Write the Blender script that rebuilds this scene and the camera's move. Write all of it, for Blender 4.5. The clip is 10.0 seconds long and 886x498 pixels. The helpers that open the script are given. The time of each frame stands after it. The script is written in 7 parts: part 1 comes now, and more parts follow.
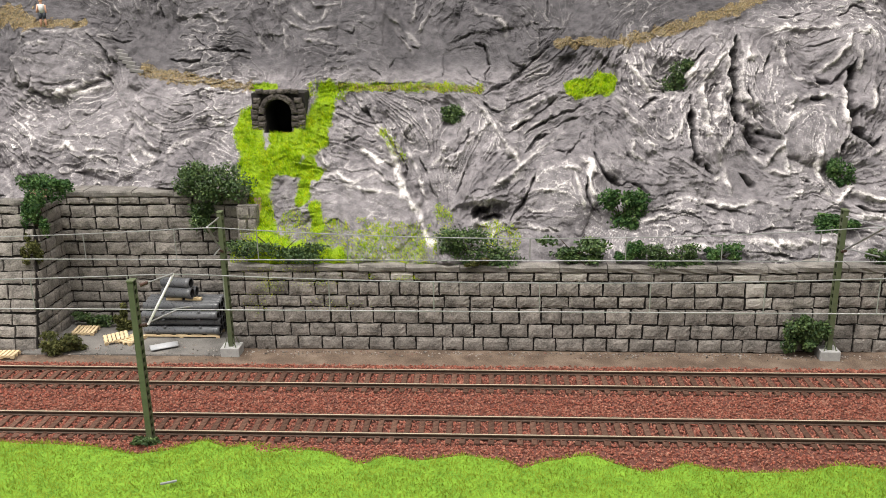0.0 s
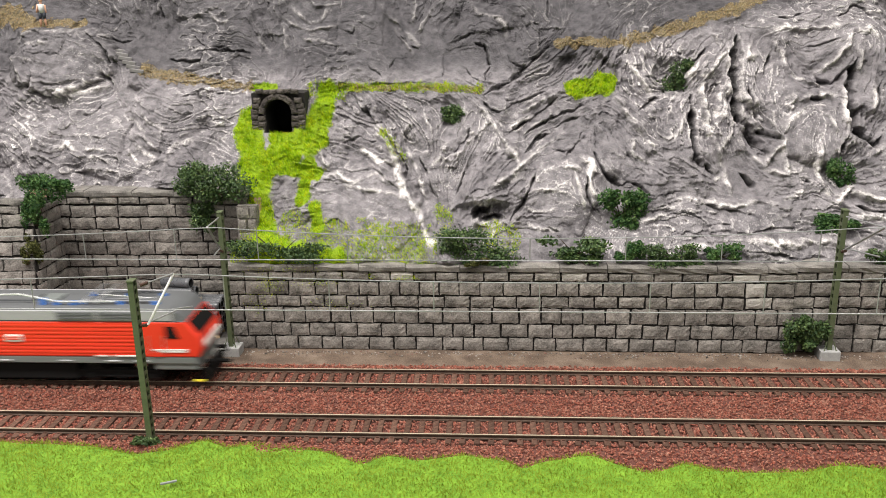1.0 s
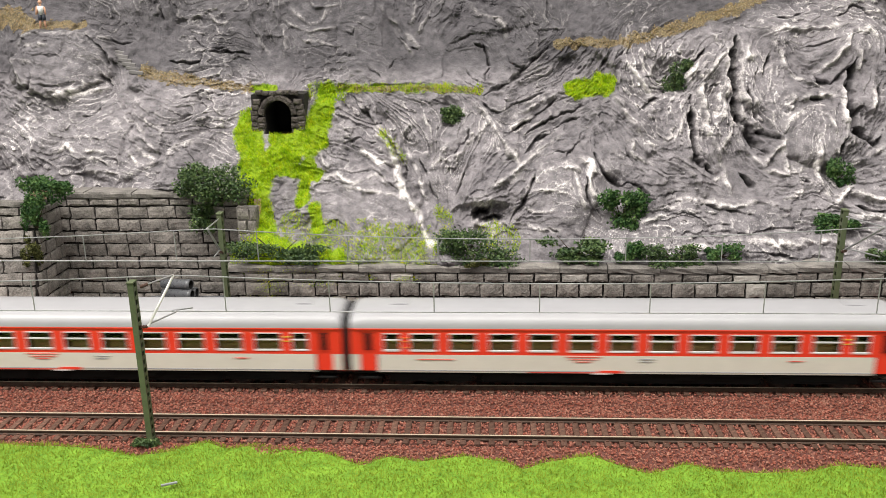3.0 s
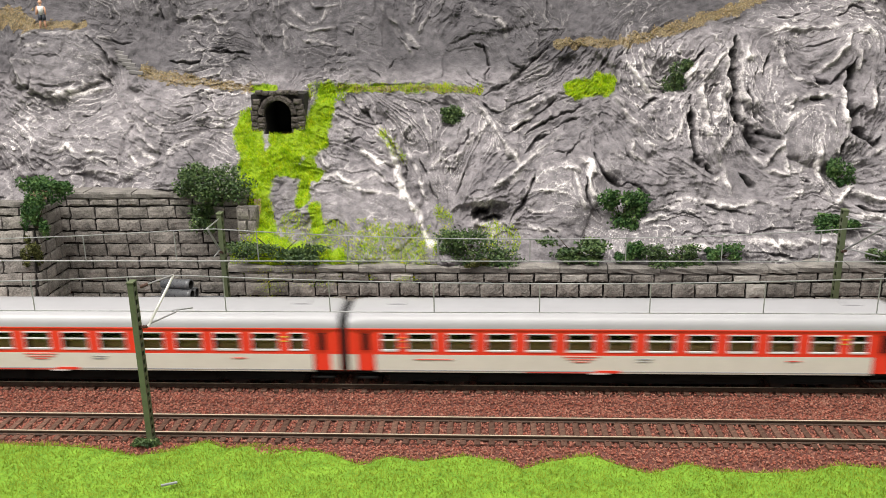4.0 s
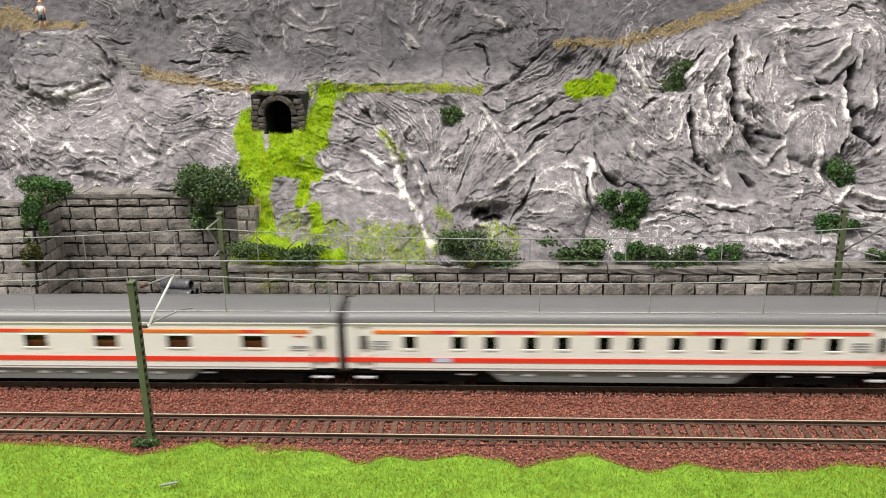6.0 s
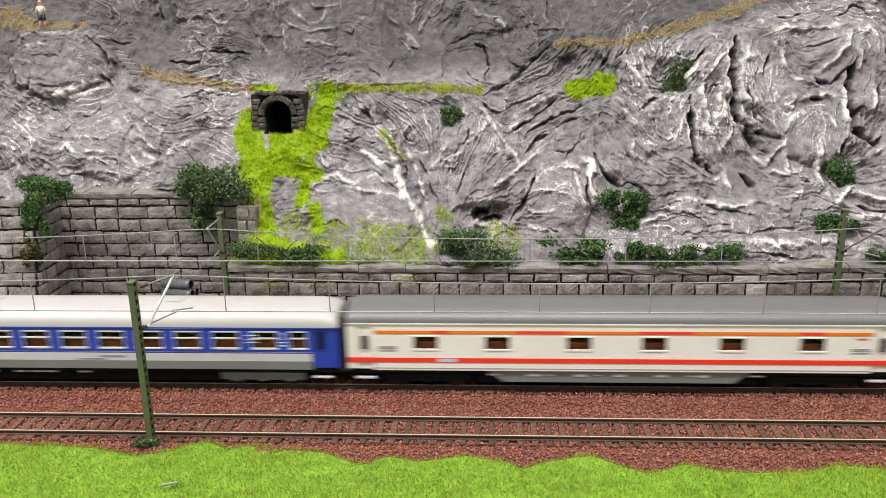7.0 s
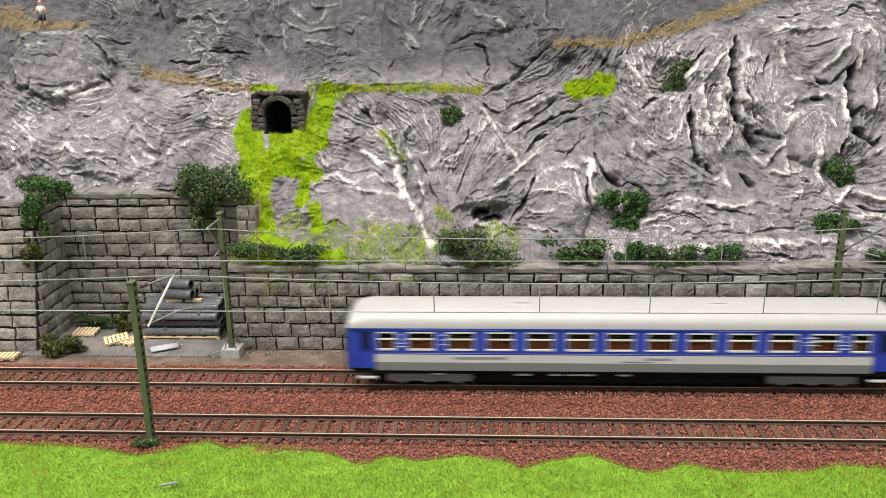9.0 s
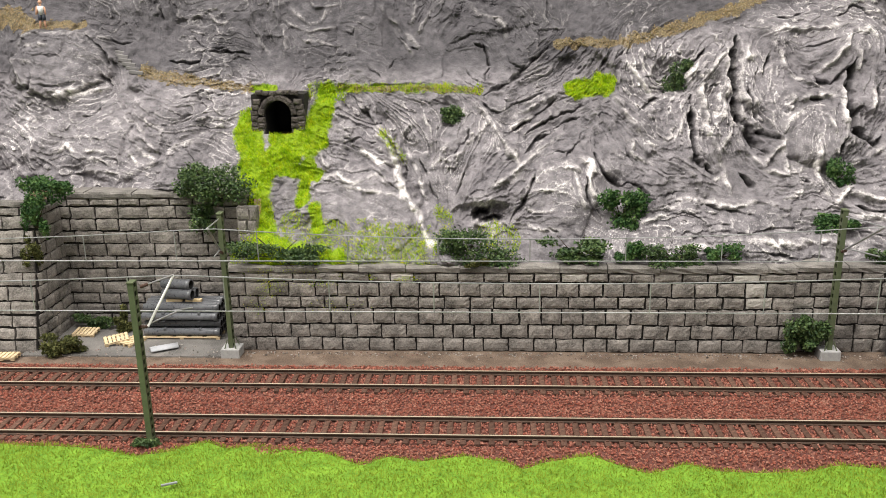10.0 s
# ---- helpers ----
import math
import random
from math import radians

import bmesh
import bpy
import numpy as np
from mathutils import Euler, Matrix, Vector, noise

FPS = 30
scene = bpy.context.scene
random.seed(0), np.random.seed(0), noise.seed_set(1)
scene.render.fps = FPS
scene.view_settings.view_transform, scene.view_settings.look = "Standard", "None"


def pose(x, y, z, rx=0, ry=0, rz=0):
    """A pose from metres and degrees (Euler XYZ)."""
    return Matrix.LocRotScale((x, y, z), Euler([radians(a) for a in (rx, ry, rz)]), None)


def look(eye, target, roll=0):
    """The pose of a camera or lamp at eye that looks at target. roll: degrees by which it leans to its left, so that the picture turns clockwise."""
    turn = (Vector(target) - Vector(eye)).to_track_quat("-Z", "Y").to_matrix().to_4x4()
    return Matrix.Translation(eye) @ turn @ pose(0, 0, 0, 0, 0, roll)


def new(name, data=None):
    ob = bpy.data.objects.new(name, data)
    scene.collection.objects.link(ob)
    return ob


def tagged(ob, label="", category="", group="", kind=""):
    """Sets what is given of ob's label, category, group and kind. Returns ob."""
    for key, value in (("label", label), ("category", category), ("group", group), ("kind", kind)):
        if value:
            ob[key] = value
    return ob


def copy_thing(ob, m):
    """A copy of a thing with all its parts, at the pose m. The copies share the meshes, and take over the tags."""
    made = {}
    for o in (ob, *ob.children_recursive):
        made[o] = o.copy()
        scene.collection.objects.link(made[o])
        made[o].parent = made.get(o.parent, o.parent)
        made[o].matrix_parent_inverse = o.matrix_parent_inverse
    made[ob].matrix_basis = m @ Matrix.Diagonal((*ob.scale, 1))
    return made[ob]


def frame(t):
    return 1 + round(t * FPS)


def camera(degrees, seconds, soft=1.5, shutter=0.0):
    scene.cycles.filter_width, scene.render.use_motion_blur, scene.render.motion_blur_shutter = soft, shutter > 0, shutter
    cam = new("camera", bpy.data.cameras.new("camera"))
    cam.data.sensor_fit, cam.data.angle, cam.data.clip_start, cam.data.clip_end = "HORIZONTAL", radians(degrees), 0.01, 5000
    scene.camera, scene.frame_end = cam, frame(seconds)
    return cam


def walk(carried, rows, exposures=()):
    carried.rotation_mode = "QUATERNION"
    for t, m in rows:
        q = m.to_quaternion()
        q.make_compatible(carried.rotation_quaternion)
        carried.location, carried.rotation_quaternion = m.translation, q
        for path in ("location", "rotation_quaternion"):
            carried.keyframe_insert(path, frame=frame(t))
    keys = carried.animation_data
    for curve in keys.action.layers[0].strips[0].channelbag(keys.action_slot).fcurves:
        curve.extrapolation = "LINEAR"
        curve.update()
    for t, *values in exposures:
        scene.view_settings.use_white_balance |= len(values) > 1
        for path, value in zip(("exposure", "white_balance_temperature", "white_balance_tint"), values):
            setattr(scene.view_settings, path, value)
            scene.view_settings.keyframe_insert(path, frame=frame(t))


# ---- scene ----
cam = camera(53.63, 10.0, soft=0.62, shutter=0.5)
EYE = (0.0, -0.4311, 0.2042)
# the hand-held camera settles by a hair about two seconds in
BEFORE = look(EYE, (-0.0554, 0.5239, -0.0883), -0.863)
AFTER = look(EYE, (-0.0554, 0.5239, -0.0873), -0.993)
walk(cam, [(0.0, BEFORE), (1.7, BEFORE), (2.3, AFTER), (10.0, AFTER)])

# ---- light: an exhibition hall with rows of ceiling panels ----
world = bpy.data.worlds.new("hall_air")
scene.world = world
world.use_nodes = True
world.node_tree.nodes["Background"].inputs[0].default_value = (0.95, 0.97, 1.0, 1)
world.node_tree.nodes["Background"].inputs[1].default_value = 0.07
scene.view_settings.exposure = 0.0


def ceiling_lamp(x, y, sx, sy, power):
    d = bpy.data.lights.new("ceiling_light", "AREA")
    d.shape, d.size, d.size_y, d.energy, d.color = "RECTANGLE", sx, sy, power, (1.0, 0.955, 0.90)
    ob = new("ceiling_light", d)
    ob.matrix_world = look((x, y, 1.62), (x, y + 0.001, 0.0))
    return ob


# unseen lamps; the row over the aisle is set weaker eastward to dim that side
for lx, power in ((-1.3, 48), (0.0, 30), (1.3, 9)):
    ceiling_lamp(lx, -1.9, 1.1, 0.4, 10)
    ceiling_lamp(lx, -0.55, 1.1, 0.25, power)
    ceiling_lamp(lx, 0.5, 1.1, 0.25, 7)

# ---- materials ----


def material(name, colours, scale=400.0, rough=0.7, bump=0.0, metal=0.0, fine=None, per_piece=0.0, spec=0.35, stretch=None, fixed=False):
    """Blend of two or three colours by noise of two sizes (cycles a metre), with relief and a tone for each piece."""
    m = bpy.data.materials.new(name)
    m.use_nodes = True
    n, l = m.node_tree.nodes, m.node_tree.links
    b = n["Principled BSDF"]
    b.inputs["Metallic"].default_value = metal
    b.inputs["Specular IOR Level"].default_value = spec
    co = n.new("ShaderNodeTexCoord")
    src = n.new("ShaderNodeNewGeometry").outputs["Position"] if fixed else co.outputs["Object"]
    if stretch:
        mp = n.new("ShaderNodeMapping")
        mp.inputs["Scale"].default_value = stretch
        l.new(src, mp.inputs[0])
        src = mp.outputs[0]
    a, c = n.new("ShaderNodeTexNoise"), n.new("ShaderNodeTexNoise")
    a.inputs["Scale"].default_value, a.inputs["Detail"].default_value = scale, 4
    c.inputs["Scale"].default_value, c.inputs["Detail"].default_value = fine or scale * 6, 3
    l.new(src, a.inputs["Vector"]), l.new(src, c.inputs["Vector"])
    mix = n.new("ShaderNodeMath")
    mix.operation = "MULTIPLY_ADD"
    mix.inputs[1].default_value = 0.45
    add = n.new("ShaderNodeMath")
    add.operation = "MULTIPLY"
    add.inputs[1].default_value = 0.55
    l.new(a.outputs["Fac"], add.inputs[0])
    l.new(c.outputs["Fac"], mix.inputs[0]), l.new(add.outputs[0], mix.inputs[2])
    r = n.new("ShaderNodeValToRGB")
    els = r.color_ramp.elements
    while len(els) < len(colours):
        els.new(0.5)
    for i, col in enumerate(colours):
        els[i].position = 0.32 + 0.36 * i / max(1, len(colours) - 1)
        els[i].color = (*col, 1)
    l.new(mix.outputs[0], r.inputs[0])
    out = r.outputs[0]
    if per_piece:
        info, hsv, mul = n.new("ShaderNodeObjectInfo"), n.new("ShaderNodeHueSaturation"), n.new("ShaderNodeMapRange")
        mul.inputs["To Min"].default_value, mul.inputs["To Max"].default_value = 1 - per_piece, 1 + per_piece
        l.new(info.outputs["Random"], mul.inputs["Value"]), l.new(mul.outputs[0], hsv.inputs["Value"])
        l.new(out, hsv.inputs["Color"])
        out = hsv.outputs[0]
    l.new(out, b.inputs["Base Color"])
    rr = n.new("ShaderNodeMapRange")
    rr.inputs["To Min"].default_value, rr.inputs["To Max"].default_value = max(0.05, rough - 0.12), min(1, rough + 0.12)
    l.new(c.outputs["Fac"], rr.inputs["Value"]), l.new(rr.outputs[0], b.inputs["Roughness"])
    if bump:
        bp = n.new("ShaderNodeBump")
        bp.inputs["Strength"].default_value = 0.6
        bp.inputs["Distance"].default_value = bump
        l.new(mix.outputs[0], bp.inputs["Height"]), l.new(bp.outputs[0], b.inputs["Normal"])
    return m


def island_material(name, colours, rough=0.85, spec=0.2, through_light=0.0, clump=0.0):
    """Each loose grain or leaf of a joined mesh takes its own tone from the ramp."""
    m = bpy.data.materials.new(name)
    m.use_nodes = True
    n, l = m.node_tree.nodes, m.node_tree.links
    b = n["Principled BSDF"]
    b.inputs["Roughness"].default_value = rough
    b.inputs["Specular IOR Level"].default_value = spec
    g, r = n.new("ShaderNodeNewGeometry"), n.new("ShaderNodeValToRGB")
    els = r.color_ramp.elements
    while len(els) < len(colours):
        els.new(0.5)
    for i, col in enumerate(colours):
        els[i].position = i / (len(colours) - 1)
        els[i].color = (*col, 1)
    tone = g.outputs["Random Per Island"]
    if clump:
        # neighbours in a tuft share part of their tone
        tuft, spread, mixed = n.new("ShaderNodeTexNoise"), n.new("ShaderNodeMapRange"), n.new("ShaderNodeMix")
        tuft.inputs["Scale"].default_value, tuft.inputs["Detail"].default_value = clump, 3
        spread.inputs["From Min"].default_value, spread.inputs["From Max"].default_value = 0.3, 0.7
        mixed.inputs[0].default_value = 0.55
        l.new(g.outputs["Position"], tuft.inputs["Vector"]), l.new(tuft.outputs["Fac"], spread.inputs["Value"])
        l.new(tone, mixed.inputs[2]), l.new(spread.outputs[0], mixed.inputs[3])
        tone = mixed.outputs[0]
    l.new(tone, r.inputs[0])
    l.new(r.outputs[0], b.inputs["Base Color"])
    if through_light:
        t, mx = n.new("ShaderNodeBsdfTranslucent"), n.new("ShaderNodeMixShader")
        mx.inputs[0].default_value = through_light
        l.new(r.outputs[0], t.inputs["Color"])
        l.new(b.outputs[0], mx.inputs[1]), l.new(t.outputs[0], mx.inputs[2])
        l.new(mx.outputs[0], n["Material Output"].inputs["Surface"])
    return m


STONE = material("wall_stone", [(0.065, 0.06, 0.055), (0.2, 0.184, 0.168), (0.345, 0.317, 0.29)], 140, 0.9, 0.0012, fine=1100, per_piece=0.16, fixed=True)
MORTAR = material("wall_joint", [(0.012, 0.011, 0.01), (0.03, 0.027, 0.025)], 300, 0.95, 0.0006)
COPING = material("coping_stone", [(0.08, 0.075, 0.068), (0.17, 0.158, 0.146), (0.28, 0.262, 0.24)], 130, 0.85, 0.0007, fine=1200, per_piece=0.15, fixed=True)
DIRT = material("trackside_dirt", [(0.06, 0.043, 0.032), (0.14, 0.1, 0.074), (0.24, 0.185, 0.145)], 90, 0.95, 0.0008, fine=1600)
YARD = material("yard_floor", [(0.07, 0.067, 0.063), (0.145, 0.138, 0.13), (0.22, 0.205, 0.19)], 70, 0.9, 0.0004, fine=1300)
BED = material("ballast_bed", [(0.08, 0.03, 0.022), (0.17, 0.065, 0.05)], 500, 0.95, 0.001)
BALLAST = island_material("ballast_grains", [(0.12, 0.044, 0.031), (0.235, 0.082, 0.058), (0.29, 0.11, 0.076), (0.19, 0.088, 0.065), (0.36, 0.175, 0.125), (0.275, 0.082, 0.055), (0.205, 0.07, 0.05)])
SLEEPER = material("sleeper_plastic", [(0.046, 0.027, 0.02), (0.095, 0.054, 0.04), (0.16, 0.084, 0.06)], 700, 0.9, 0.0002, per_piece=0.25, spec=0.1)
RAIL_SIDE = material("rail_rust", [(0.03, 0.018, 0.012), (0.08, 0.05, 0.035)], 300, 0.7)
RAIL_TOP = material("rail_steel", [(0.45, 0.385, 0.28), (0.66, 0.58, 0.44)], 200, 0.4, 0.0, 0.4, spec=0.6)
GRASS = island_material("meadow_fibre", [(0.135, 0.2, 0.018), (0.195, 0.27, 0.024), (0.24, 0.315, 0.032), (0.32, 0.38, 0.055)], 0.8, 0.12, 0.25, 110)
SOIL = material("meadow_mat", [(0.08, 0.18, 0.012), (0.2, 0.36, 0.03)], 200, 0.95, 0.0006)
HALL = material("hall_paint", [(0.5, 0.5, 0.5), (0.58, 0.57, 0.56)], 2, 0.8)
HALLFLOOR = material("hall_carpet", [(0.1, 0.1, 0.11), (0.16, 0.16, 0.17)], 20, 0.9)
BOARD = material("layout_fascia", [(0.12, 0.07, 0.04), (0.2, 0.13, 0.08)], 30, 0.6)


# ---- mesh helpers ----
def part(name, bm, mats, parent=None, label="", smooth=False):
    me = bpy.data.meshes.new(name)
    bm.to_mesh(me)
    bm.free()
    for m in mats if isinstance(mats, (list, tuple)) else [mats]:
        me.materials.append(m)
    if smooth:
        me.shade_smooth()
    ob = new(name, me)
    if parent:
        ob.parent = parent
    if label:
        tagged(ob, label)
    return ob


def thing(name, label, category, at=None, group="", kind=""):
    ob = new(name)
    ob.empty_display_size = 0.01
    if at is not None:
        ob.matrix_world = at
    return tagged(ob, label, category, group, kind)


def box(bm, x0, x1, y0, y1, z0, z1, bevel=0.0, slot=0, m=None):
    r = bmesh.ops.create_cube(bm, size=1.0)
    vs = r["verts"]
    for v in vs:
        v.co = Vector(((x0 + x1) / 2 + v.co.x * (x1 - x0), (y0 + y1) / 2 + v.co.y * (y1 - y0), (z0 + z1) / 2 + v.co.z * (z1 - z0)))
        if m is not None:
            v.co = m @ v.co
    fs = {f for v in vs for f in v.link_faces}
    for f in fs:
        f.material_index = slot
    if bevel:
        es = {e for v in vs for e in v.link_edges}
        bmesh.ops.bevel(bm, geom=list(es), offset=bevel, segments=2, affect="EDGES", profile=0.6)
    return vs


def rod(bm, a, b, r, sides=8, slot=0, r2=None):
    a, b = Vector(a), Vector(b)
    d = b - a
    m = Matrix.Translation((a + b) / 2) @ d.to_track_quat("Z", "Y").to_matrix().to_4x4()
    res = bmesh.ops.create_cone(bm, cap_ends=True, segments=sides, radius1=r, radius2=r if r2 is None else r2, depth=d.length, matrix=m)
    for v in res["verts"]:
        for f in v.link_faces:
            f.material_index = slot
    return res["verts"]


def raw(name, verts, faces, mats, parent=None, smooth=False, slots=None):
    me = bpy.data.meshes.new(name)
    me.from_pydata([tuple(v) for v in verts], [], [tuple(f) for f in faces])
    for m in mats if isinstance(mats, (list, tuple)) else [mats]:
        me.materials.append(m)
    if slots is not None:
        me.polygons.foreach_set("material_index", slots)
    if smooth:
        me.shade_smooth()
    me.update()
    ob = new(name, me)
    if parent:
        ob.parent = parent
    return ob


def lattice(seed, ix, iz):
    h = (ix * 374761393 + iz * 668265263 + seed * 1442695041) & 0xFFFFFFFF
    h = ((h ^ (h >> 13)) * 1274126177) & 0xFFFFFFFF
    return ((h ^ (h >> 16)) & 0xFFFF) / 32767.5 - 1.0


def vnoise(x, z, seed=0):
    """Smooth value noise on arrays, -1 to 1."""
    ix, iz = np.floor(x).astype(np.int64), np.floor(z).astype(np.int64)
    fx, fz = x - ix, z - iz
    fx, fz = fx * fx * fx * (fx * (fx * 6 - 15) + 10), fz * fz * fz * (fz * (fz * 6 - 15) + 10)
    a, b = lattice(seed, ix, iz), lattice(seed, ix + 1, iz)
    c, d = lattice(seed, ix, iz + 1), lattice(seed, ix + 1, iz + 1)
    return (a + (b - a) * fx) * (1 - fz) + (c + (d - c) * fx) * fz


def fbm(x, z, octaves=4, seed=0):
    s, amp, tot = 0.0, 1.0, 0.0
    for o in range(octaves):
        v = vnoise(x * 2 ** o + 17.3 * o, z * 2 ** o - 9.1 * o, seed + o)
        s = s + amp * v
        tot += amp
        amp *= 0.5
    return s / tot


def step(a, b, x):
    t = np.clip((x - a) / (b - a), 0, 1)
    return t * t * (3 - 2 * t)


# ---- the hall round the layout ----
def slab(name, x0, x1, y0, y1, z0, z1, mat, label, category):
    bm = bmesh.new()
    box(bm, x0, x1, y0, y1, z0, z1)
    return tagged(part(name, bm, mat), label, category, kind="structure")


slab("floor", -4, 4, -3, 2, -1.05, -1.0, HALLFLOOR, "dark grey carpet floor of the hall", "floor")
slab("wall_south", -4, 4, -3.1, -3, -1.05, 1.75, HALL, "plain pale hall wall behind the viewer", "wall")
slab("wall_north", -4, 4, 2, 2.1, -1.05, 1.75, HALL, "plain pale hall wall behind the layout", "wall")
slab("wall_west", -4.1, -4, -3, 2, -1.05, 1.75, HALL, "plain pale hall wall beside the layout", "wall")
slab("wall_east", 4, 4.1, -3, 2, -1.05, 1.75, HALL, "plain pale hall wall beside the layout", "wall")
slab("ceiling", -4.1, 4.1, -3.1, 2.1, 1.75, 1.8, HALL, "plain pale hall ceiling above the layout", "ceiling")
slab("layout_base", -2.75, 2.75, -0.215, 0.6, -0.12, -0.0065, BOARD, "brown painted timber base of the model layout", "table")

# ---- ground beside the tracks ----
def ground_sheet():
    nx, ny = 560, 90
    xs, ys = np.linspace(-2.75, 2.75, nx), np.linspace(-0.21, 0.14, ny)
    X, Y = np.meshgrid(xs, ys)
    Z = -0.0042 + 0.0004 * fbm(X * 60, Y * 60, 3, 5) - 0.0016 * step(0.02, 0.0, Y)
    v = np.stack([X.ravel(), Y.ravel(), Z.ravel()], 1)
    i = np.arange((nx - 1) * (ny - 1))
    q = i // (nx - 1) * nx + i % (nx - 1)
    return tagged(raw("ground", v.tolist(), np.stack([q, q + 1, q + nx + 1, q + nx], 1).tolist(), DIRT, smooth=True),
                  "brown sandy trackside ground with dark stains", "ground", kind="structure")


ground_sheet()

FAR_Y, NEAR_Y, PITCH, GAUGE = 0.0, -0.0533, 0.00672, 0.0178


def ballast_bed():
    """The raised bed under both tracks."""
    prof = [(0.0235, -0.0046), (0.0185, -0.0033), (-0.0185, -0.0033), (-0.027, -0.0042), (-0.034, -0.0033), (-0.072, -0.0033), (-0.083, -0.0058), (-0.1, -0.0062)]
    v, f = [], []
    for x in (-2.74, 2.74):
        v += [(x, y, z) for y, z in prof]
    k = len(prof)
    f = [(i, i + 1, k + i + 1, k + i) for i in range(k - 1)]
    return tagged(raw("ballast_bed", v, f, BED), "reddish-brown bed of the double track", "ballast", kind="structure")


ballast_bed()


def ballast_grains():
    """Crushed red stone over the bed, left out on the rails."""
    rng = np.random.default_rng(4)
    n = 84000
    x = rng.uniform(-0.36, 0.34, n)
    y = rng.uniform(-0.094, 0.0235, n)
    d1, d2 = np.abs(y - FAR_Y), np.abs(y - NEAR_Y)
    d = np.minimum(d1, d2)
    ph = np.abs((x / PITCH + 0.5) % 1 - 0.5)
    on_sleeper = (d < 0.0138) & (ph < 0.235)
    rail = np.abs(d - GAUGE / 2) < 0.0013
    keep = ~rail & ~(on_sleeper & (rng.random(n) > 0.09))
    edge = step(0.0235, 0.018, y)
    keep &= rng.random(n) < 0.15 + 0.85 * edge
    x, y = x[keep], y[keep]
    d = d[keep]
    z = np.where(d < 0.0142, -0.0023, -0.0030) - 0.0028 * step(-0.072, -0.086, y) - 0.0008 * step(0.0185, 0.0225, y)
    z = z - 0.0007 * np.exp(-((y + 0.027) / 0.004) ** 2)
    n = len(x)
    s = rng.uniform(0.00024, 0.00058, n) * np.where(d < 0.0142, 0.85, 1.0)
    z = z + rng.uniform(-0.0001, 0.0005, n) * np.where(d < 0.0142, 0.3, 1)
    base = np.array([(-1, -1, -1), (1, -1, -1), (1, 1, -1), (-1, 1, -1), (-1, -1, 1), (1, -1, 1), (1, 1, 1), (-1, 1, 1)], float) * 0.75
    quads = np.array([(0, 3, 2, 1), (4, 5, 6, 7), (0, 1, 5, 4), (1, 2, 6, 5), (2, 3, 7, 6), (3, 0, 4, 7)])
    V = base[None] + rng.uniform(-0.42, 0.42, (n, 8, 3))
    a, b = rng.uniform(0, 6.28, n), rng.uniform(-0.9, 0.9, n)
    ca, sa, cb, sb = np.cos(a), np.sin(a), np.cos(b), np.sin(b)
    X, Y, Z = V[..., 0], V[..., 1] * cb[:, None] - V[..., 2] * sb[:, None], V[..., 1] * sb[:, None] + V[..., 2] * cb[:, None]
    V = np.stack([X * ca[:, None] - Y * sa[:, None], X * sa[:, None] + Y * ca[:, None], Z * 0.9], -1) * s[:, None, None]
    V += np.stack([x, y, z], 1)[:, None]
    F = quads[None] + (np.arange(n) * 8)[:, None, None]
    return tagged(raw("ballast_stones", V.reshape(-1, 3).tolist(), F.reshape(-1, 4).tolist(), BALLAST),
                  "reddish-brown crushed stone ballast between and beside the tracks", "ballast", kind="stuff")


ballast_grains()


def railway_track(yc, label):
    t = thing("railway_track", label, "railway track", pose(0, yc, 0), "two parallel tracks")
    for s in (-1, 1):
        y = s * GAUGE / 2
        prof = [(-0.0011, -0.0022), (0.0011, -0.0022), (0.0011, -0.0018), (0.0003, -0.0015), (0.0003, -0.0007), (0.00055, -0.0005), (0.00055, -0.00001), (-0.00055, -0.00001), (-0.00055, -0.0005), (-0.0003, -0.0007), (-0.0003, -0.0015), (-0.0011, -0.0018)]
        v = [(x, y + a, z) for x in (-2.74, 2.74) for a, z in prof]
        f = [(i, 12 + i, 12 + (i + 1) % 12, (i + 1) % 12) for i in range(12)] + [tuple(range(12)), tuple(range(12, 24))[::-1]]
        rail = tagged(raw("rail", v, f, RAIL_SIDE, t), "rusty rail with a worn bright head")
        bm = bmesh.new()
        box(bm, -2.74, 2.74, y - 0.00036, y + 0.00036, -0.00001, 0.00012)
        part("rail_head", bm, RAIL_TOP, rail)
    bm = bmesh.new()
    box(bm, -0.0014, 0.0014, -0.0142, 0.0142, -0.0041, -0.0017, 0.0002)
    for s in (-1, 1):
        for q in (-1, 1):
            box(bm, -0.0007, 0.0007, s * GAUGE / 2 + q * 0.0013 - 0.0004, s * GAUGE / 2 + q * 0.0013 + 0.0004, -0.0018, -0.0012)
    first = part("sleeper", bm, SLEEPER, t)
    first.location = (0, 0, 0)
    for i in range(-66, 67):
        if i:
            o = new("sleeper", first.data)
            o.parent = t
            o.location = (i * PITCH, random.uniform(-0.0002, 0.0002), 0)
    far = bmesh.new()
    for i in list(range(-405, -66)) + list(range(67, 406)):
        box(far, i * PITCH - 0.00145, i * PITCH + 0.00145, -0.0142, 0.0142, -0.0041, -0.0017)
    tagged(part("sleepers_beyond", far, SLEEPER, t), kind="stuff")
    return t


railway_track(FAR_Y, "far model track with dark brown sleepers and worn rails")
railway_track(NEAR_Y, "near model track with dark brown sleepers and bright rails")


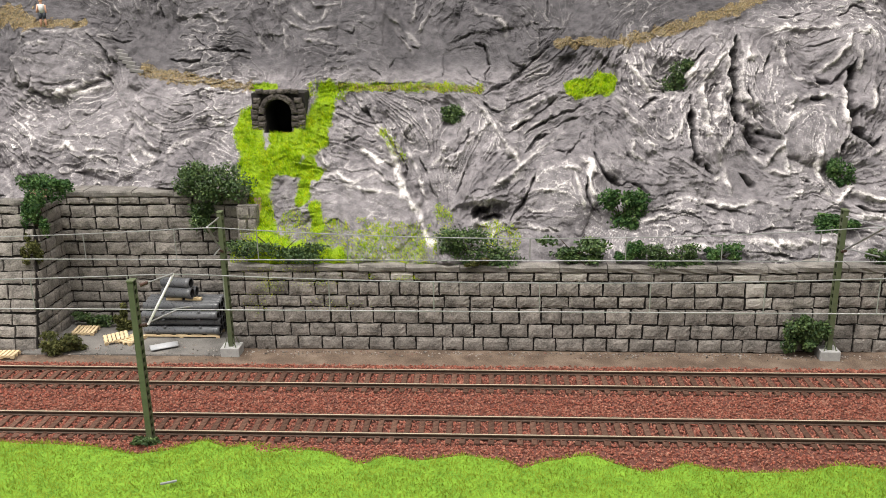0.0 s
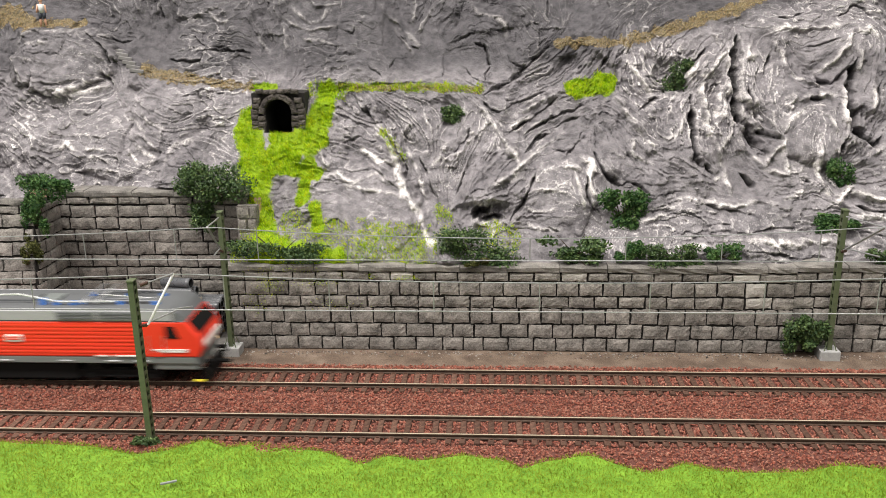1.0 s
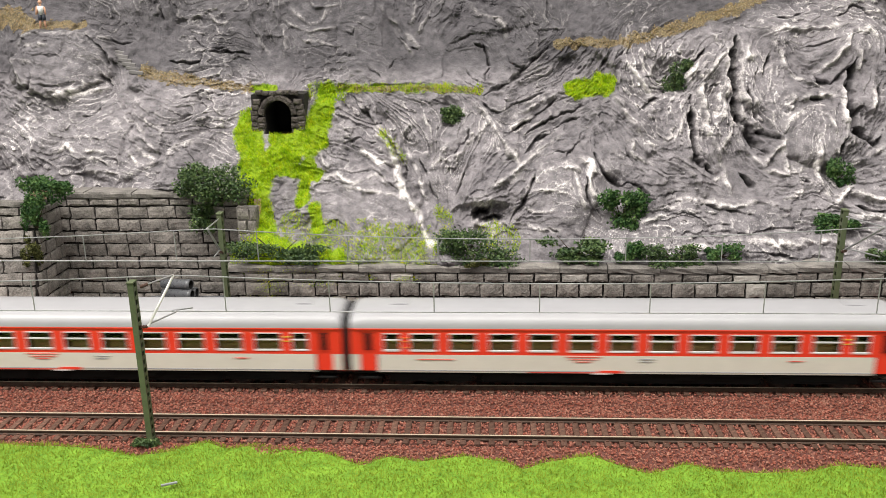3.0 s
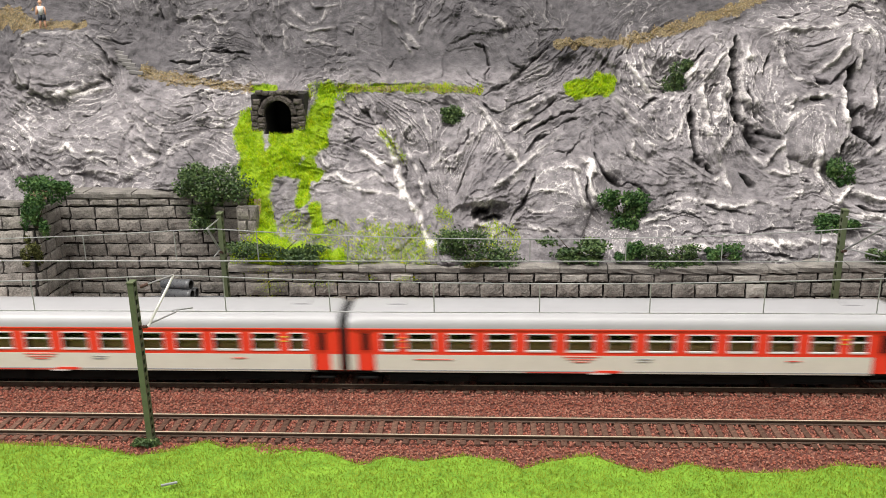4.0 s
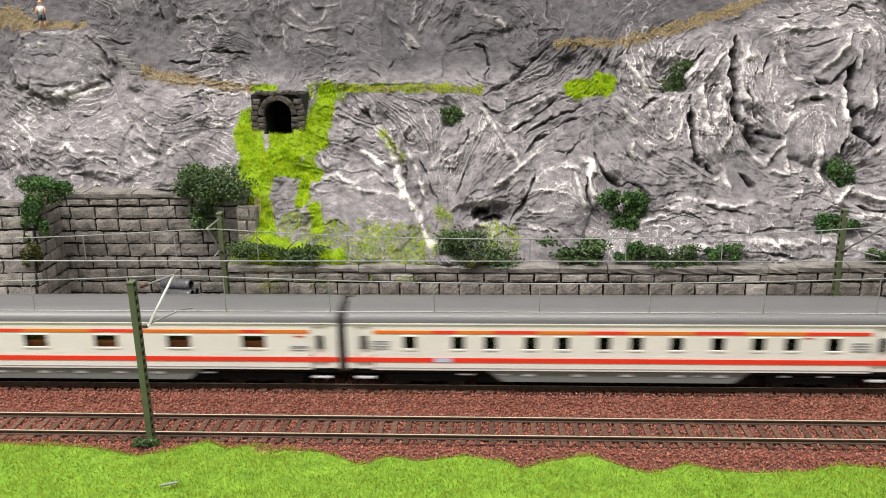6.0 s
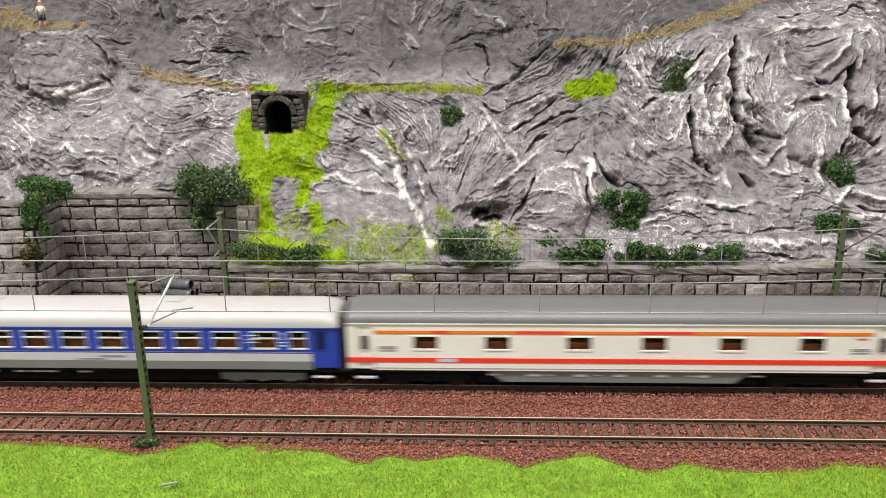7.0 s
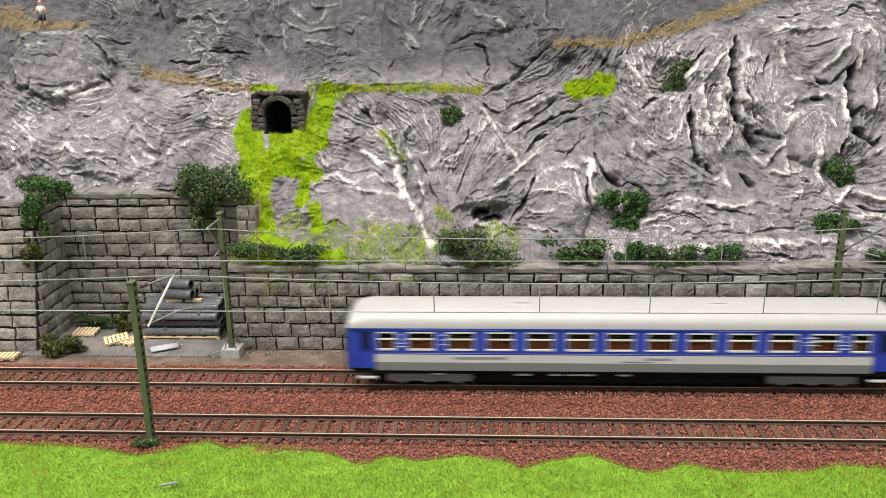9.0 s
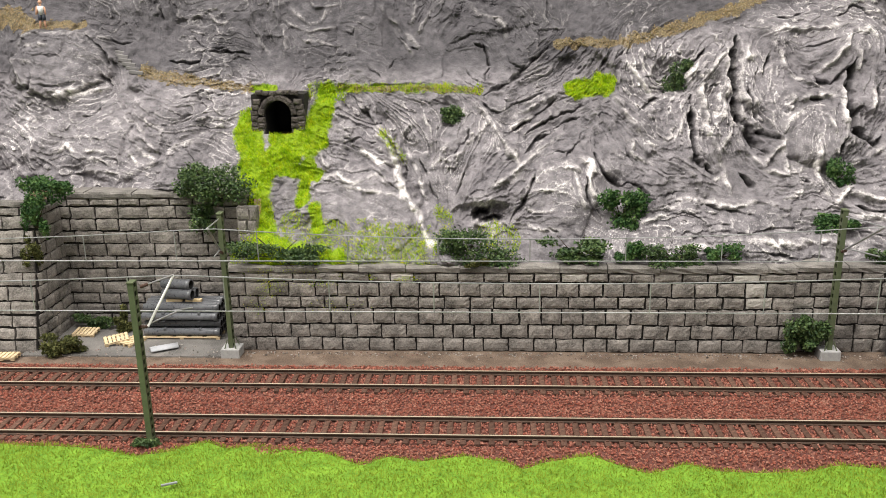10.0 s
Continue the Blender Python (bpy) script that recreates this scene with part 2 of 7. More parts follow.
# ---- retaining walls of squared stones ----
def stone_mesh(seed):
    """A rock-faced block one unit wide and high; scaled for each place. Faces -y."""
    rng = np.random.default_rng(seed)
    nx, nz = 7, 4
    v, f = [], []
    for k in range(nz + 1):
        for i in range(nx + 1):
            u, w = i / nx, k / nz
            edge = min(u, 1 - u) * 2.2 + 0.0
            edge2 = min(w, 1 - w) * 2.2
            y = -0.62 - 0.22 * min(1, min(edge, edge2) * 6) - rng.uniform(0, 0.15)
            jx = rng.uniform(-0.02, 0.02)
            jz = rng.uniform(-0.045, 0.045)
            v.append((u - 0.5 + jx, y, w - 0.5 + jz))
    w1 = nx + 1
    for k in range(nz):
        for i in range(nx):
            q = k * w1 + i
            f.append((q, q + 1, q + w1 + 1, q + w1))
    rim = [i for i in range(w1)] + [k * w1 + nx for k in range(1, nz + 1)] + [nz * w1 + i for i in range(nx - 1, -1, -1)] + [k * w1 for k in range(nz - 1, 0, -1)]
    b0 = len(v)
    for i in rim:
        v.append((v[i][0], 0.3, v[i][2]))
    m = len(rim)
    for a in range(m):
        c = (a + 1) % m
        f.append((rim[c], rim[a], b0 + a, b0 + c))
    me = bpy.data.meshes.new("stone")
    me.from_pydata(v, [], f)
    me.materials.append(STONE)
    return me


STONES = [stone_mesh(100 + i) for i in range(14)]


def slab_mesh(seed):
    """A flat coping slab, one unit each way, with worn edges. Its front is at y = -0.5."""
    rng = np.random.default_rng(seed)
    v, f = [], []
    nx = 5
    prof = [(0.5, -0.5), (-0.47, -0.5), (-0.5, -0.3), (-0.5, 0.25), (-0.46, 0.5), (0.5, 0.5)]
    for i in range(nx + 1):
        for y, z in prof:
            front = y < 0
            v.append((i / nx - 0.5, y + (rng.uniform(-0.025, 0.025) if front else 0), z + (rng.uniform(-0.1, 0.1) if front else 0)))
    k = len(prof)
    for i in range(nx):
        for a in range(k):
            b = (a + 1) % k
            f.append((i * k + a, i * k + b, (i + 1) * k + b, (i + 1) * k + a)[::-1])
    f += [tuple(range(k)), tuple(range(nx * k, nx * k + k))[::-1]]
    me = bpy.data.meshes.new("coping_slab")
    me.from_pydata(v, [], f)
    me.materials.append(COPING)
    return me


COPES = [slab_mesh(200 + i) for i in range(6)]


def stone_wall(name, a, b, rows, thick, label, seed, course=0.0136, cope=True, joint=0.0009, lean_back=0.0, slant=0.0):
    """A wall from plan point a to b (its face on the right-hand side of the way), courses between the heights in rows.
    lean_back: degrees by which it leans from its face; slant: how far its near end draws in for each metre of height."""
    a, b = Vector((a[0], a[1], 0)), Vector((b[0], b[1], 0))
    d = b - a
    length, ang = d.length, math.atan2(d.y, d.x)
    rng = random.Random(seed)
    bm = bmesh.new()
    for v in box(bm, 0, length, 0.0006, thick, rows[0] - 0.004, rows[-1]):
        if v.co.x < length / 2:
            v.co.x += slant * (v.co.z - rows[0])
    body = part(name, bm, MORTAR)
    base = Matrix.Translation((0, 0, rows[0]))
    body.matrix_world = Matrix.Translation(a) @ Matrix.Rotation(ang, 4, "Z") @ base @ Matrix.Rotation(radians(-lean_back), 4, "X") @ base.inverted()
    tagged(body, label, "wall", kind="structure")
    for z0, z1 in zip(rows, rows[1:]):
        near_end = slant * (z0 + z1 - 2 * rows[0]) / 2
        x = near_end - rng.uniform(0, 0.5) * course
        while x < length:
            w = course * rng.uniform(0.82, 1.18)
            x0, x1 = max(near_end, x), min(length, x + w)
            if length - x1 < course * 0.35:
                x1 = length
            if x1 - x0 > 0.002:
                s = new("stone", STONES[rng.randrange(len(STONES))])
                s.parent = body
                dz = rng.uniform(-0.0003, 0.0003)
                s.matrix_basis = Matrix.Translation(((x0 + x1) / 2, 0.0009 - rng.uniform(0, 0.0004), (z0 + z1) / 2 + dz)) @ Matrix.Rotation(rng.uniform(-0.025, 0.025), 4, "Y") \
                    @ Matrix.Diagonal((x1 - x0 - joint * rng.uniform(0.7, 1.5), 0.0019, z1 - z0 - joint * rng.uniform(1.0, 1.6), 1))
            x = x1 if x1 < length else length + 1
    if cope:
        x = 0.0
        while x < length:
            w = rng.uniform(0.022, 0.032)
            x1 = x + w if length - x - w > 0.008 else length
            s = new("coping_slab", COPES[rng.randrange(6)])
            s.parent = body
            s.matrix_basis = Matrix.Translation(((x + x1) / 2, thick / 2 - 0.0014, rows[-1] + 0.0019)) @ Matrix.Rotation(rng.uniform(-0.008, 0.008), 4, "Y") \
                @ Matrix.Diagonal((x1 - x - 0.0004, thick, 0.0038, 1))
            x = x1
    return body


ROWS = [-0.0042, 0.0042, 0.0128, 0.0227, 0.0300, 0.0387, 0.0446]
MAIN_WALL = stone_wall("wall_main", (-0.1545, 0.0462), (0.171, 0.0445), ROWS, 0.018, "dark grey squared-stone retaining wall with a pale coping", 1)
stone_wall("wall_recess", (0.171, 0.0475), (0.42, 0.0475), ROWS, 0.018, "dark grey squared-stone retaining wall set slightly back", 2)
ROWS_HIGH = [-0.0042, 0.0035, 0.0105, 0.0175, 0.0255, 0.034, 0.042, 0.0505, 0.0585, 0.0665, 0.0745, 0.0795]
stone_wall("wall_niche_back", (-0.2755, 0.0852), (-0.15, 0.0852), ROWS_HIGH, 0.016, "dark stone back wall of the yard niche", 3, 0.0165)
stone_wall("wall_niche_side", (-0.2705, 0.0405), (-0.2692, 0.0848), ROWS_HIGH[:-1] + [0.0790], 0.012, "dark stone side wall of the yard niche", 4, 0.013, cope=False, slant=0.25)
stone_wall("wall_left", (-0.45, 0.0375), (-0.2712, 0.0390), [1.043 * (z + 0.0042) - 0.0042 for z in ROWS_HIGH], 0.018, "grey squared-stone retaining wall leaning back beside the niche", 5, 0.0165, lean_back=14)
stone_wall("wall_niche_return", (-0.152, 0.0846), (-0.1545, 0.047), ROWS, 0.0015, "stone cheek of the yard niche", 6, cope=False)


PIER = stone_wall("wall_niche_pier", (-0.1535, 0.0725), (-0.1412, 0.0725), [0.044, 0.052, 0.0605, 0.069, 0.0765], 0.006, "grey stone pier rising beside the yard niche", 7, 0.0105, cope=False)
PIER.data.materials[0] = STONE


PALE_STONE = material("weathered_pale_stone", [(0.2, 0.185, 0.17), (0.38, 0.36, 0.33), (0.5, 0.47, 0.44)], 150, 0.9, 0.0014, fine=1300, fixed=True)


def weather(wall, spots):
    """Lime-stained stones of a wall, those nearest to the places (x, z)."""
    for x, z in spots:
        best = min((c for c in wall.children if c.name.startswith("stone")), key=lambda c: abs((wall.matrix_world @ c.matrix_basis.translation).x - x) + abs(c.matrix_basis.translation.z - z))
        me = best.data.copy()
        me.materials.clear()
        me.materials.append(PALE_STONE)
        best.data = me


bpy.context.view_layer.update()
weather(MAIN_WALL, [(0.1532, 0.0356), (0.1511, 0.0417), (0.1544, 0.0288), (0.0418, 0.0422), (-0.0553, 0.0421)])


def yard_floor():
    bm = bmesh.new()
    box(bm, -0.279, -0.153, 0.0335, 0.084, -0.0062, -0.0031, 0.0006)
    return tagged(part("yard_floor", bm, YARD), "grey concrete floor of the small storage yard", "floor", kind="structure")


yard_floor()

# ---- the cliff: painted plaster rock, sculpted by strokes on a leaning sheet ----
RX0, RX1, RZ0, RZ1, RSTEP = -0.43, 0.36, 0.036, 0.222, 0.00047
gx, gz = np.arange(RX0, RX1, RSTEP), np.arange(RZ0, RZ1, RSTEP)
GX, GZ = np.meshgrid(gx, gz)
wx = GX + 0.0014 * fbm(GX * 60, GZ * 60, 2, 31) + 0.0013 * fbm(GX * 210, GZ * 210, 3, 33)
wz = GZ + 0.0014 * fbm(GX * 60, GZ * 60, 2, 32) + 0.0013 * fbm(GX * 210, GZ * 210, 3, 34)
DEPTH = 0.0080 * fbm(GX * 20, GZ * 24, 2, 11)
WASH_SHADE = np.zeros_like(GX)
BRUSH = np.zeros_like(GX)
ROUGH = fbm(GX * 110, GZ * 130, 3, 95)
GRIT = fbm(GX * 330, GZ * 330, 3, 96)
TURN = 8
CX, CZ = GX[::TURN, ::TURN], GZ[::TURN, ::TURN]
# the lie of the rock: where the plaster was drawn along, as a doubled angle
wander = 2.4 * fbm(CX * 16, CZ * 16, 2, 35)
LIE = [0.10 * np.cos(wander), 0.10 * np.sin(wander)]


def flow(*pts):
    """The plaster is drawn along this line of points (x, z) in millimetres."""
    for (x0, z0), (x1, z1) in zip(pts, pts[1:]):
        x0, z0, dx, dz = x0 / 1000, z0 / 1000, (x1 - x0) / 1000, (z1 - z0) / 1000
        t = np.clip(((CX - x0) * dx + (CZ - z0) * dz) / (dx * dx + dz * dz), 0, 1)
        w = np.exp(-(np.hypot(CX - x0 - t * dx, CZ - z0 - t * dz) / 0.009) ** 2) + 0.04 * np.exp(-(np.hypot(CX - x0 - t * dx, CZ - z0 - t * dz) / 0.025) ** 2)
        a = 2 * math.atan2(dz, dx)
        LIE[0] = LIE[0] + w * math.cos(a)
        LIE[1] = LIE[1] + w * math.sin(a)


def near(pts, reach):
    """The part of the sheet round a line; there the distance from it (metres), the side of it and the way along it (0 to 1)."""
    xs, zs = [p[0] / 1000 for p in pts], [p[1] / 1000 for p in pts]
    i0, i1 = np.searchsorted(gx, (min(xs) - reach - 0.004, max(xs) + reach + 0.004))
    k0, k1 = np.searchsorted(gz, (min(zs) - reach - 0.004, max(zs) + reach + 0.004))
    sl = (slice(k0, k1), slice(i0, i1))
    d, side, along = np.full(GX[sl].shape, 9.0), np.zeros(GX[sl].shape), np.zeros(GX[sl].shape)
    n = len(pts) - 1
    for j, (x0, z0, x1, z1) in enumerate(zip(xs, zs, xs[1:], zs[1:])):
        dx, dz = x1 - x0, z1 - z0
        t = np.clip(((wx[sl] - x0) * dx + (wz[sl] - z0) * dz) / (dx * dx + dz * dz), 0, 1)
        q = np.hypot(wx[sl] - x0 - t * dx, wz[sl] - z0 - t * dz)
        # positive on the upper, or else the east side
        up = np.sign((wz[sl] - z0) * dx - (wx[sl] - x0) * dz) * (1 if dx > abs(dz) * 0.3 or (abs(dx) <= abs(dz) * 0.3 and dz < 0) else -1)
        side, along = np.where(q < d, up, side), np.where(q < d, (j + t) / n, along)
        d = np.minimum(d, q)
    return sl, d, side, along


def crest(w, a, dry, *pts):
    """A sharp ridge of width w and height a, brushed white by the share dry."""
    flow(*pts)
    sl, d, side, along = near(pts, w / 1000)
    ends = np.clip(0.25 + 3.5 * np.minimum(along, 1 - along), 0, 1)
    k = np.clip(1 - d / (np.where(side > 0, 1.0, 0.6) * w / 1000), 0, 1) * ends
    DEPTH[sl] += 0.95 * a / 1000 * k ** 1.3 * (0.8 + 0.5 * vnoise(GX[sl] * 150 + 3, GZ[sl] * 150, 91))
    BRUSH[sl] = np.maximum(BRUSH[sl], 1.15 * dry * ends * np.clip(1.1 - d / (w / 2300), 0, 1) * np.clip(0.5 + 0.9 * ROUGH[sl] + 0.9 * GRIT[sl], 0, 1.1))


def crack(w, a, *pts):
    """A ragged cleft of width w and depth a."""
    flow(*pts)
    sl, d, side, along = near(pts, 6 * w / 1000)
    ends = np.clip(0.12 + 4 * np.minimum(along, 1 - along), 0, 1) ** 0.7
    ragged = np.clip(0.8 + 0.75 * vnoise(GX[sl] * 160, GZ[sl] * 160, 92), 0.12, 1.5) * ends
    # the upper lip overhangs, the lower one falls away
    DEPTH[sl] += 0.28 * a / 1000 * ends * np.where(side > 0, 1.0, -0.25) * np.exp(-d / (2.4 * w / 1000)) * np.clip(2.4 - d / (2.5 * w / 1000), 0, 1)
    DEPTH[sl] -= 0.9 * a / 1000 * np.clip(1.15 - d / (0.9 * w / 1000 * ragged), 0, 1) ** 0.8 * np.clip(ragged + 0.25, 0, 1.2)
    # colour mask of the cleft: dark wash and painted shade together
    WASH_SHADE[sl] = np.maximum(WASH_SHADE[sl], step(0.8 * w / 1000 * ragged, 0.2 * w / 1000 * ragged, d) * np.clip(ragged, 0, 1) * min(1, a / 4))


def boulder(x, z, rx, rz, a, p=1.0):
    q = ((wx - x / 1000) / (rx / 1000)) ** 2 + ((wz - z / 1000) / (rz / 1000)) ** 2
    q = q + 0.3 * ROUGH
    DEPTH[...] += a / 1000 * np.clip(1 - q, 0, 1) ** p


# hollows and bosses
boulder(163.3, 112.4, 10.9, 17.5, -9)
boulder(227.7, 110.4, 6.5, 4.4, -8)
boulder(117.4, 142.1, 15.0, 12.5, -13)
boulder(-4.1, 70.6, 18.2, 6.5, -12)
boulder(-284.3, 126.9, 12.4, 8.0, -5)
boulder(-29.9, 123.9, 12.4, 8.0, -5)
boulder(78.0, 83.5, 14.5, 11.0, -7)
boulder(-289.9, 155.2, 36.0, 21.0, 13, 0.3)
boulder(-211.8, 124.7, 27.3, 21.8, 6, 0.6)
boulder(-79.5, 71.3, 38.2, 24.0, 11, 0.5)
boulder(198.2, 116.8, 26.2, 25.5, 11, 0.5)
boulder(41.3, 77.3, 21.8, 20.4, 8, 0.5)
boulder(85.5, 112.9, 21.8, 18.2, 5, 0.7)
boulder(143.8, 63.0, 58.2, 14.5, 5, 0.6)
boulder(104.5, 65.8, 21.8, 9.1, 4, 0.6)
boulder(-297.0, 104.4, 21.8, 16.4, 5, 0.7)
boulder(-239.7, 100.9, 21.8, 16.4, 5, 0.7)
# ridges, clefts and the lie of the rock between them, from west to east
crack(1.2, 4, (-276.8, 170.8), (-267.2, 165.3), (-260.5, 159.9), (-257.4, 152.8), (-257.1, 145.9), (-253.3, 140.8), (-252.6, 134.0))
crest(4, 3, 0.7, (-330.7, 166.6), (-325.8, 172.4), (-316.5, 174.8), (-303.9, 173.6), (-287.4, 172.7), (-274.4, 169.7))
crack(1.4, 4, (-307.8, 150.8), (-303.9, 146.3), (-303.7, 139.4), (-310.4, 138.5))
crest(4, 4, 1.2, (-329.1, 164.1), (-322.6, 156.9), (-315.4, 149.9), (-310.1, 141.2))
crest(3, 2, 0.8, (-322.6, 156.9), (-316.2, 155.8), (-305.7, 154.3))
crack(1, 2, (-315.5, 159.7), (-299.1, 158.5), (-282.3, 155.5))
crack(1, 2, (-301.5, 141.1), (-289.2, 139.3), (-270.3, 141.6))
crest(5, 3, 1.0, (-293.4, 134.3), (-282.2, 135.9), (-265.2, 137.5), (-256.4, 140.8))
crack(1.2, 3, (-267.8, 122.5), (-261.9, 123.1), (-257.0, 129.0))
crack(1, 2, (-291.5, 128.3), (-285.0, 125.9), (-276.3, 122.6))
crest(3, 2, 0.7, (-314.6, 127.7), (-307.1, 122.7), (-296.4, 119.4))
crest(3, 2, 0.8, (-320.1, 167.6), (-305.2, 164.9), (-294.9, 164.1))
flow((-327.2, 158.7), (-313.0, 134.4))
flow((-303.7, 148.0), (-260.8, 149.4))
flow((-336.3, 173.2), (-334.0, 155.3))
flow((-248.7, 194.5), (-241.4, 157.9))
crack(0.9, 3, (-235.2, 194.3), (-231.2, 181.2))
flow((-242.5, 194.4), (-232.4, 161.4))
flow((-279.5, 187.4), (-251.1, 172.3))
crack(1, 2.5, (-268.2, 168.9), (-255.7, 167.0), (-247.1, 169.4))
crest(4, 3, 0.5, (-221.6, 192.3), (-221.1, 184.8), (-213.5, 182.9), (-200.5, 188.3), (-187.4, 193.7))
crest(4, 3, 0.5, (-200.3, 187.1), (-191.1, 181.5), (-184.1, 180.7), (-179.6, 184.3))
crack(1.6, 5, (-165.4, 160.0), (-181.3, 161.6), (-196.9, 161.0), (-197.7, 155.8), (-201.4, 154.8), (-219.0, 154.9))
crack(1, 3, (-204.7, 170.0), (-195.5, 163.9), (-181.8, 164.4))
crack(1, 3, (-203.0, 132.0), (-195.1, 134.3), (-191.6, 135.9), (-176.0, 134.2))
crack(1, 3, (-195.1, 134.3), (-192.4, 130.3))
crest(3, 2, 0.8, (-232.2, 132.2), (-227.2, 127.9), (-217.5, 123.9))
crest(3, 2, 0.9, (-228.9, 123.9), (-220.1, 119.0), (-209.7, 114.8))
crest(3, 2, 0.7, (-243.7, 122.4), (-233.4, 119.1), (-223.7, 113.6))
crack(1, 2, (-206.5, 117.3), (-201.8, 121.2), (-194.8, 123.7))
crest(3, 2, 0.8, (-317.2, 97.2), (-308.1, 92.5), (-299.9, 84.9))
crack(0.9, 2, (-311.1, 95.6), (-301.7, 84.9))
flow((-301.1, 105.0), (-291.1, 86.4))
crest(4, 2.5, 1.0, (-279.8, 103.3), (-273.3, 106.5), (-266.2, 101.7))
crest(3, 2, 0.8, (-261.5, 104.8), (-249.5, 102.3), (-242.3, 103.2))
crest(3, 2, 0.8, (-257.6, 97.9), (-248.5, 98.5), (-240.4, 96.0))
crest(3, 2, 0.8, (-259.4, 91.5), (-246.8, 92.4), (-235.3, 90.8))
crest(3, 2, 0.7, (-266.0, 111.2), (-257.2, 109.6), (-248.3, 111.1))
crack(1, 2, (-241.5, 100.1), (-238.1, 98.5), (-237.6, 95.4))
crest(3, 2, 0.9, (-228.0, 112.6), (-219.3, 107.8), (-212.5, 103.1))
crest(3, 2, 0.8, (-230.5, 107.9), (-221.6, 102.2), (-209.2, 96.9))
crest(3, 2, 0.8, (-221.7, 95.4), (-214.8, 96.9), (-206.6, 98.4))
crest(3, 2, 0.7, (-235.3, 104.7), (-228.5, 100.0), (-223.6, 95.4))
crest(4, 3, 0.7, (-205.9, 95.3), (-205.1, 103.1), (-198.6, 106.8), (-189.5, 107.7))
crack(1, 2.5, (-198.2, 105.2), (-190.0, 101.4), (-185.3, 96.8))
crack(1, 2, (-178.9, 101.4), (-172.8, 98.3))
flow((-264.8, 84.8), (-202.4, 83.2))
crest(4, 3, 0.9, (-140.4, 189.4), (-133.7, 183.7), (-127.1, 178.9), (-119.2, 178.8), (-116.0, 185.4), (-112.5, 189.0))
crest(3, 2.5, 0.7, (-145.6, 183.9), (-138.6, 176.5), (-128.2, 172.8), (-114.7, 174.4), (-105.1, 176.1))
crest(3, 2, 0.6, (-129.5, 167.4), (-119.6, 166.6), (-103.7, 163.6))
crest(3, 2.5, 0.7, (-127.7, 192.9), (-122.5, 189.1), (-114.5, 189.0), (-106.7, 190.8))
crack(0.9, 2.5, (-110.7, 156.7), (-101.1, 157.3), (-92.3, 157.9))
crack(1, 2, (-100.0, 172.5), (-94.8, 170.6), (-94.0, 174.2))
flow((-165.2, 193.4), (-156.3, 164.2))
flow((-149.0, 193.2), (-141.6, 157.0))
crest(3, 3, 0.7, (-144.8, 178.4), (-142.0, 167.6), (-141.6, 157.0))
crest(5, 4, 0.6, (-78.9, 190.4), (-70.3, 181.1), (-62.0, 173.8), (-51.8, 164.9), (-46.5, 158.9))
crack(1, 3, (-63.7, 170.3), (-55.6, 163.2), (-49.6, 159.6))
crest(3, 3, 0.6, (-65.8, 172.1), (-57.5, 163.9), (-53.3, 157.9))
crest(4, 4, 0.7, (-39.4, 188.1), (-44.9, 180.8), (-48.4, 173.7), (-52.0, 168.4))
crest(4, 3, 0.6, (-53.3, 192.0), (-53.5, 180.9), (-56.3, 175.6))
flow((-31.4, 184.3), (-40.2, 163.0))
crack(0.8, 2, (-82.2, 139.5), (-63.4, 138.7), (-41.1, 139.8))
crack(0.8, 2.5, (-83.3, 151.3), (-77.2, 146.1), (-72.0, 143.4))
crack(0.8, 2, (-67.8, 147.8), (-64.5, 154.6))
crest(3, 2, 0.6, (-161.4, 171.3), (-156.0, 162.4), (-151.5, 158.8))
crest(3, 2, 0.5, (-97.7, 142.9), (-92.4, 146.9), (-85.0, 148.9))
crack(1.3, 4, (-92.9, 133.6), (-84.8, 126.3), (-74.7, 116.6), (-68.0, 110.3), (-62.0, 103.4), (-57.7, 97.3))
crest(6, 6, 1.8, (-74.7, 117.3), (-67.9, 108.7), (-62.9, 101.0), (-59.4, 91.9), (-56.1, 84.4), (-54.3, 78.6), (-50.2, 74.2), (-44.7, 69.1), (-41.6, 61.4))
crest(4, 4, 1.5, (-59.4, 96.4), (-69.2, 94.3), (-76.8, 99.5), (-82.6, 103.5))
crest(3, 2.5, 0.8, (-55.7, 78.6), (-66.3, 80.0), (-77.0, 81.5), (-91.5, 84.5))
crest(3, 2, 0.7, (-56.7, 83.0), (-63.3, 86.5), (-72.4, 89.5), (-81.0, 86.5))
crack(1, 3, (-106.6, 107.3), (-93.8, 106.7), (-83.1, 108.8), (-73.9, 107.2))
crest(3, 3, 0.6, (-109.7, 102.7), (-107.1, 96.5), (-103.1, 92.6))
crack(0.9, 2, (-104.8, 92.0), (-88.6, 91.3), (-74.4, 91.9), (-63.3, 85.9), (-57.3, 81.8))
crest(4, 3, 0.6, (-107.8, 87.5), (-99.1, 89.0), (-84.5, 86.0), (-77.7, 88.9))
crack(0.8, 1.5, (-80.6, 81.5), (-76.6, 77.1))
crack(2.0, 6, (-57.7, 97.9), (-53.8, 92.5), (-53.4, 85.9))
crack(1.6, 5, (-46.3, 97.9), (-42.4, 91.8), (-39.8, 88.2))
crack(1, 3, (-39.7, 85.9), (-35.5, 78.5), (-31.7, 71.3))
crest(3, 3, 0.6, (-55.6, 104.0), (-47.7, 91.8), (-41.8, 80.0), (-37.8, 68.5))
flow((-50.4, 107.1), (-27.3, 62.8))
flow((-93.2, 68.5), (-58.3, 65.6))
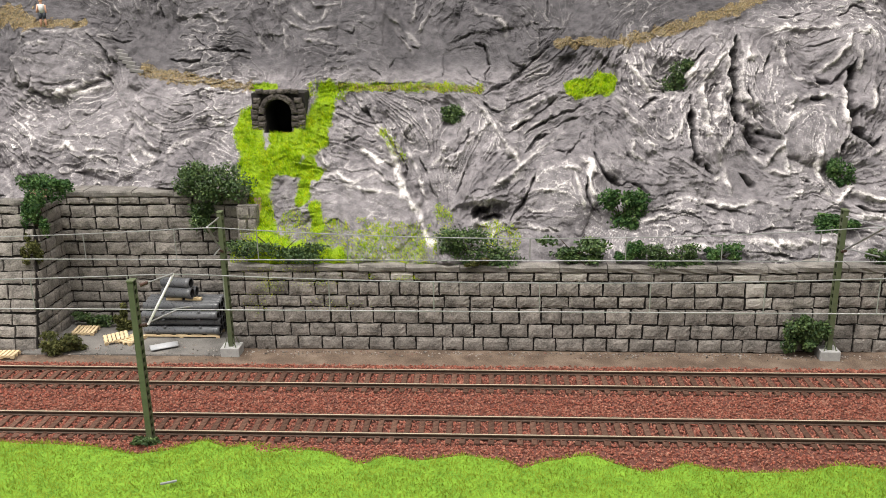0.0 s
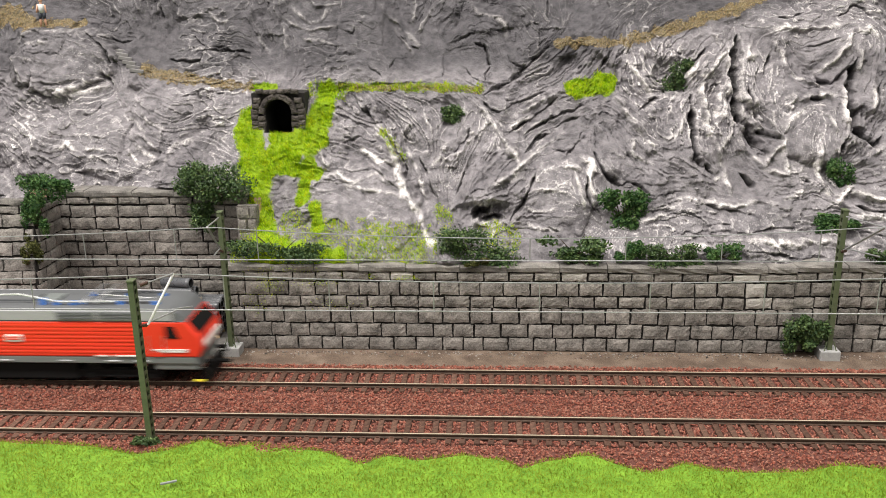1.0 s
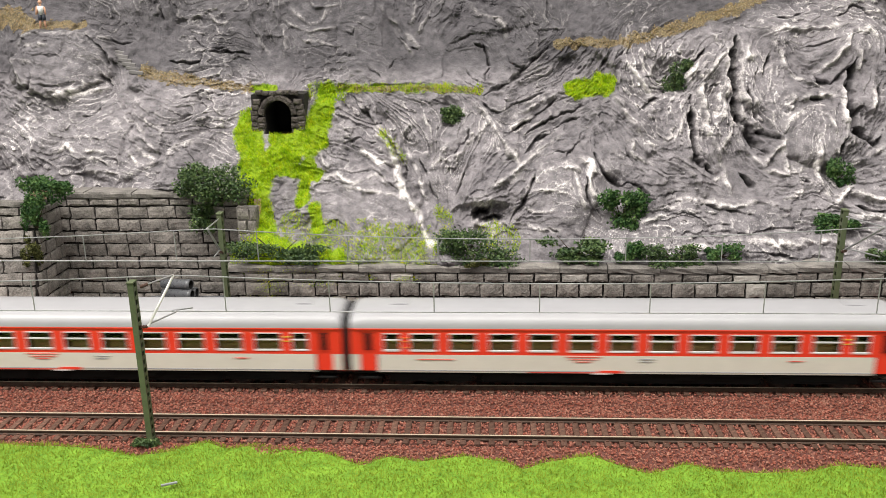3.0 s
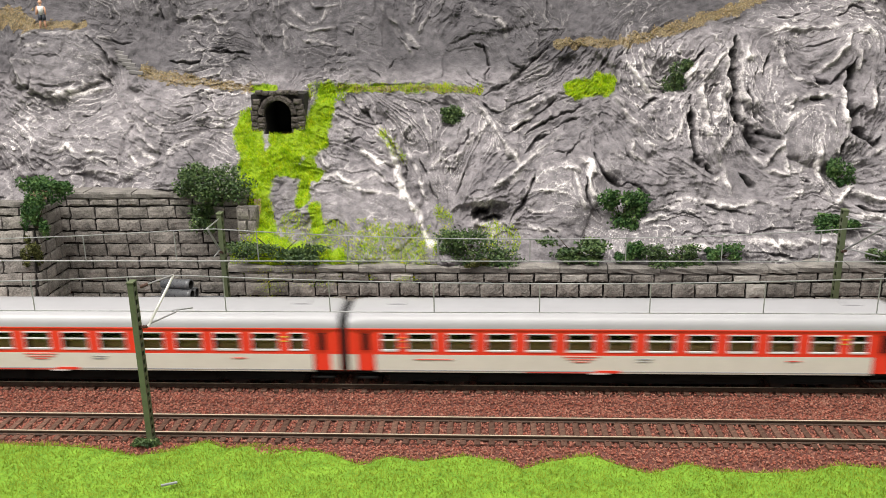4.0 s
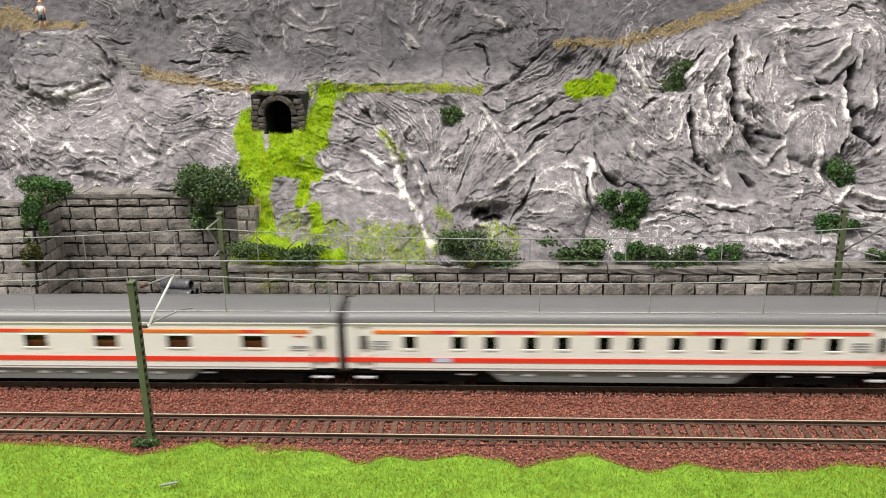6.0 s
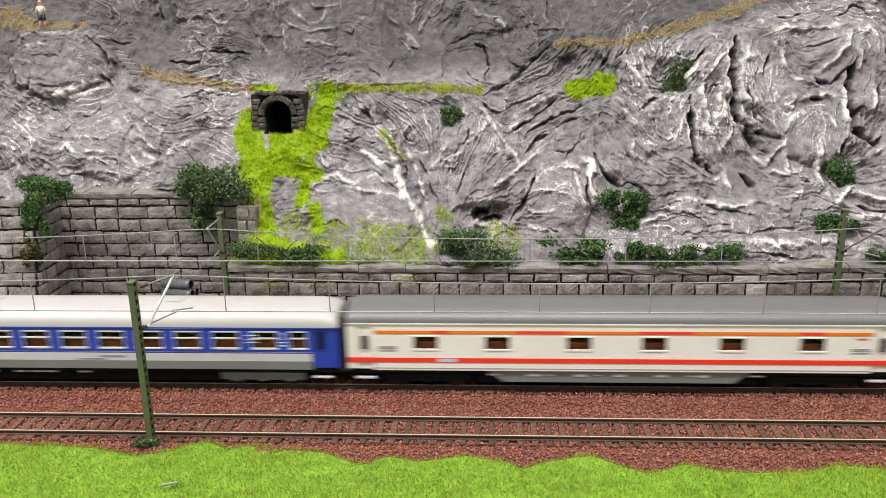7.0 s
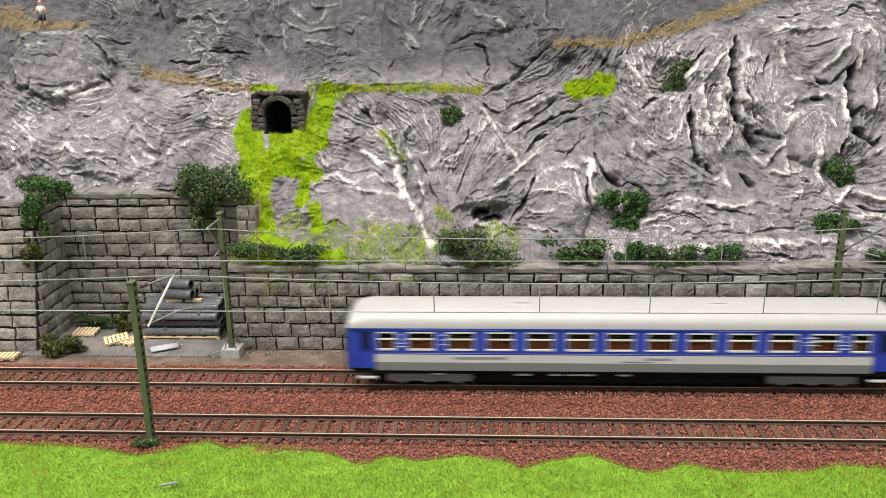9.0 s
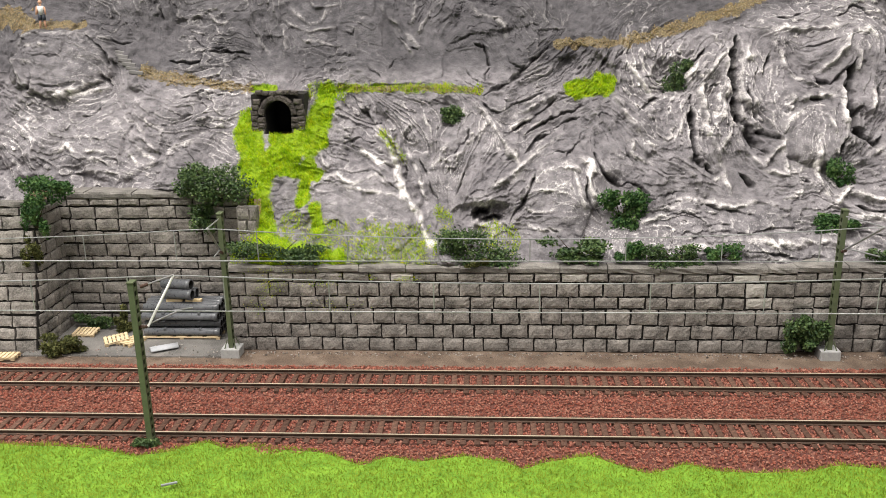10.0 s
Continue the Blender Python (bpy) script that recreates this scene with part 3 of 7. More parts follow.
crest(4, 3, 0.8, (-35.5, 94.8), (-30.4, 100.9), (-28.8, 107.0))
crest(4, 3, 1.2, (-41.6, 61.4), (-37.3, 56.7), (-30.4, 55.1))
crack(1, 3, (-103.2, 64.2), (-92.9, 65.6), (-85.7, 62.8))
crest(4, 3, 0.8, (-15.9, 189.6), (-8.1, 182.2), (3.5, 180.3), (8.5, 174.8), (10.4, 167.7))
crack(1, 2.5, (-23.9, 164.6), (-15.6, 168.0), (-8.7, 170.4))
crack(1.6, 4, (-4.1, 164.4), (-1.8, 157.4), (-2.1, 152.3), (0.5, 150.6))
crack(1, 3, (-11.7, 164.5), (-4.1, 162.6))
crack(1.4, 3, (11.0, 157.3), (12.1, 152.2), (20.3, 148.7))
crack(0.8, 2, (38.5, 190.8), (38.8, 178.0))
crack(0.8, 2, (28.5, 176.4), (32.2, 173.5))
crack(0.9, 2.5, (-3.9, 140.5), (-3.2, 145.5), (-0.2, 148.9))
crack(0.9, 2.5, (-17.1, 147.3), (-13.2, 142.3), (-8.4, 140.6))
crack(1.6, 4, (-5.7, 133.9), (10.9, 140.4), (25.9, 150.3), (37.4, 160.5))
crack(1.2, 4, (-5.7, 129.1), (-0.2, 124.2), (5.3, 124.2))
crack(1.3, 4, (10.6, 111.5), (28.8, 122.4), (41.8, 130.4))
crack(1.3, 4, (21.3, 111.4), (35.9, 119.2), (50.5, 123.9), (68.9, 130.2))
crack(1.0, 3, (-0.2, 122.6), (21.7, 130.5), (38.4, 136.9))
crack(0.9, 3, (32.0, 111.4), (46.6, 118.5), (57.5, 120.7))
crest(4, 4, 0.7, (12.5, 120.3), (29.0, 128.2), (43.7, 133.6))
crest(4, 4, 0.7, (10.6, 114.6), (25.2, 121.8))
crest(3, 3, 0.6, (25.0, 115.5), (41.4, 123.0))
flow((44.5, 151.9), (25.5, 135.4))
flow((56.1, 158.6), (42.4, 145.2))
crack(1.2, 4, (78.4, 158.4), (73.4, 151.6), (70.8, 146.6))
crack(1.0, 3, (87.8, 160.0), (81.7, 153.2), (79.4, 148.2))
crest(5, 5, 1.2, (88.9, 151.5), (93.8, 144.7), (98.6, 138.1), (101.5, 131.6))
crest(3, 3, 1.0, (98.3, 153.1), (99.3, 144.7))
crack(1.4, 4, (81.2, 138.2), (81.7, 131.7), (88.4, 126.8))
crest(5, 5, 0.8, (79.7, 130.1), (87.7, 118.9), (94.0, 111.1))
crack(1.2, 4, (93.5, 123.6), (101.1, 128.4), (106.8, 130.9))
crest(4, 5, 1.1, (-10.1, 129.1), (-4.5, 123.3), (-0.2, 116.9), (5.2, 110.6))
crest(5, 6, 1.0, (5.2, 110.6), (8.8, 104.4), (13.3, 98.6), (17.5, 94.7))
crest(4, 4, 0.8, (-3.1, 120.1), (-6.6, 113.8), (-10.9, 108.5))
crack(1.2, 4, (-13.9, 114.7), (-16.2, 107.0), (-24.9, 97.8))
crest(4, 4, 1.0, (-10.9, 110.0), (-16.2, 103.3), (-23.1, 94.8))
crack(1.3, 4, (41.0, 113.5), (28.3, 106.8), (19.3, 99.2))
crack(1, 3, (32.0, 110.8), (21.1, 102.2))
crest(4, 4, 0.8, (46.3, 112.3), (31.8, 103.1), (19.2, 94.7), (10.4, 88.7), (3.4, 81.4))
crest(6, 3, 1.0, (17.4, 91.7), (8.6, 85.8), (-0.1, 81.4))
crack(2, 6, (26.1, 88.7), (22.4, 81.4), (17.1, 72.7), (10.2, 64.3))
crack(3, 9, (-12.0, 67.1), (-8.6, 71.3), (-1.8, 73.6))
crack(2, 6, (-8.6, 67.1), (-0.1, 68.5), (6.8, 67.1))
crest(3, 3, 0.6, (-7.0, 74.2), (-0.1, 77.0), (6.8, 74.2))
crack(1.0, 3, (-15.9, 91.8), (-19.3, 84.4), (-21.6, 78.5))
crest(4, 3, 0.5, (29.6, 91.6), (45.3, 92.2), (55.7, 91.6))
crest(3, 2.5, 0.9, (18.8, 71.9), (29.0, 69.9), (39.2, 70.7))
crest(3, 2.5, 0.9, (18.6, 64.3), (30.4, 60.6), (40.5, 61.5))
crest(3, 2, 0.6, (24.1, 79.9), (36.2, 80.5), (48.1, 79.3))
crack(0.9, 2.5, (32.1, 61.5), (40.4, 60.6))
crest(4, 5, 1.0, (50.4, 88.6), (53.3, 79.9), (55.2, 71.3))
crest(5, 7, 1.8, (54.3, 97.5), (60.2, 96.0), (60.9, 91.6), (58.8, 85.7), (61.9, 79.9), (65.9, 78.4))
crack(1.4, 5, (57.2, 88.0), (57.1, 79.9), (60.6, 71.3), (65.1, 68.5))
crack(2.6, 8, (63.3, 100.5), (66.9, 93.0), (72.7, 87.1), (77.5, 82.7), (82.9, 85.6))
crack(1.4, 4, (82.9, 85.6), (89.4, 82.7), (95.8, 78.4))
crack(1, 3, (45.5, 96.1), (51.2, 103.6), (56.9, 111.3))
crack(0.9, 2.5, (31.6, 99.1), (40.5, 101.2), (45.7, 99.1))
crest(3, 3, 0.9, (88.4, 108.0), (86.0, 100.4), (89.0, 95.9), (97.5, 94.4))
crest(3, 3, 0.9, (95.3, 106.5), (100.2, 103.4))
crack(1.0, 3, (82.6, 102.0), (86.9, 91.5), (95.2, 88.5))
flow((67.7, 112.8), (77.3, 100.5))
flow((45.0, 85.7), (40.7, 65.7))
crack(3.4, 13, (162.7, 166.1), (160.5, 157.6), (157.2, 144.2), (154.7, 131.2), (153.5, 121.7), (153.5, 110.8))
crack(4.5, 14, (155.0, 120.1), (159.1, 109.3), (165.8, 102.6), (169.5, 98.4))
crack(2, 7, (165.6, 110.8), (172.1, 108.3), (177.9, 106.1))
crack(1.6, 6, (163.3, 137.6), (164.6, 124.8), (167.5, 115.4))
crest(5, 8, 1.2, (156.3, 134.4), (161.4, 126.4), (165.5, 120.0), (167.6, 112.3))
crest(4, 6, 1.2, (151.0, 106.2), (158.4, 99.6), (164.5, 95.1))
crest(6, 10, 1.8, (127.4, 137.9), (135.8, 146.0), (136.4, 137.8), (134.6, 125.0), (134.1, 114.0), (137.3, 103.3), (140.2, 92.8))
crack(2.6, 9, (129.4, 131.4), (128.1, 121.8), (126.8, 112.5), (123.5, 103.3), (125.2, 95.8), (130.0, 92.8))
crest(4, 5, 1.0, (120.5, 139.6), (128.1, 142.8), (136.0, 147.7))
crest(6, 5, 1.0, (108.7, 131.5), (119.6, 133.1), (128.7, 134.0))
crack(1.2, 4, (126.5, 144.5), (134.9, 152.7), (141.4, 159.5))
crest(4, 5, 0.9, (141.0, 144.3), (147.4, 150.9), (155.8, 157.6))
crest(4, 4, 1.0, (147.2, 137.7), (143.4, 124.9), (136.5, 114.0))
crest(4, 4, 1.0, (155.2, 154.2), (151.9, 137.7), (147.0, 124.9), (139.0, 114.0))
crest(3, 3, 0.8, (153.8, 128.0), (149.2, 117.0), (144.0, 106.3), (139.2, 97.3))
flow((156.3, 161.0), (149.2, 112.4))
crack(1, 3, (139.8, 136.2), (147.2, 137.7))
crack(1, 3, (111.7, 126.7), (115.9, 117.2), (118.2, 107.9))
crest(4, 3, 0.7, (107.5, 106.4), (117.0, 112.5), (123.3, 120.3))
crack(1.4, 5, (182.8, 155.7), (177.9, 149.0), (174.6, 140.8))
crack(1.1, 3, (172.8, 150.7), (169.2, 140.8), (166.3, 134.3))
crest(5, 5, 1.2, (171.0, 160.9), (168.0, 154.1), (175.5, 155.7))
crest(4, 5, 0.9, (184.1, 162.4), (190.0, 155.6), (190.9, 147.2), (194.2, 140.6), (206.0, 137.3), (210.9, 135.6))
crest(4, 4, 0.9, (190.8, 132.6), (184.2, 126.2), (187.1, 123.1))
crest(5, 6, 1.0, (189.8, 127.8), (197.5, 130.9), (207.9, 130.2), (218.7, 131.4))
crack(1.3, 4, (197.2, 129.3), (207.5, 128.3))
crest(4, 5, 0.9, (207.0, 142.2), (219.6, 150.3), (228.7, 158.6), (233.7, 167.1))
crack(1.5, 4, (207.7, 145.4), (211.6, 138.9), (218.5, 137.8), (229.5, 146.9))
crack(1, 3, (201.6, 158.9), (215.0, 162.1), (226.3, 163.7))
crest(4, 4, 0.8, (235.2, 170.5), (239.8, 167.0), (245.7, 168.7), (251.2, 161.8))
crack(3, 11, (235.4, 151.8), (232.0, 145.2), (228.9, 137.1), (225.9, 127.5), (222.9, 116.6), (219.0, 110.5))
crack(2.2, 9, (233.2, 125.9), (228.5, 121.2), (223.2, 113.5))
crack(2, 8, (253.4, 156.7), (250.8, 149.3))
crack(1.8, 7, (247.2, 137.0), (242.9, 125.8), (237.7, 116.5))
crest(4, 6, 1.0, (235.9, 158.5), (237.4, 150.1), (234.3, 141.9))
crest(5, 7, 1.2, (225.4, 137.1), (220.6, 124.4), (216.7, 115.1))
crest(4, 5, 0.9, (245.7, 143.5), (241.3, 130.6), (237.2, 121.2))
crest(4, 4, 1.2, (179.9, 112.8), (186.5, 119.9), (192.4, 123.0))
crest(4, 3, 0.8, (203.2, 124.5), (208.4, 116.7), (210.4, 110.5))
crack(1, 3, (188.9, 178.1), (196.1, 176.9), (207.8, 179.6))
crack(1.2, 3, (225.6, 176.6), (233.6, 179.3), (238.4, 183.8), (245.3, 181.6), (249.3, 175.6))
crack(1, 2.5, (165.5, 172.0), (172.8, 171.2))
crest(4, 3, 0.7, (179.6, 167.7), (194.9, 171.0), (217.1, 171.4), (235.6, 172.2))
crest(3, 3, 0.8, (144.5, 168.0), (147.6, 163.9), (154.9, 163.8))
crest(4, 5, 1.2, (140.2, 92.8), (142.5, 85.5), (144.9, 79.7))
crest(3, 3, 1.0, (139.4, 87.8), (134.8, 86.1))
crack(1.4, 5, (130.2, 94.3), (136.1, 88.4))
crack(2, 7, (151.6, 89.8), (156.0, 85.5), (158.8, 82.6))
crest(4, 5, 1.1, (166.8, 94.8), (172.4, 100.7), (180.3, 106.1))
crest(4, 4, 1.0, (176.8, 106.1), (177.4, 100.1), (177.9, 94.2), (179.1, 88.3))
crest(4, 5, 1.8, (199.1, 106.0), (197.2, 94.1), (197.3, 86.8), (200.0, 79.7), (203.4, 72.6))
crest(4, 5, 1.8, (218.3, 83.9), (210.3, 78.2), (203.4, 72.6))
crack(2, 7, (216.9, 109.0), (213.8, 103.0), (210.7, 97.0))
crack(2, 6, (220.6, 109.9), (227.9, 112.0), (235.2, 102.9), (240.8, 108.9))
crest(4, 4, 0.9, (220.1, 94.1), (229.6, 98.4), (240.9, 102.9))
crack(1.2, 4, (184.9, 86.9), (191.3, 85.4))
crest(3, 3, 0.7, (165.5, 91.3), (178.4, 88.3), (189.1, 91.2))
crack(1.2, 4, (101.5, 69.0), (111.7, 70.7), (119.8, 68.4), (125.8, 64.3), (140.7, 64.3))
crest(4, 4, 0.9, (107.1, 74.1), (115.9, 76.9), (129.1, 75.5), (145.4, 72.6), (159.2, 75.4), (175.0, 71.2))
crack(1, 3, (125.6, 74.1), (141.8, 71.2), (154.4, 67.0))
crack(1, 3, (103.8, 60.1), (127.1, 61.5), (149.8, 59.6), (176.6, 62.9))
crest(4, 4, 0.9, (142.9, 57.4), (165.5, 56.1), (191.8, 57.5), (213.7, 54.8))
crack(1.2, 4, (142.0, 52.0), (164.7, 52.1), (183.5, 49.4), (206.6, 52.1))
crest(3, 3, 0.9, (172.5, 75.4), (179.8, 78.3), (187.0, 81.1))
crack(1, 3, (75.4, 78.4), (95.6, 76.9), (113.1, 81.2))
crest(3, 3, 0.7, (87.6, 64.3), (98.1, 68.4), (104.8, 69.0))
crest(3, 3, 0.8, (93.2, 54.7), (109.9, 56.0), (129.4, 54.7))
crest(4, 5, 1.0, (216.9, 81.0), (225.8, 76.8), (234.6, 75.4))
crack(1.5, 5, (215.2, 74.0), (224.0, 69.8), (232.7, 68.4))
crest(4, 4, 0.8, (210.8, 69.3), (223.1, 66.5), (231.9, 65.1))
crack(1.2, 4, (215.4, 61.6), (229.8, 57.5))
flow((109.4, 52.0), (206.8, 52.7))
flow((78.2, 71.3), (108.8, 74.1))


def blur(a, r):
    k = 2 * r + 1
    for ax in (0, 1):
        p = np.pad(a, [(r + 1, r) if i == ax else (0, 0) for i in (0, 1)], mode="edge").cumsum(ax)
        a = (np.take(p, range(k, p.shape[ax]), ax) - np.take(p, range(0, p.shape[ax] - k), ax)) / k
    return a


def facets(u, v, seed):
    """Crumpled flat facets: in every cell a tilted plane, the highest of the near ones shows."""
    iu, iv = np.floor(u).astype(np.int64), np.floor(v).astype(np.int64)
    best = np.full(u.shape, -9.0)
    for a in (-1, 0, 1):
        for b in (-1, 0, 1):
            cu, cv = iu + a, iv + b
            du = u - (cu + 0.5 + 0.42 * lattice(seed, cu, cv))
            dv = v - (cv + 0.5 + 0.42 * lattice(seed + 1, cu, cv))
            best = np.maximum(best, 0.5 * lattice(seed + 2, cu, cv) + 0.9 * du * lattice(seed + 3, cu, cv) + 0.9 * dv * lattice(seed + 4, cu, cv) - 0.62 * (du * du + dv * dv))
    return best


lie_angle = 0.5 * np.arctan2(LIE[1], LIE[0])
lie_angle = np.repeat(np.repeat(lie_angle, TURN, 0), TURN, 1)[:GX.shape[0], :GX.shape[1]]
lie_u, lie_v = blur(blur(np.cos(2 * lie_angle), TURN), TURN), blur(blur(np.sin(2 * lie_angle), TURN), TURN)
lie_angle = 0.5 * np.arctan2(lie_v, lie_u) + 0.22 * fbm(GX * 130, GZ * 130, 2, 36)
LU, LV = np.cos(lie_angle).astype(np.float32), np.sin(lie_angle).astype(np.float32)


def drawn(seed, grain, steps, stride):
    """Noise of a grain (cells), smeared along the lie of the rock, with unit spread."""
    rng = np.random.default_rng(seed)
    src = rng.normal(size=GX.shape).astype(np.float32)
    if grain:
        src = blur(blur(src, grain), grain).astype(np.float32)
    ny, nx = src.shape
    K0, I0 = np.meshgrid(np.arange(ny, dtype=np.float32), np.arange(nx, dtype=np.float32), indexing="ij")
    total = src.copy()
    for way in (1, -1):
        k, i = K0.copy(), I0.copy()
        pu, pv = LU * way, LV * way
        for _ in range(steps):
            i += stride * pu
            k += stride * pv
            ii, kk = np.clip(i, 0, nx - 1).astype(np.int32), np.clip(k, 0, ny - 1).astype(np.int32)
            total += src[kk, ii]
            u, v = LU[kk, ii], LV[kk, ii]
            same = np.where(u * pu + v * pv < 0, -1, 1).astype(np.float32)
            pu, pv = u * same, v * same
    return total / total.std()


WIDE, MID, THIN, HAIR = drawn(1, 9, 14, 4.0), drawn(2, 4, 12, 2.6), drawn(3, 1, 9, 2.0), drawn(4, 0, 8, 1.5)
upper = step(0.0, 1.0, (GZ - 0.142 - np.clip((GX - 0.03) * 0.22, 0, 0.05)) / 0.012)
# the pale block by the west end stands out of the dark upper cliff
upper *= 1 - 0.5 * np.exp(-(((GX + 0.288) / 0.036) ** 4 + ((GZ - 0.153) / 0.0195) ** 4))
crumple = np.clip(0.95 + 1.2 * fbm(GX * 26, GZ * 26, 2, 62), 0.15, 1.7) * (1 - 0.25 * upper)
# smooth slabs that the sculptor left alone (x, z, half width, half height in millimetres)
for x_, z_, rx_, rz_ in ((-75, 68, 30, 17), (41, 78, 19, 20), (70, 190, 45, 14), (-285, 152, 24, 12), (-30, 150, 40, 8), (195, 100, 20, 12)):
    crumple *= 1 - 0.65 * np.exp(-(((GX - x_ / 1000) / (rx_ / 1000)) ** 4 + ((GZ - z_ / 1000) / (rz_ / 1000)) ** 4))
DEPTH += 0.0052 * (facets(wx * 38, wz * 44, 51) - 0.6 * facets(wx * 62 + 9, wz * 70, 57)) + 0.0034 * crumple * (facets(wx * 95, wz * 110, 63) - 0.8 * facets(wx * 120 + 4, wz * 140, 67))
# broken layers: each ends in a sharp lip
layer = 0.75 * MID + 0.45 * WIDE + 0.3 * ROUGH + 0.12 * GRIT
lip = (0.95 * layer) % 1.0
fine_lip = (0.8 * THIN + 0.5 * MID + 0.3 * GRIT) % 1.0
DEPTH += 0.0007 * (0.8 - np.abs(WIDE)) + crumple * (0.0015 * lip + 0.00042 * fine_lip + 0.00025 * (0.8 - np.abs(THIN)) + 0.00008 * HAIR)
DEPTH += crumple * (0.0009 * facets(wx * 210, wz * 250, 53) - 0.0008 * facets(wx * 330 + 5, wz * 380, 58))
# a quiet patch for the portal
quiet = np.exp(-(((GX + 0.1378) / 0.023) ** 4 + ((GZ - 0.122) / 0.0185) ** 4))
DEPTH[...] = DEPTH * (1 - quiet) - 0.001 * quiet

# strokes of moss and of the footpath on the cliff: ends (x, z) and radius
MOSS_THICK = [
    (-0.1098, 0.1354, -0.1128, 0.1143, 0.0080),
    (-0.1575, 0.1162, -0.1499, 0.0928, 0.0102),
    (-0.1595, 0.1385, -0.1442, 0.1383, 0.0025),
    (-0.1331, 0.1019, -0.1124, 0.1111, 0.0109),
    (-0.1395, 0.0958, -0.1363, 0.0988, 0.0109),
    (-0.1499, 0.0928, -0.1396, 0.0522, 0.0109),
    (-0.1157, 0.0942, -0.1171, 0.0778, 0.0055),
    (-0.1076, 0.0720, -0.1048, 0.0634, 0.0047),
    (-0.1318, 0.0927, -0.1097, 0.0890, 0.0044),
    (-0.1329, 0.0536, -0.0900, 0.0500, 0.0060),
    (-0.1465, 0.0522, -0.1047, 0.0489, 0.0073),
    (0.0532, 0.1355, 0.0753, 0.1392, 0.0069),
    (-0.1007, 0.1383, -0.0706, 0.1376, 0.0022),
    (-0.1398, 0.1097, -0.1269, 0.1097, 0.0051)]
MOSS_THIN = [
    (-0.0952, 0.0545, -0.0420, 0.0515, 0.0105),
    (-0.0778, 0.0522, -0.0575, 0.0536, 0.0051),
    (-0.1007, 0.1383, -0.0074, 0.1361, 0.0025),
    (-0.0686, 0.1109, -0.0550, 0.0969, 0.0025),
    (-0.0309, 0.0689, -0.0273, 0.0633, 0.0044),
    (-0.0034, 0.0591, 0.0101, 0.0563, 0.0058),
    (0.0866, 0.1637, 0.1172, 0.1703, 0.0025),
    (-0.1156, 0.1371, -0.1002, 0.1336, 0.0051),
    (-0.1204, 0.0634, -0.1058, 0.0578, 0.0073)]
PATH_CAPS = [
    (-0.2348, 0.1484, -0.2046, 0.1436, 0.0047),
    (-0.2046, 0.1436, -0.1614, 0.1388, 0.0033),
    (-0.1007, 0.1383, -0.0074, 0.1361, 0.0022),
    (0.0435, 0.1625, 0.0866, 0.1634, 0.0033),
    (0.0866, 0.1634, 0.1326, 0.1736, 0.0044),
    (0.1326, 0.1736, 0.1842, 0.1904, 0.0044),
    (-0.3488, 0.1865, -0.3215, 0.1787, 0.0073),
    (-0.3215, 0.1787, -0.2847, 0.1782, 0.0036)]

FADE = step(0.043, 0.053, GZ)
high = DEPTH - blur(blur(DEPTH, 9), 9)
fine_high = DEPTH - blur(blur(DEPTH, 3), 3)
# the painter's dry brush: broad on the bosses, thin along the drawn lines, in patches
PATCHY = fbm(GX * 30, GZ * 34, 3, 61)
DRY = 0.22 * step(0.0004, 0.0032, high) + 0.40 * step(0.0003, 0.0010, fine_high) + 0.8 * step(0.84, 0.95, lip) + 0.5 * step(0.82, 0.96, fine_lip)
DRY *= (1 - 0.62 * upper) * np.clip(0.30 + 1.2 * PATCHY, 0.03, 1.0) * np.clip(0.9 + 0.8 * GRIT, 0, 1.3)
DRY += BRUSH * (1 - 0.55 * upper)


def capsule_mask(x, z, caps):
    """Over 0 within the strokes (x0, z0, x1, z1, radius in metres)."""
    best = np.full(np.shape(x), -1.0)
    for x0, z0, x1, z1, r in caps:
        dx, dz = x1 - x0, z1 - z0
        t = np.clip(((x - x0) * dx + (z - z0) * dz) / (dx * dx + dz * dz + 1e-12), 0, 1)
        best = np.maximum(best, 1 - np.hypot(x - x0 - t * dx, z - z0 - t * dz) / r)
    return best


def lean(z):
    return 0.066 + 0.95 * (z - 0.05) - 0.0125 * step(0.064, 0.048, z)


def cliff_point(x, z):
    """The cliff's surface at x and sheet height z (arrays)."""
    i = np.clip(((np.asarray(x) - RX0) / RSTEP).round().astype(int), 0, len(gx) - 1)
    k = np.clip(((np.asarray(z) - RZ0) / RSTEP).round().astype(int), 0, len(gz) - 1)
    d = DEPTH[k, i] * FADE[k, i]
    return np.stack([np.asarray(x), lean(np.asarray(z)) - 0.97 * d, np.asarray(z) + 0.2 * d], -1)


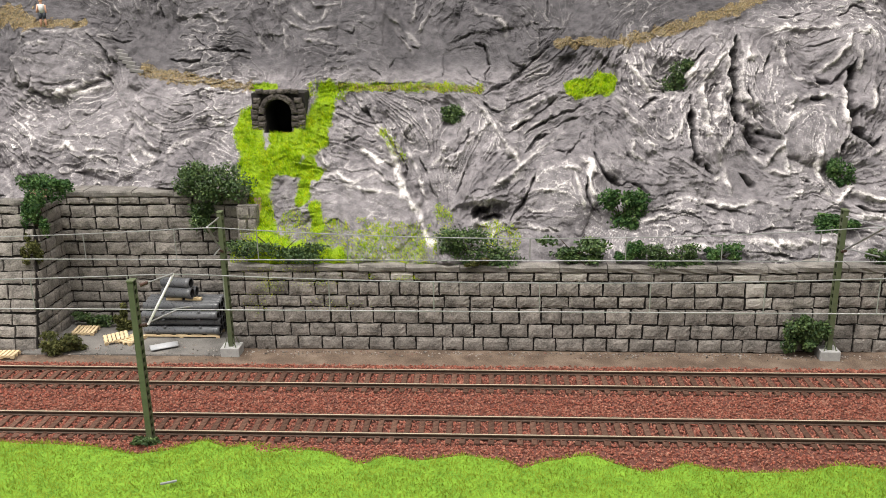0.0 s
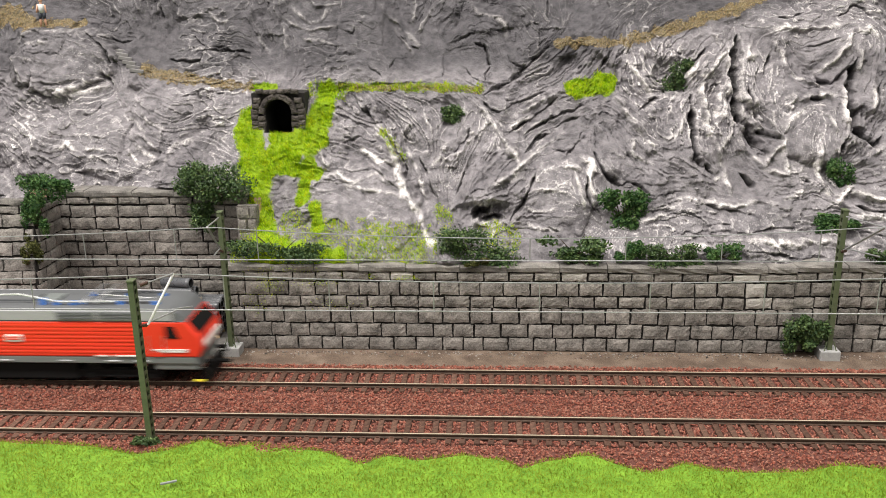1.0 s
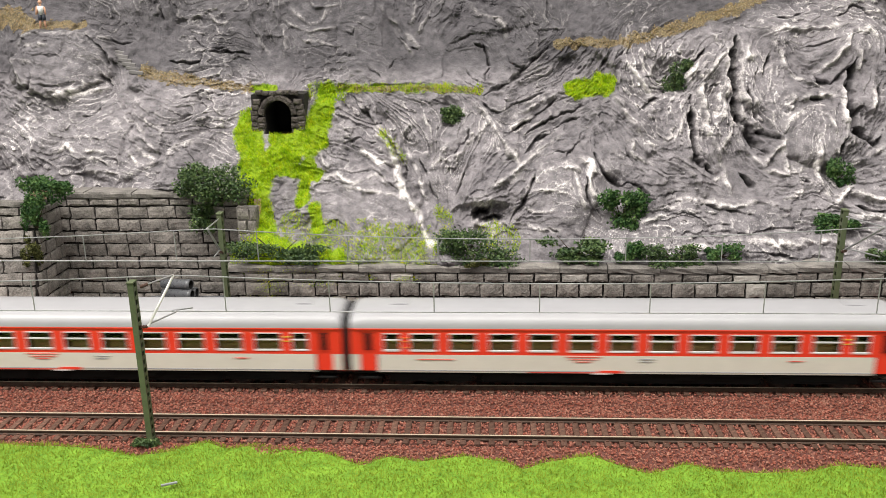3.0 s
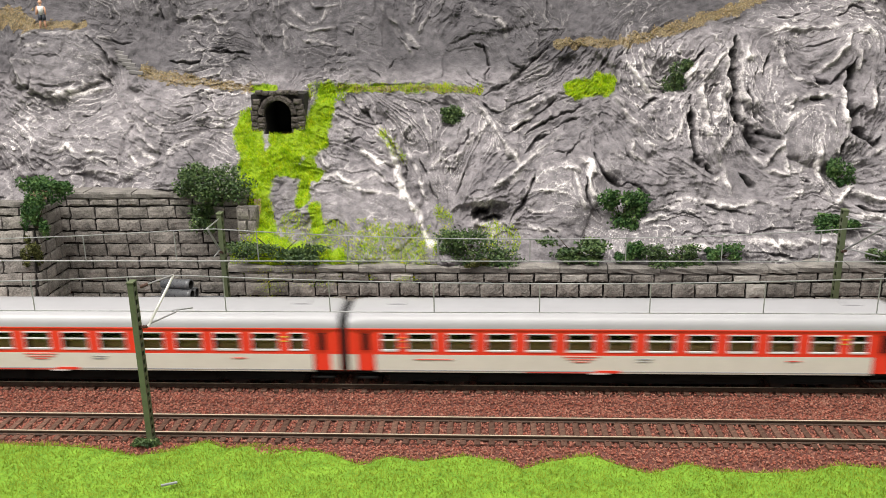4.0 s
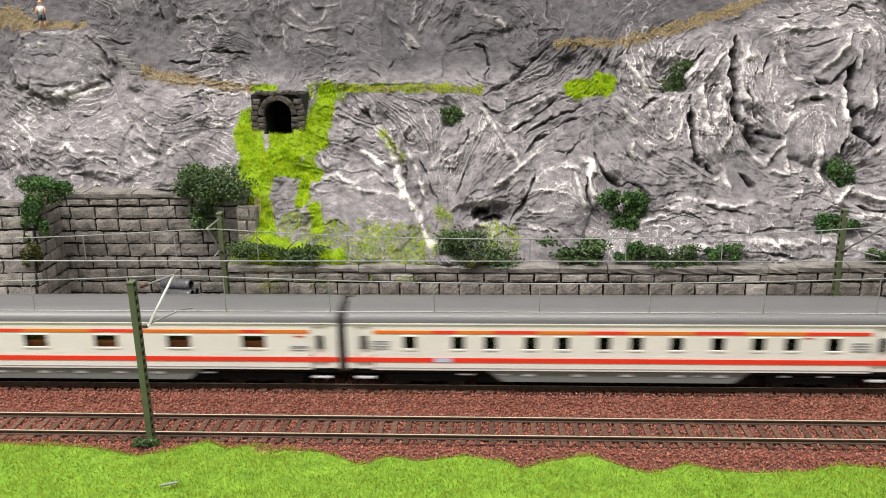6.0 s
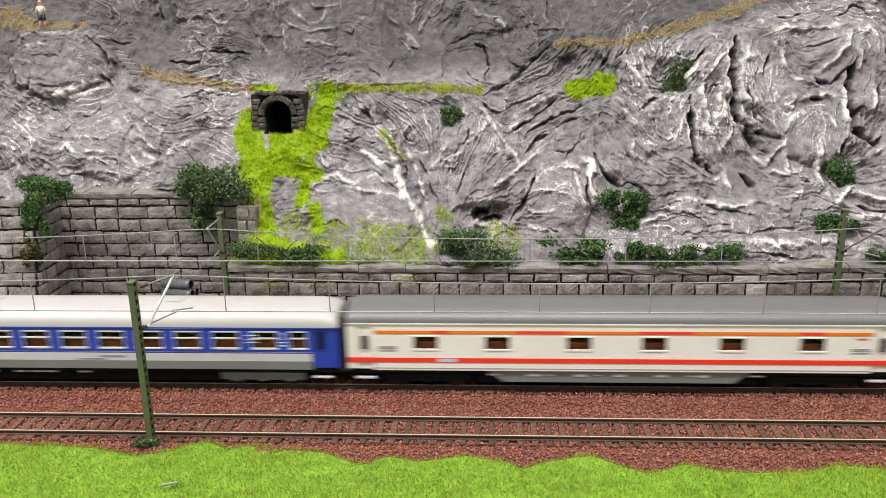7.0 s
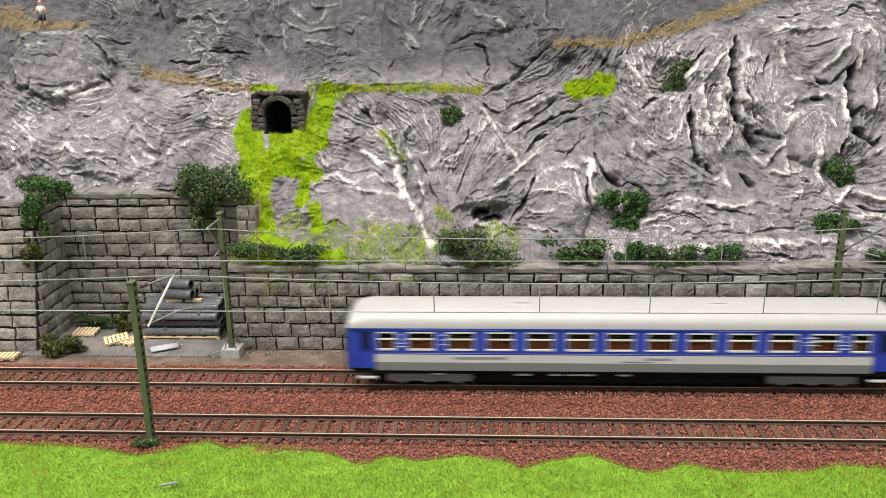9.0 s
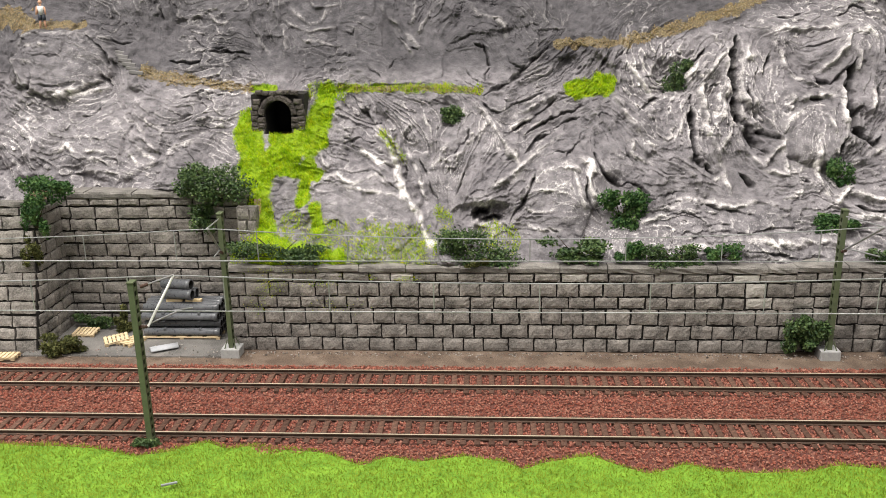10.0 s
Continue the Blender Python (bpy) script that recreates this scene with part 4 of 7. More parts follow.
def rock_material():
    m = bpy.data.materials.new("painted_plaster_rock")
    m.use_nodes = True
    n, l = m.node_tree.nodes, m.node_tree.links
    b = n["Principled BSDF"]
    b.inputs["Specular IOR Level"].default_value = 0.25
    b.inputs["Roughness"].default_value = 0.8
    co = n.new("ShaderNodeTexCoord")
    big, mid, tiny = (n.new("ShaderNodeTexNoise") for _ in range(3))
    for nd, s in ((big, 28), (mid, 190), (tiny, 1100)):
        nd.inputs["Scale"].default_value, nd.inputs["Detail"].default_value = s, 5
        l.new(co.outputs["Object"], nd.inputs["Vector"])
    ramp = n.new("ShaderNodeValToRGB")
    els = ramp.color_ramp.elements
    els[0].position, els[0].color = 0.36, (0.098, 0.091, 0.098, 1)
    els[1].position, els[1].color = 0.64, (0.252, 0.235, 0.247, 1)
    blend = n.new("ShaderNodeMix")
    blend.inputs[0].default_value = 0.6
    l.new(big.outputs["Fac"], blend.inputs[2]), l.new(mid.outputs["Fac"], blend.inputs[3])
    l.new(blend.outputs[0], ramp.inputs[0])
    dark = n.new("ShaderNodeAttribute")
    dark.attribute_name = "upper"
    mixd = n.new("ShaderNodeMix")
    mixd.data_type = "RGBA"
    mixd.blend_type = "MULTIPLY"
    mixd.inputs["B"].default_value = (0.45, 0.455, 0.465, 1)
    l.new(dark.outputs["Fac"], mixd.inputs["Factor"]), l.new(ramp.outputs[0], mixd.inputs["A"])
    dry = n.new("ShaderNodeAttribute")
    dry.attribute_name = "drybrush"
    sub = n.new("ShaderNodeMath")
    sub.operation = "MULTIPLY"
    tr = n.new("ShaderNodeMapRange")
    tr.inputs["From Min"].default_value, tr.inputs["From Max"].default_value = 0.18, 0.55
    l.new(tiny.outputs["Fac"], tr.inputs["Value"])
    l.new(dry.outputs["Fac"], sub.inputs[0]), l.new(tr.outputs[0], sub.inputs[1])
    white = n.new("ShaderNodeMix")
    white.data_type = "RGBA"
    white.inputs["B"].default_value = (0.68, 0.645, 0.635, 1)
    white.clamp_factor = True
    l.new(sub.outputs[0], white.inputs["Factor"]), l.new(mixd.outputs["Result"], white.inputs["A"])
    moss_at, moss_mix = n.new("ShaderNodeAttribute"), n.new("ShaderNodeMix")
    moss_at.attribute_name, moss_mix.data_type = "moss", "RGBA"
    moss_mix.inputs["B"].default_value = (0.2, 0.3, 0.01, 1)
    # black wash in the drawn cracks, with the shade of their depth painted in
    wash_shade_at, wash_shade_mix = n.new("ShaderNodeAttribute"), n.new("ShaderNodeMix")
    wash_shade_at.attribute_name, wash_shade_mix.data_type = "wash_shade", "RGBA"
    wash_shade_mix.inputs["B"].default_value = (0.03, 0.028, 0.028, 1)
    l.new(wash_shade_at.outputs["Fac"], wash_shade_mix.inputs["Factor"]), l.new(white.outputs["Result"], wash_shade_mix.inputs["A"])
    l.new(moss_at.outputs["Fac"], moss_mix.inputs["Factor"]), l.new(wash_shade_mix.outputs["Result"], moss_mix.inputs["A"])
    path_at, path_mix = n.new("ShaderNodeAttribute"), n.new("ShaderNodeMix")
    path_at.attribute_name, path_mix.data_type = "footpath", "RGBA"
    path_mix.inputs["B"].default_value = (0.17, 0.13, 0.065, 1)
    l.new(path_at.outputs["Fac"], path_mix.inputs["Factor"]), l.new(moss_mix.outputs["Result"], path_mix.inputs["A"])
    speck, tone = n.new("ShaderNodeMapRange"), n.new("ShaderNodeHueSaturation")
    speck.inputs["From Min"].default_value, speck.inputs["From Max"].default_value = 0.35, 0.65
    speck.inputs["To Min"].default_value, speck.inputs["To Max"].default_value = 0.93, 1.07
    l.new(tiny.outputs["Fac"], speck.inputs["Value"]), l.new(speck.outputs[0], tone.inputs["Value"])
    l.new(path_mix.outputs["Result"], tone.inputs["Color"]), l.new(tone.outputs[0], b.inputs["Base Color"])
    crease = n.new("ShaderNodeTexNoise")
    crease.noise_type = "RIDGED_MULTIFRACTAL"
    crease.inputs["Scale"].default_value, crease.inputs["Detail"].default_value, crease.inputs["Distortion"].default_value = 210, 5, 0.6
    l.new(co.outputs["Object"], crease.inputs["Vector"])
    bp0 = n.new("ShaderNodeBump")
    bp0.inputs["Strength"].default_value, bp0.inputs["Distance"].default_value = 1.0, 0.0009
    l.new(crease.outputs["Fac"], bp0.inputs["Height"])
    bp = n.new("ShaderNodeBump")
    l.new(bp0.outputs[0], bp.inputs["Normal"])
    bp.inputs["Strength"].default_value, bp.inputs["Distance"].default_value = 1.0, 0.0006
    l.new(tiny.outputs["Fac"], bp.inputs["Height"]), l.new(bp.outputs[0], b.inputs["Normal"])
    return m


# the stone portal opens through the cliff here (x0, x1, z0, z1)
HOLE = (-0.1475, -0.128, 0.1118, 0.1335)


def cliff():
    P = np.stack([GX, lean(GZ) - 0.97 * DEPTH * FADE, GZ + 0.2 * DEPTH * FADE], -1)
    ny, nx = GX.shape
    i = np.arange((nx - 1) * (ny - 1))
    q = i // (nx - 1) * nx + i % (nx - 1)
    cx, cz = GX.ravel()[q], GZ.ravel()[q]
    # open over the yard niche and at the portal
    keep = ~((cx > -0.2925) & (cx < -0.1425) & (cz < 0.0825) & ((cx < -0.1505) | (cz < 0.077))) & ~((cx < -0.25) & (cz < 0.0725))
    keep &= (cz > 0.0468)
    keep &= ~((cx > HOLE[0]) & (cx < HOLE[1]) & (cz > HOLE[2]) & (cz < HOLE[3]))
    q = q[keep]
    ob = raw("cliff", P.reshape(-1, 3).tolist(), np.stack([q, q + 1, q + nx + 1, q + nx], 1).tolist(), rock_material(), smooth=True)
    for name, arr in (("drybrush", DRY), ("upper", upper), ("wash_shade", 0.85 * WASH_SHADE),
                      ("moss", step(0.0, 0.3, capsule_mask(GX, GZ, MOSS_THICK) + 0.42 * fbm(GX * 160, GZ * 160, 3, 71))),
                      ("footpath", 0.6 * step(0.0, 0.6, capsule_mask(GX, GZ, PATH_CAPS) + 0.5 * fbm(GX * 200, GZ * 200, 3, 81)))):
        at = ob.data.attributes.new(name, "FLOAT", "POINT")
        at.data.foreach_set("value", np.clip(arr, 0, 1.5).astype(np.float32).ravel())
    return tagged(ob, "grey sculpted plaster cliff dry-brushed white on its ridges", "cliff", kind="structure")


cliff()


# ---- rolling stock ----
def paint(name, col, rough=0.38, spec=0.5):
    a, b = tuple(c * 0.93 for c in col), tuple(min(1, c * 1.05) for c in col)
    return material(name, [a, b], 90, rough, 0.0, spec=spec, fine=1400)


RED = paint("traffic_red_paint", (0.80, 0.045, 0.02))
CREAM = paint("cream_paint", (0.64, 0.61, 0.54))
WHITE = paint("white_paint", (0.80, 0.775, 0.74))
BLUE = paint("cobalt_paint", (0.022, 0.05, 0.40))
LIGHT_GREY = paint("light_grey_paint", (0.5, 0.51, 0.53))
MID_GREY = paint("mid_grey_paint", (0.17, 0.185, 0.18))
ROOF_WHITE = paint("white_roof", (0.4, 0.39, 0.385), 0.42)
ROOF_SILVER = paint("silver_roof", (0.33, 0.33, 0.345), 0.4)
ROOF_GREY = paint("grey_roof", (0.13, 0.13, 0.135), 0.4)
LOCO_GREY = paint("locomotive_grey", (0.11, 0.115, 0.12), 0.5)
ROOF_SIDE = paint("roof_side_grey", (0.38, 0.385, 0.4), 0.45)
FRAME = paint("window_frame_grey", (0.6, 0.6, 0.6), 0.5)
GRILLE = paint("grille_grey", (0.17, 0.175, 0.185), 0.5)
BLACK = paint("underframe_black", (0.009, 0.009, 0.009), 0.8, 0.12)
RUBBER = paint("bellows_rubber", (0.02, 0.02, 0.022), 0.8)
SILVER = material("bare_metal", [(0.55, 0.55, 0.56), (0.75, 0.75, 0.76)], 300, 0.35, 0.0, 0.8)
WHEEL = material("wheel_steel", [(0.02, 0.018, 0.017), (0.06, 0.055, 0.05)], 400, 0.5, 0.0, 0.3)
ORANGE = paint("orange_stripe", (0.75, 0.19, 0.02))
TAN = paint("tan_seats", (0.48, 0.38, 0.16), 0.8)
MAROON = paint("red_brown_seats", (0.5, 0.15, 0.075), 0.8)
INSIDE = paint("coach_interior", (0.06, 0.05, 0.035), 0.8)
PRINT_RED = paint("red_print", (0.62, 0.08, 0.06))
PRINT_GREY = paint("grey_print", (0.25, 0.26, 0.3))
PRINT_PALE = paint("pale_print", (0.5, 0.58, 0.75))
YELLOW = paint("yellow_mark", (0.65, 0.55, 0.04))
INSULATOR_BLUE = paint("blue_insulator", (0.04, 0.17, 0.55))


def glass_material():
    m = bpy.data.materials.new("window_glass")
    m.use_nodes = True
    n, l = m.node_tree.nodes, m.node_tree.links
    t, g, mx = n.new("ShaderNodeBsdfTransparent"), n.new("ShaderNodeBsdfGlossy"), n.new("ShaderNodeMixShader")
    t.inputs[0].default_value = (0.78, 0.76, 0.72, 1)
    g.inputs["Roughness"].default_value = 0.08
    fr = n.new("ShaderNodeFresnel")
    fr.inputs[0].default_value = 1.28
    l.new(fr.outputs[0], mx.inputs[0]), l.new(t.outputs[0], mx.inputs[1]), l.new(g.outputs[0], mx.inputs[2])
    l.new(mx.outputs[0], n["Material Output"].inputs["Surface"])
    return m


GLASS = glass_material()
HALF, WALL = 0.1393, 0.0162


def one_box(name, mats, parent, x0, x1, y0, y1, z0, z1, bevel=0.0, label=""):
    bm = bmesh.new()
    box(bm, x0, x1, y0, y1, z0, z1, bevel)
    return part(name, bm, mats, parent, label)


def bogie(parent, x, mat_frame, span=0.0145):
    """Two axles in a side frame with springs and axle boxes."""
    bm = bmesh.new()
    for s in (-1, 1):
        box(bm, -0.0225, 0.0225, s * 0.0122 - 0.0008, s * 0.0122 + 0.0008, 0.0040, 0.0084, 0.0006)
        for q in (-span, 0, span):
            box(bm, q - 0.0022, q + 0.0022, s * 0.0128 - 0.0009, s * 0.0128 + 0.0009, 0.0036, 0.0066, 0.0004)
        rod(bm, (-0.008, s * 0.0132, 0.0049), (0.008, s * 0.0132, 0.0049), 0.0006, 8)
    box(bm, -0.004, 0.004, -0.0125, 0.0125, 0.006, 0.0096)
    b = part("bogie", bm, mat_frame, parent)
    b.location = (x, 0, 0)
    for q in (-span, span):
        for s in (-1, 1):
            bm = bmesh.new()
            rod(bm, (0, s * 0.0072, 0), (0, s * 0.0096, 0), 0.0053, 20)
            rod(bm, (0, s * 0.0068, 0), (0, s * 0.0074, 0), 0.0059, 20)
            rod(bm, (0, 0, 0), (0, s * 0.0072, 0), 0.0011, 8)
            w = part("wheel", bm, WHEEL, b)
            w.location = (q, 0, 0.0054)
    return b


def roof_shell(parent, half, z0, top, wall, mat, round_end=0.012, drop=0.35):
    """Barrel roof whose ends curve down."""
    n, st = 18, [0, 0.0006, 0.0015, 0.003, 0.005, 0.008, 0.012]
    xs = [-half + a for a in st] + [half - a for a in reversed(st)]
    v, f = [], []
    for x in xs:
        e = min(x + half, half - x)
        k = 1 - drop * (1 - math.sqrt(max(0, 1 - (1 - min(1, e / round_end)) ** 2)))
        for i in range(n + 1):
            a = math.pi * i / n
            c, s = math.cos(a), math.sin(a)
            y = -wall * math.copysign(abs(c) ** 0.72, c) * (1 if e > 0.001 else 0.985)
            v.append((x, y, z0 + (top - z0) * k * s ** 0.86))
    m = n + 1
    for i in range(len(xs) - 1):
        for k in range(n):
            f.append((i * m + k, i * m + k + 1, (i + 1) * m + k + 1, (i + 1) * m + k)[::-1])
    f += [tuple(range(m)), tuple(range((len(xs) - 1) * m, len(xs) * m))[::-1]]
    return raw("roof", v, f, mat, parent, smooth=True)


def coach(name, label, c):
    """A passenger coach. c: paints, window places and heights."""
    t = thing(name, label, "railway coach", None, "coaches of the express train")
    wl, wh, top0 = c["sill"], c["head"], c["eaves"]
    bot, belt = c["bottom"], c["belt"]
    door_x = 0.1303
    for s in (-1, 1):
        y0, y1 = sorted((s * WALL, s * (WALL - 0.0009)))
        # lower panel between the doors and its short ends
        one_box("lower_panel", c["low"], t, -0.1255, 0.1255, y0, y1, bot, belt, 0.0002)
        if c.get("foot"):
            one_box("foot_panel", c["foot"], t, -0.1255, 0.1255, y0 - (0.0002 if s < 0 else 0), y1 + (0.0002 if s > 0 else 0), bot - 0.0001, bot + 0.0045)
        for e in (-1, 1):
            xa, xb = sorted((e * 0.1347, e * HALF))
            one_box("end_panel", c["end_low"], t, xa, xb, y0, y1, bot + 0.001, belt, 0.0002)
            xa, xb = sorted((e * 0.1347, e * HALF))
            one_box("corner_panel", c["band"], t, xa, xb, y0, y1, belt, top0)
            d = one_box("door", c["door"], t, e * door_x - 0.0043, e * door_x + 0.0043, y0 + (0.0005 if s < 0 else -0.0005), y1 + (0.0005 if s < 0 else -0.0005), bot + 0.0006, top0 - 0.0008, 0.0003)
            one_box("door_window", BLACK, d, e * door_x - 0.0018, e * door_x + 0.0018, s * WALL - 0.0002, s * WALL + 0.0002, wl + 0.0006, wh - 0.0003, 0.0001)
            one_box("step", c["spark"], t, e * door_x - 0.005, e * door_x + 0.005, s * 0.0145 - 0.0012, s * 0.0145 + 0.0012, 0.0066, 0.0073)
        # band of piers between the windows
        cuts = sorted(c["windows"])
        bm = bmesh.new()
        breaks = [-0.126] + [x + q * w / 2 for x, w in cuts for q in (-1, 1)] + [0.126]
        for i in range(len(breaks) - 1):
            box(bm, breaks[i], breaks[i + 1], y0, y1, wh, top0)
            box(bm, breaks[i], breaks[i + 1], y0, y1, belt, wl)
            if i % 2 == 0:
                box(bm, breaks[i], breaks[i + 1], y0, y1, wl, wh)
        bmesh.ops.remove_doubles(bm, verts=bm.verts, dist=1e-6)
        part("window_band", bm, c["band"], t)
        for x, w in cuts:
            bm = bmesh.new()
            yo, yi = s * (WALL + 0.0003), s * (WALL - 0.0005)
            a, b = min(yo, yi), max(yo, yi)
            for zz, h in ((wl, 0.0008), (wh - 0.0006, 0.0006)) + (((wl + wh) / 2 + 0.0008, 0.0006),) * c["bar"]:
                box(bm, x - w / 2 - 0.0002, x + w / 2 + 0.0002, a, b, zz, zz + h)
            for q in (-1, 1):
                box(bm, x + q * w / 2 - 0.0002, x + q * w / 2 + 0.0002, s * WALL - 0.0001, s * WALL + 0.0001, wl, wh)
            win = part("window", bm, c["frame"], t)
            pane = one_box("pane", GLASS, win, x - w / 2, x + w / 2, s * (WALL - 0.0007) - 0.0001, s * (WALL - 0.0007) + 0.0001, wl, wh)
            pane.visible_shadow = False
        for z0, z1, x0, x1, m in c["stripes"]:
            one_box("stripe", m, t, x0, x1, s * WALL - 0.0002, s * WALL + 0.0002, z0, z1)
    # seats behind the glass, a bench to each window
    bm = bmesh.new()
    for x, w in c["windows"]:
        for q in (-1, 1):
            box(bm, x - w * 0.46, x + w * 0.46, q * 0.009 - 0.0035, q * 0.009 + 0.0035, 0.0135, (wl + wh) / 2 - 0.0006 + random.uniform(-0.0006, 0.0004), 0.0004)
    tagged(part("seats", bm, c["seats"], t), kind="stuff")
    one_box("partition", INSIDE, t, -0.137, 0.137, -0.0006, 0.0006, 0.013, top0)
    one_box("floor_pan", BLACK, t, -0.1385, 0.1385, -0.0148, 0.0148, 0.0096, 0.0132)
    roof_shell(t, HALF + 0.0002, top0, c["top"], WALL + 0.0003, c["roof"], c.get("round", 0.009), c.get("drop", 0.3))
    bm = bmesh.new()
    for s in (-1, 1):
        box(bm, -HALF, HALF, s * (WALL + 0.0001) - 0.0004, s * (WALL + 0.0001) + 0.0004, top0 - 0.0003, top0 + 0.0003)
    tagged(part("gutter", bm, c["gutter"], t), kind="stuff")
    for e in (-1, 1):
        xa, xb = sorted((e * HALF, e * (HALF - 0.0012)))
        one_box("end_wall", c["band"], t, xa, xb, -WALL + 0.001, WALL - 0.001, bot, top0)
        # rubber bellows, widened so their black also serves as the gap's shade
        xa, xb = sorted((e * HALF, e * (HALF + 0.0022)))
        one_box("bellows", RUBBER, t, xa, xb, -0.0125, 0.0125, 0.0115, 0.0395, 0.0009)
        bm = bmesh.new()
        rod(bm, (e * (HALF + 0.002), 0, 0.0085), (e * 0.12, 0, 0.0085), 0.0012, 8)
        part("coupling", bm, BLACK, t)
        for s in (-1, 1):
            bm = bmesh.new()
            rod(bm, (e * HALF, s * 0.0098, 0.012), (e * (HALF + 0.0014), s * 0.0098, 0.012), 0.0008, 10)
            rod(bm, (e * (HALF + 0.0014), s * 0.0098, 0.012), (e * (HALF + 0.002), s * 0.0098, 0.012), 0.0026, 14)
            part("buffer", bm, BLACK, t)
        bogie(t, e * 0.098, c["bogie"])
    # boxes hung beneath the floor
    rng = random.Random(c["seed"])
    if c.get("skirt"):
        bm = bmesh.new()
        for s in (-1, 1):
            vs = box(bm, -0.068, 0.068, s * 0.0142 - 0.0008, s * 0.0142 + 0.0008, 0.005, 0.0118)
            for v in vs:
                if v.co.z < 0.008:
                    v.co.x *= 0.86
        part("skirt", bm, MID_GREY, t)
        for i in range(5):
            x = -0.05 + i * 0.024 + rng.uniform(-0.006, 0.006)
            one_box("hatch", LIGHT_GREY, t, x, x + 0.006, -0.0153, -0.0148, 0.0082, 0.0097, 0.0002)
    # added black box standing in for the shade beneath the coach
    one_box("underframe", BLACK, t, -0.073, 0.073, -0.0105, 0.0105, 0.0022, 0.0097, 0.0006)
    for i in range(6):
        x, w = -0.06 + i * 0.023 + rng.uniform(-0.004, 0.004), rng.uniform(0.006, 0.015)
        one_box("equipment_box", c["under"] if i % 2 else BLACK, t, x - w / 2, x + w / 2, -0.0125, 0.0125, rng.uniform(0.0035, 0.0055), 0.0098, 0.0006)
    for i in range(7):
        x = rng.uniform(-0.11, 0.11)
        one_box("under_fitting", c["spark"], t, x, x + rng.uniform(0.003, 0.008), -0.0152, -0.0142, 0.0086, 0.0094, 0.0002)
    for x0, x1, z0, z1, m in c["print"]:
        one_box("lettering_bar", m, t, x0, x1, -WALL - 0.00025, -WALL + 0.0001, z0, z1)
    # roof fittings
    for x in c.get("vents", ()):
        one_box("roof_vent", c["roof"], t, x - 0.004, x + 0.004, -0.0035, 0.0035, c["top"] - 0.0012, c["top"] + 0.0007, 0.0004)
    return t


ROWS11 = [(-0.0003 + i * 0.02025, 0.0136) for i in range(-5, 6)]
RED_COACH = dict(
    low=CREAM, end_low=CREAM, band=RED, door=RED, roof=ROOF_SILVER, frame=FRAME, gutter=RED, bogie=BLACK, under=BLACK, spark=BLACK,
    sill=0.0223, head=0.0324, eaves=0.0347, bottom=0.0105, belt=0.0205, top=0.0432, bar=1, seats=TAN, seed=3,
    windows=ROWS11 + [(-0.118, 0.0082), (0.1178, 0.0082)], stripes=[(0.0116, 0.0118, -0.125, 0.125, PRINT_GREY)],
    print=[(-0.029, -0.011, 0.0195, 0.0199, PRINT_RED), (-0.027, -0.013, 0.0181, 0.0185, PRINT_RED), (-0.024, -0.016, 0.0168, 0.0172, PRINT_RED),
           (-0.048, -0.001, 0.0108, 0.0113, PRINT_RED), (-0.012, 0.0, 0.0109, 0.0122, RED), (0.0085, 0.016, 0.0185, 0.0188, PRINT_GREY), (0.0085, 0.015, 0.0172, 0.0175, PRINT_GREY),
           (-0.105, -0.086, 0.0176, 0.018, PRINT_RED), (0.083, 0.09, 0.0178, 0.0183, PRINT_RED), (-0.113, -0.109, 0.0275, 0.028, ORANGE), (-0.113, -0.109, 0.0295, 0.03, ORANGE),
           (0.1095, 0.1125, 0.0298, 0.0303, YELLOW), (0.1095, 0.1125, 0.0274, 0.0279, YELLOW), (-0.113, -0.109, 0.0242, 0.0247, ORANGE), (-0.015, -0.006, 0.0102, 0.0112, WHITE)],
    vents=(-0.115, 0.118))
DAYS = [-0.1066, -0.0817, -0.0652, -0.0447, -0.0284, -0.0075, 0.0086, 0.0288, 0.0494, 0.0694, 0.0855, 0.1064]


def top_stripe(cut):
    """Orange bands with red lengths between, above the windows."""
    out, x = [], -0.1255
    for i, w in enumerate(cut):
        out.append((0.0321, 0.0339, x, x + w, RED if i % 2 else ORANGE))
        if not i % 2:
            out.append((0.0321, 0.0324, x + 0.001, x + w, RED))
        x += w
    return out


WHITE_COMMON = dict(low=WHITE, end_low=WHITE, band=WHITE, door=WHITE, roof=ROOF_GREY, frame=WHITE, gutter=WHITE, bogie=BLACK, under=BLACK, spark=LIGHT_GREY,
                    sill=0.0229, head=0.0311, eaves=0.0376, bottom=0.0116, belt=0.0205, top=0.0446, bar=0, skirt=True, drop=0.12)
DAY_COACH = dict(WHITE_COMMON, seats=BLACK, seed=5, windows=[(x, 0.0070) for x in DAYS],
                 stripes=top_stripe([0.031, 0.012, 0.019, 0.022, 0.026, 0.02, 0.033, 0.025, 0.03, 0.032]) + [(0.0162, 0.0188, -HALF, HALF, RED), (0.013, 0.0132, -0.125, 0.125, PRINT_GREY)],
                 print=[(-0.094, -0.085, 0.0164, 0.0186, PRINT_PALE)] + [(s - 0.0045, s + 0.0045, z, z + 0.0005, PRINT_GREY) for s in (-0.1217, 0.1198) for z in (0.0235, 0.0249, 0.0263, 0.0277)]
                 + [(0.091, 0.096, 0.0305, 0.031, PRINT_RED)])
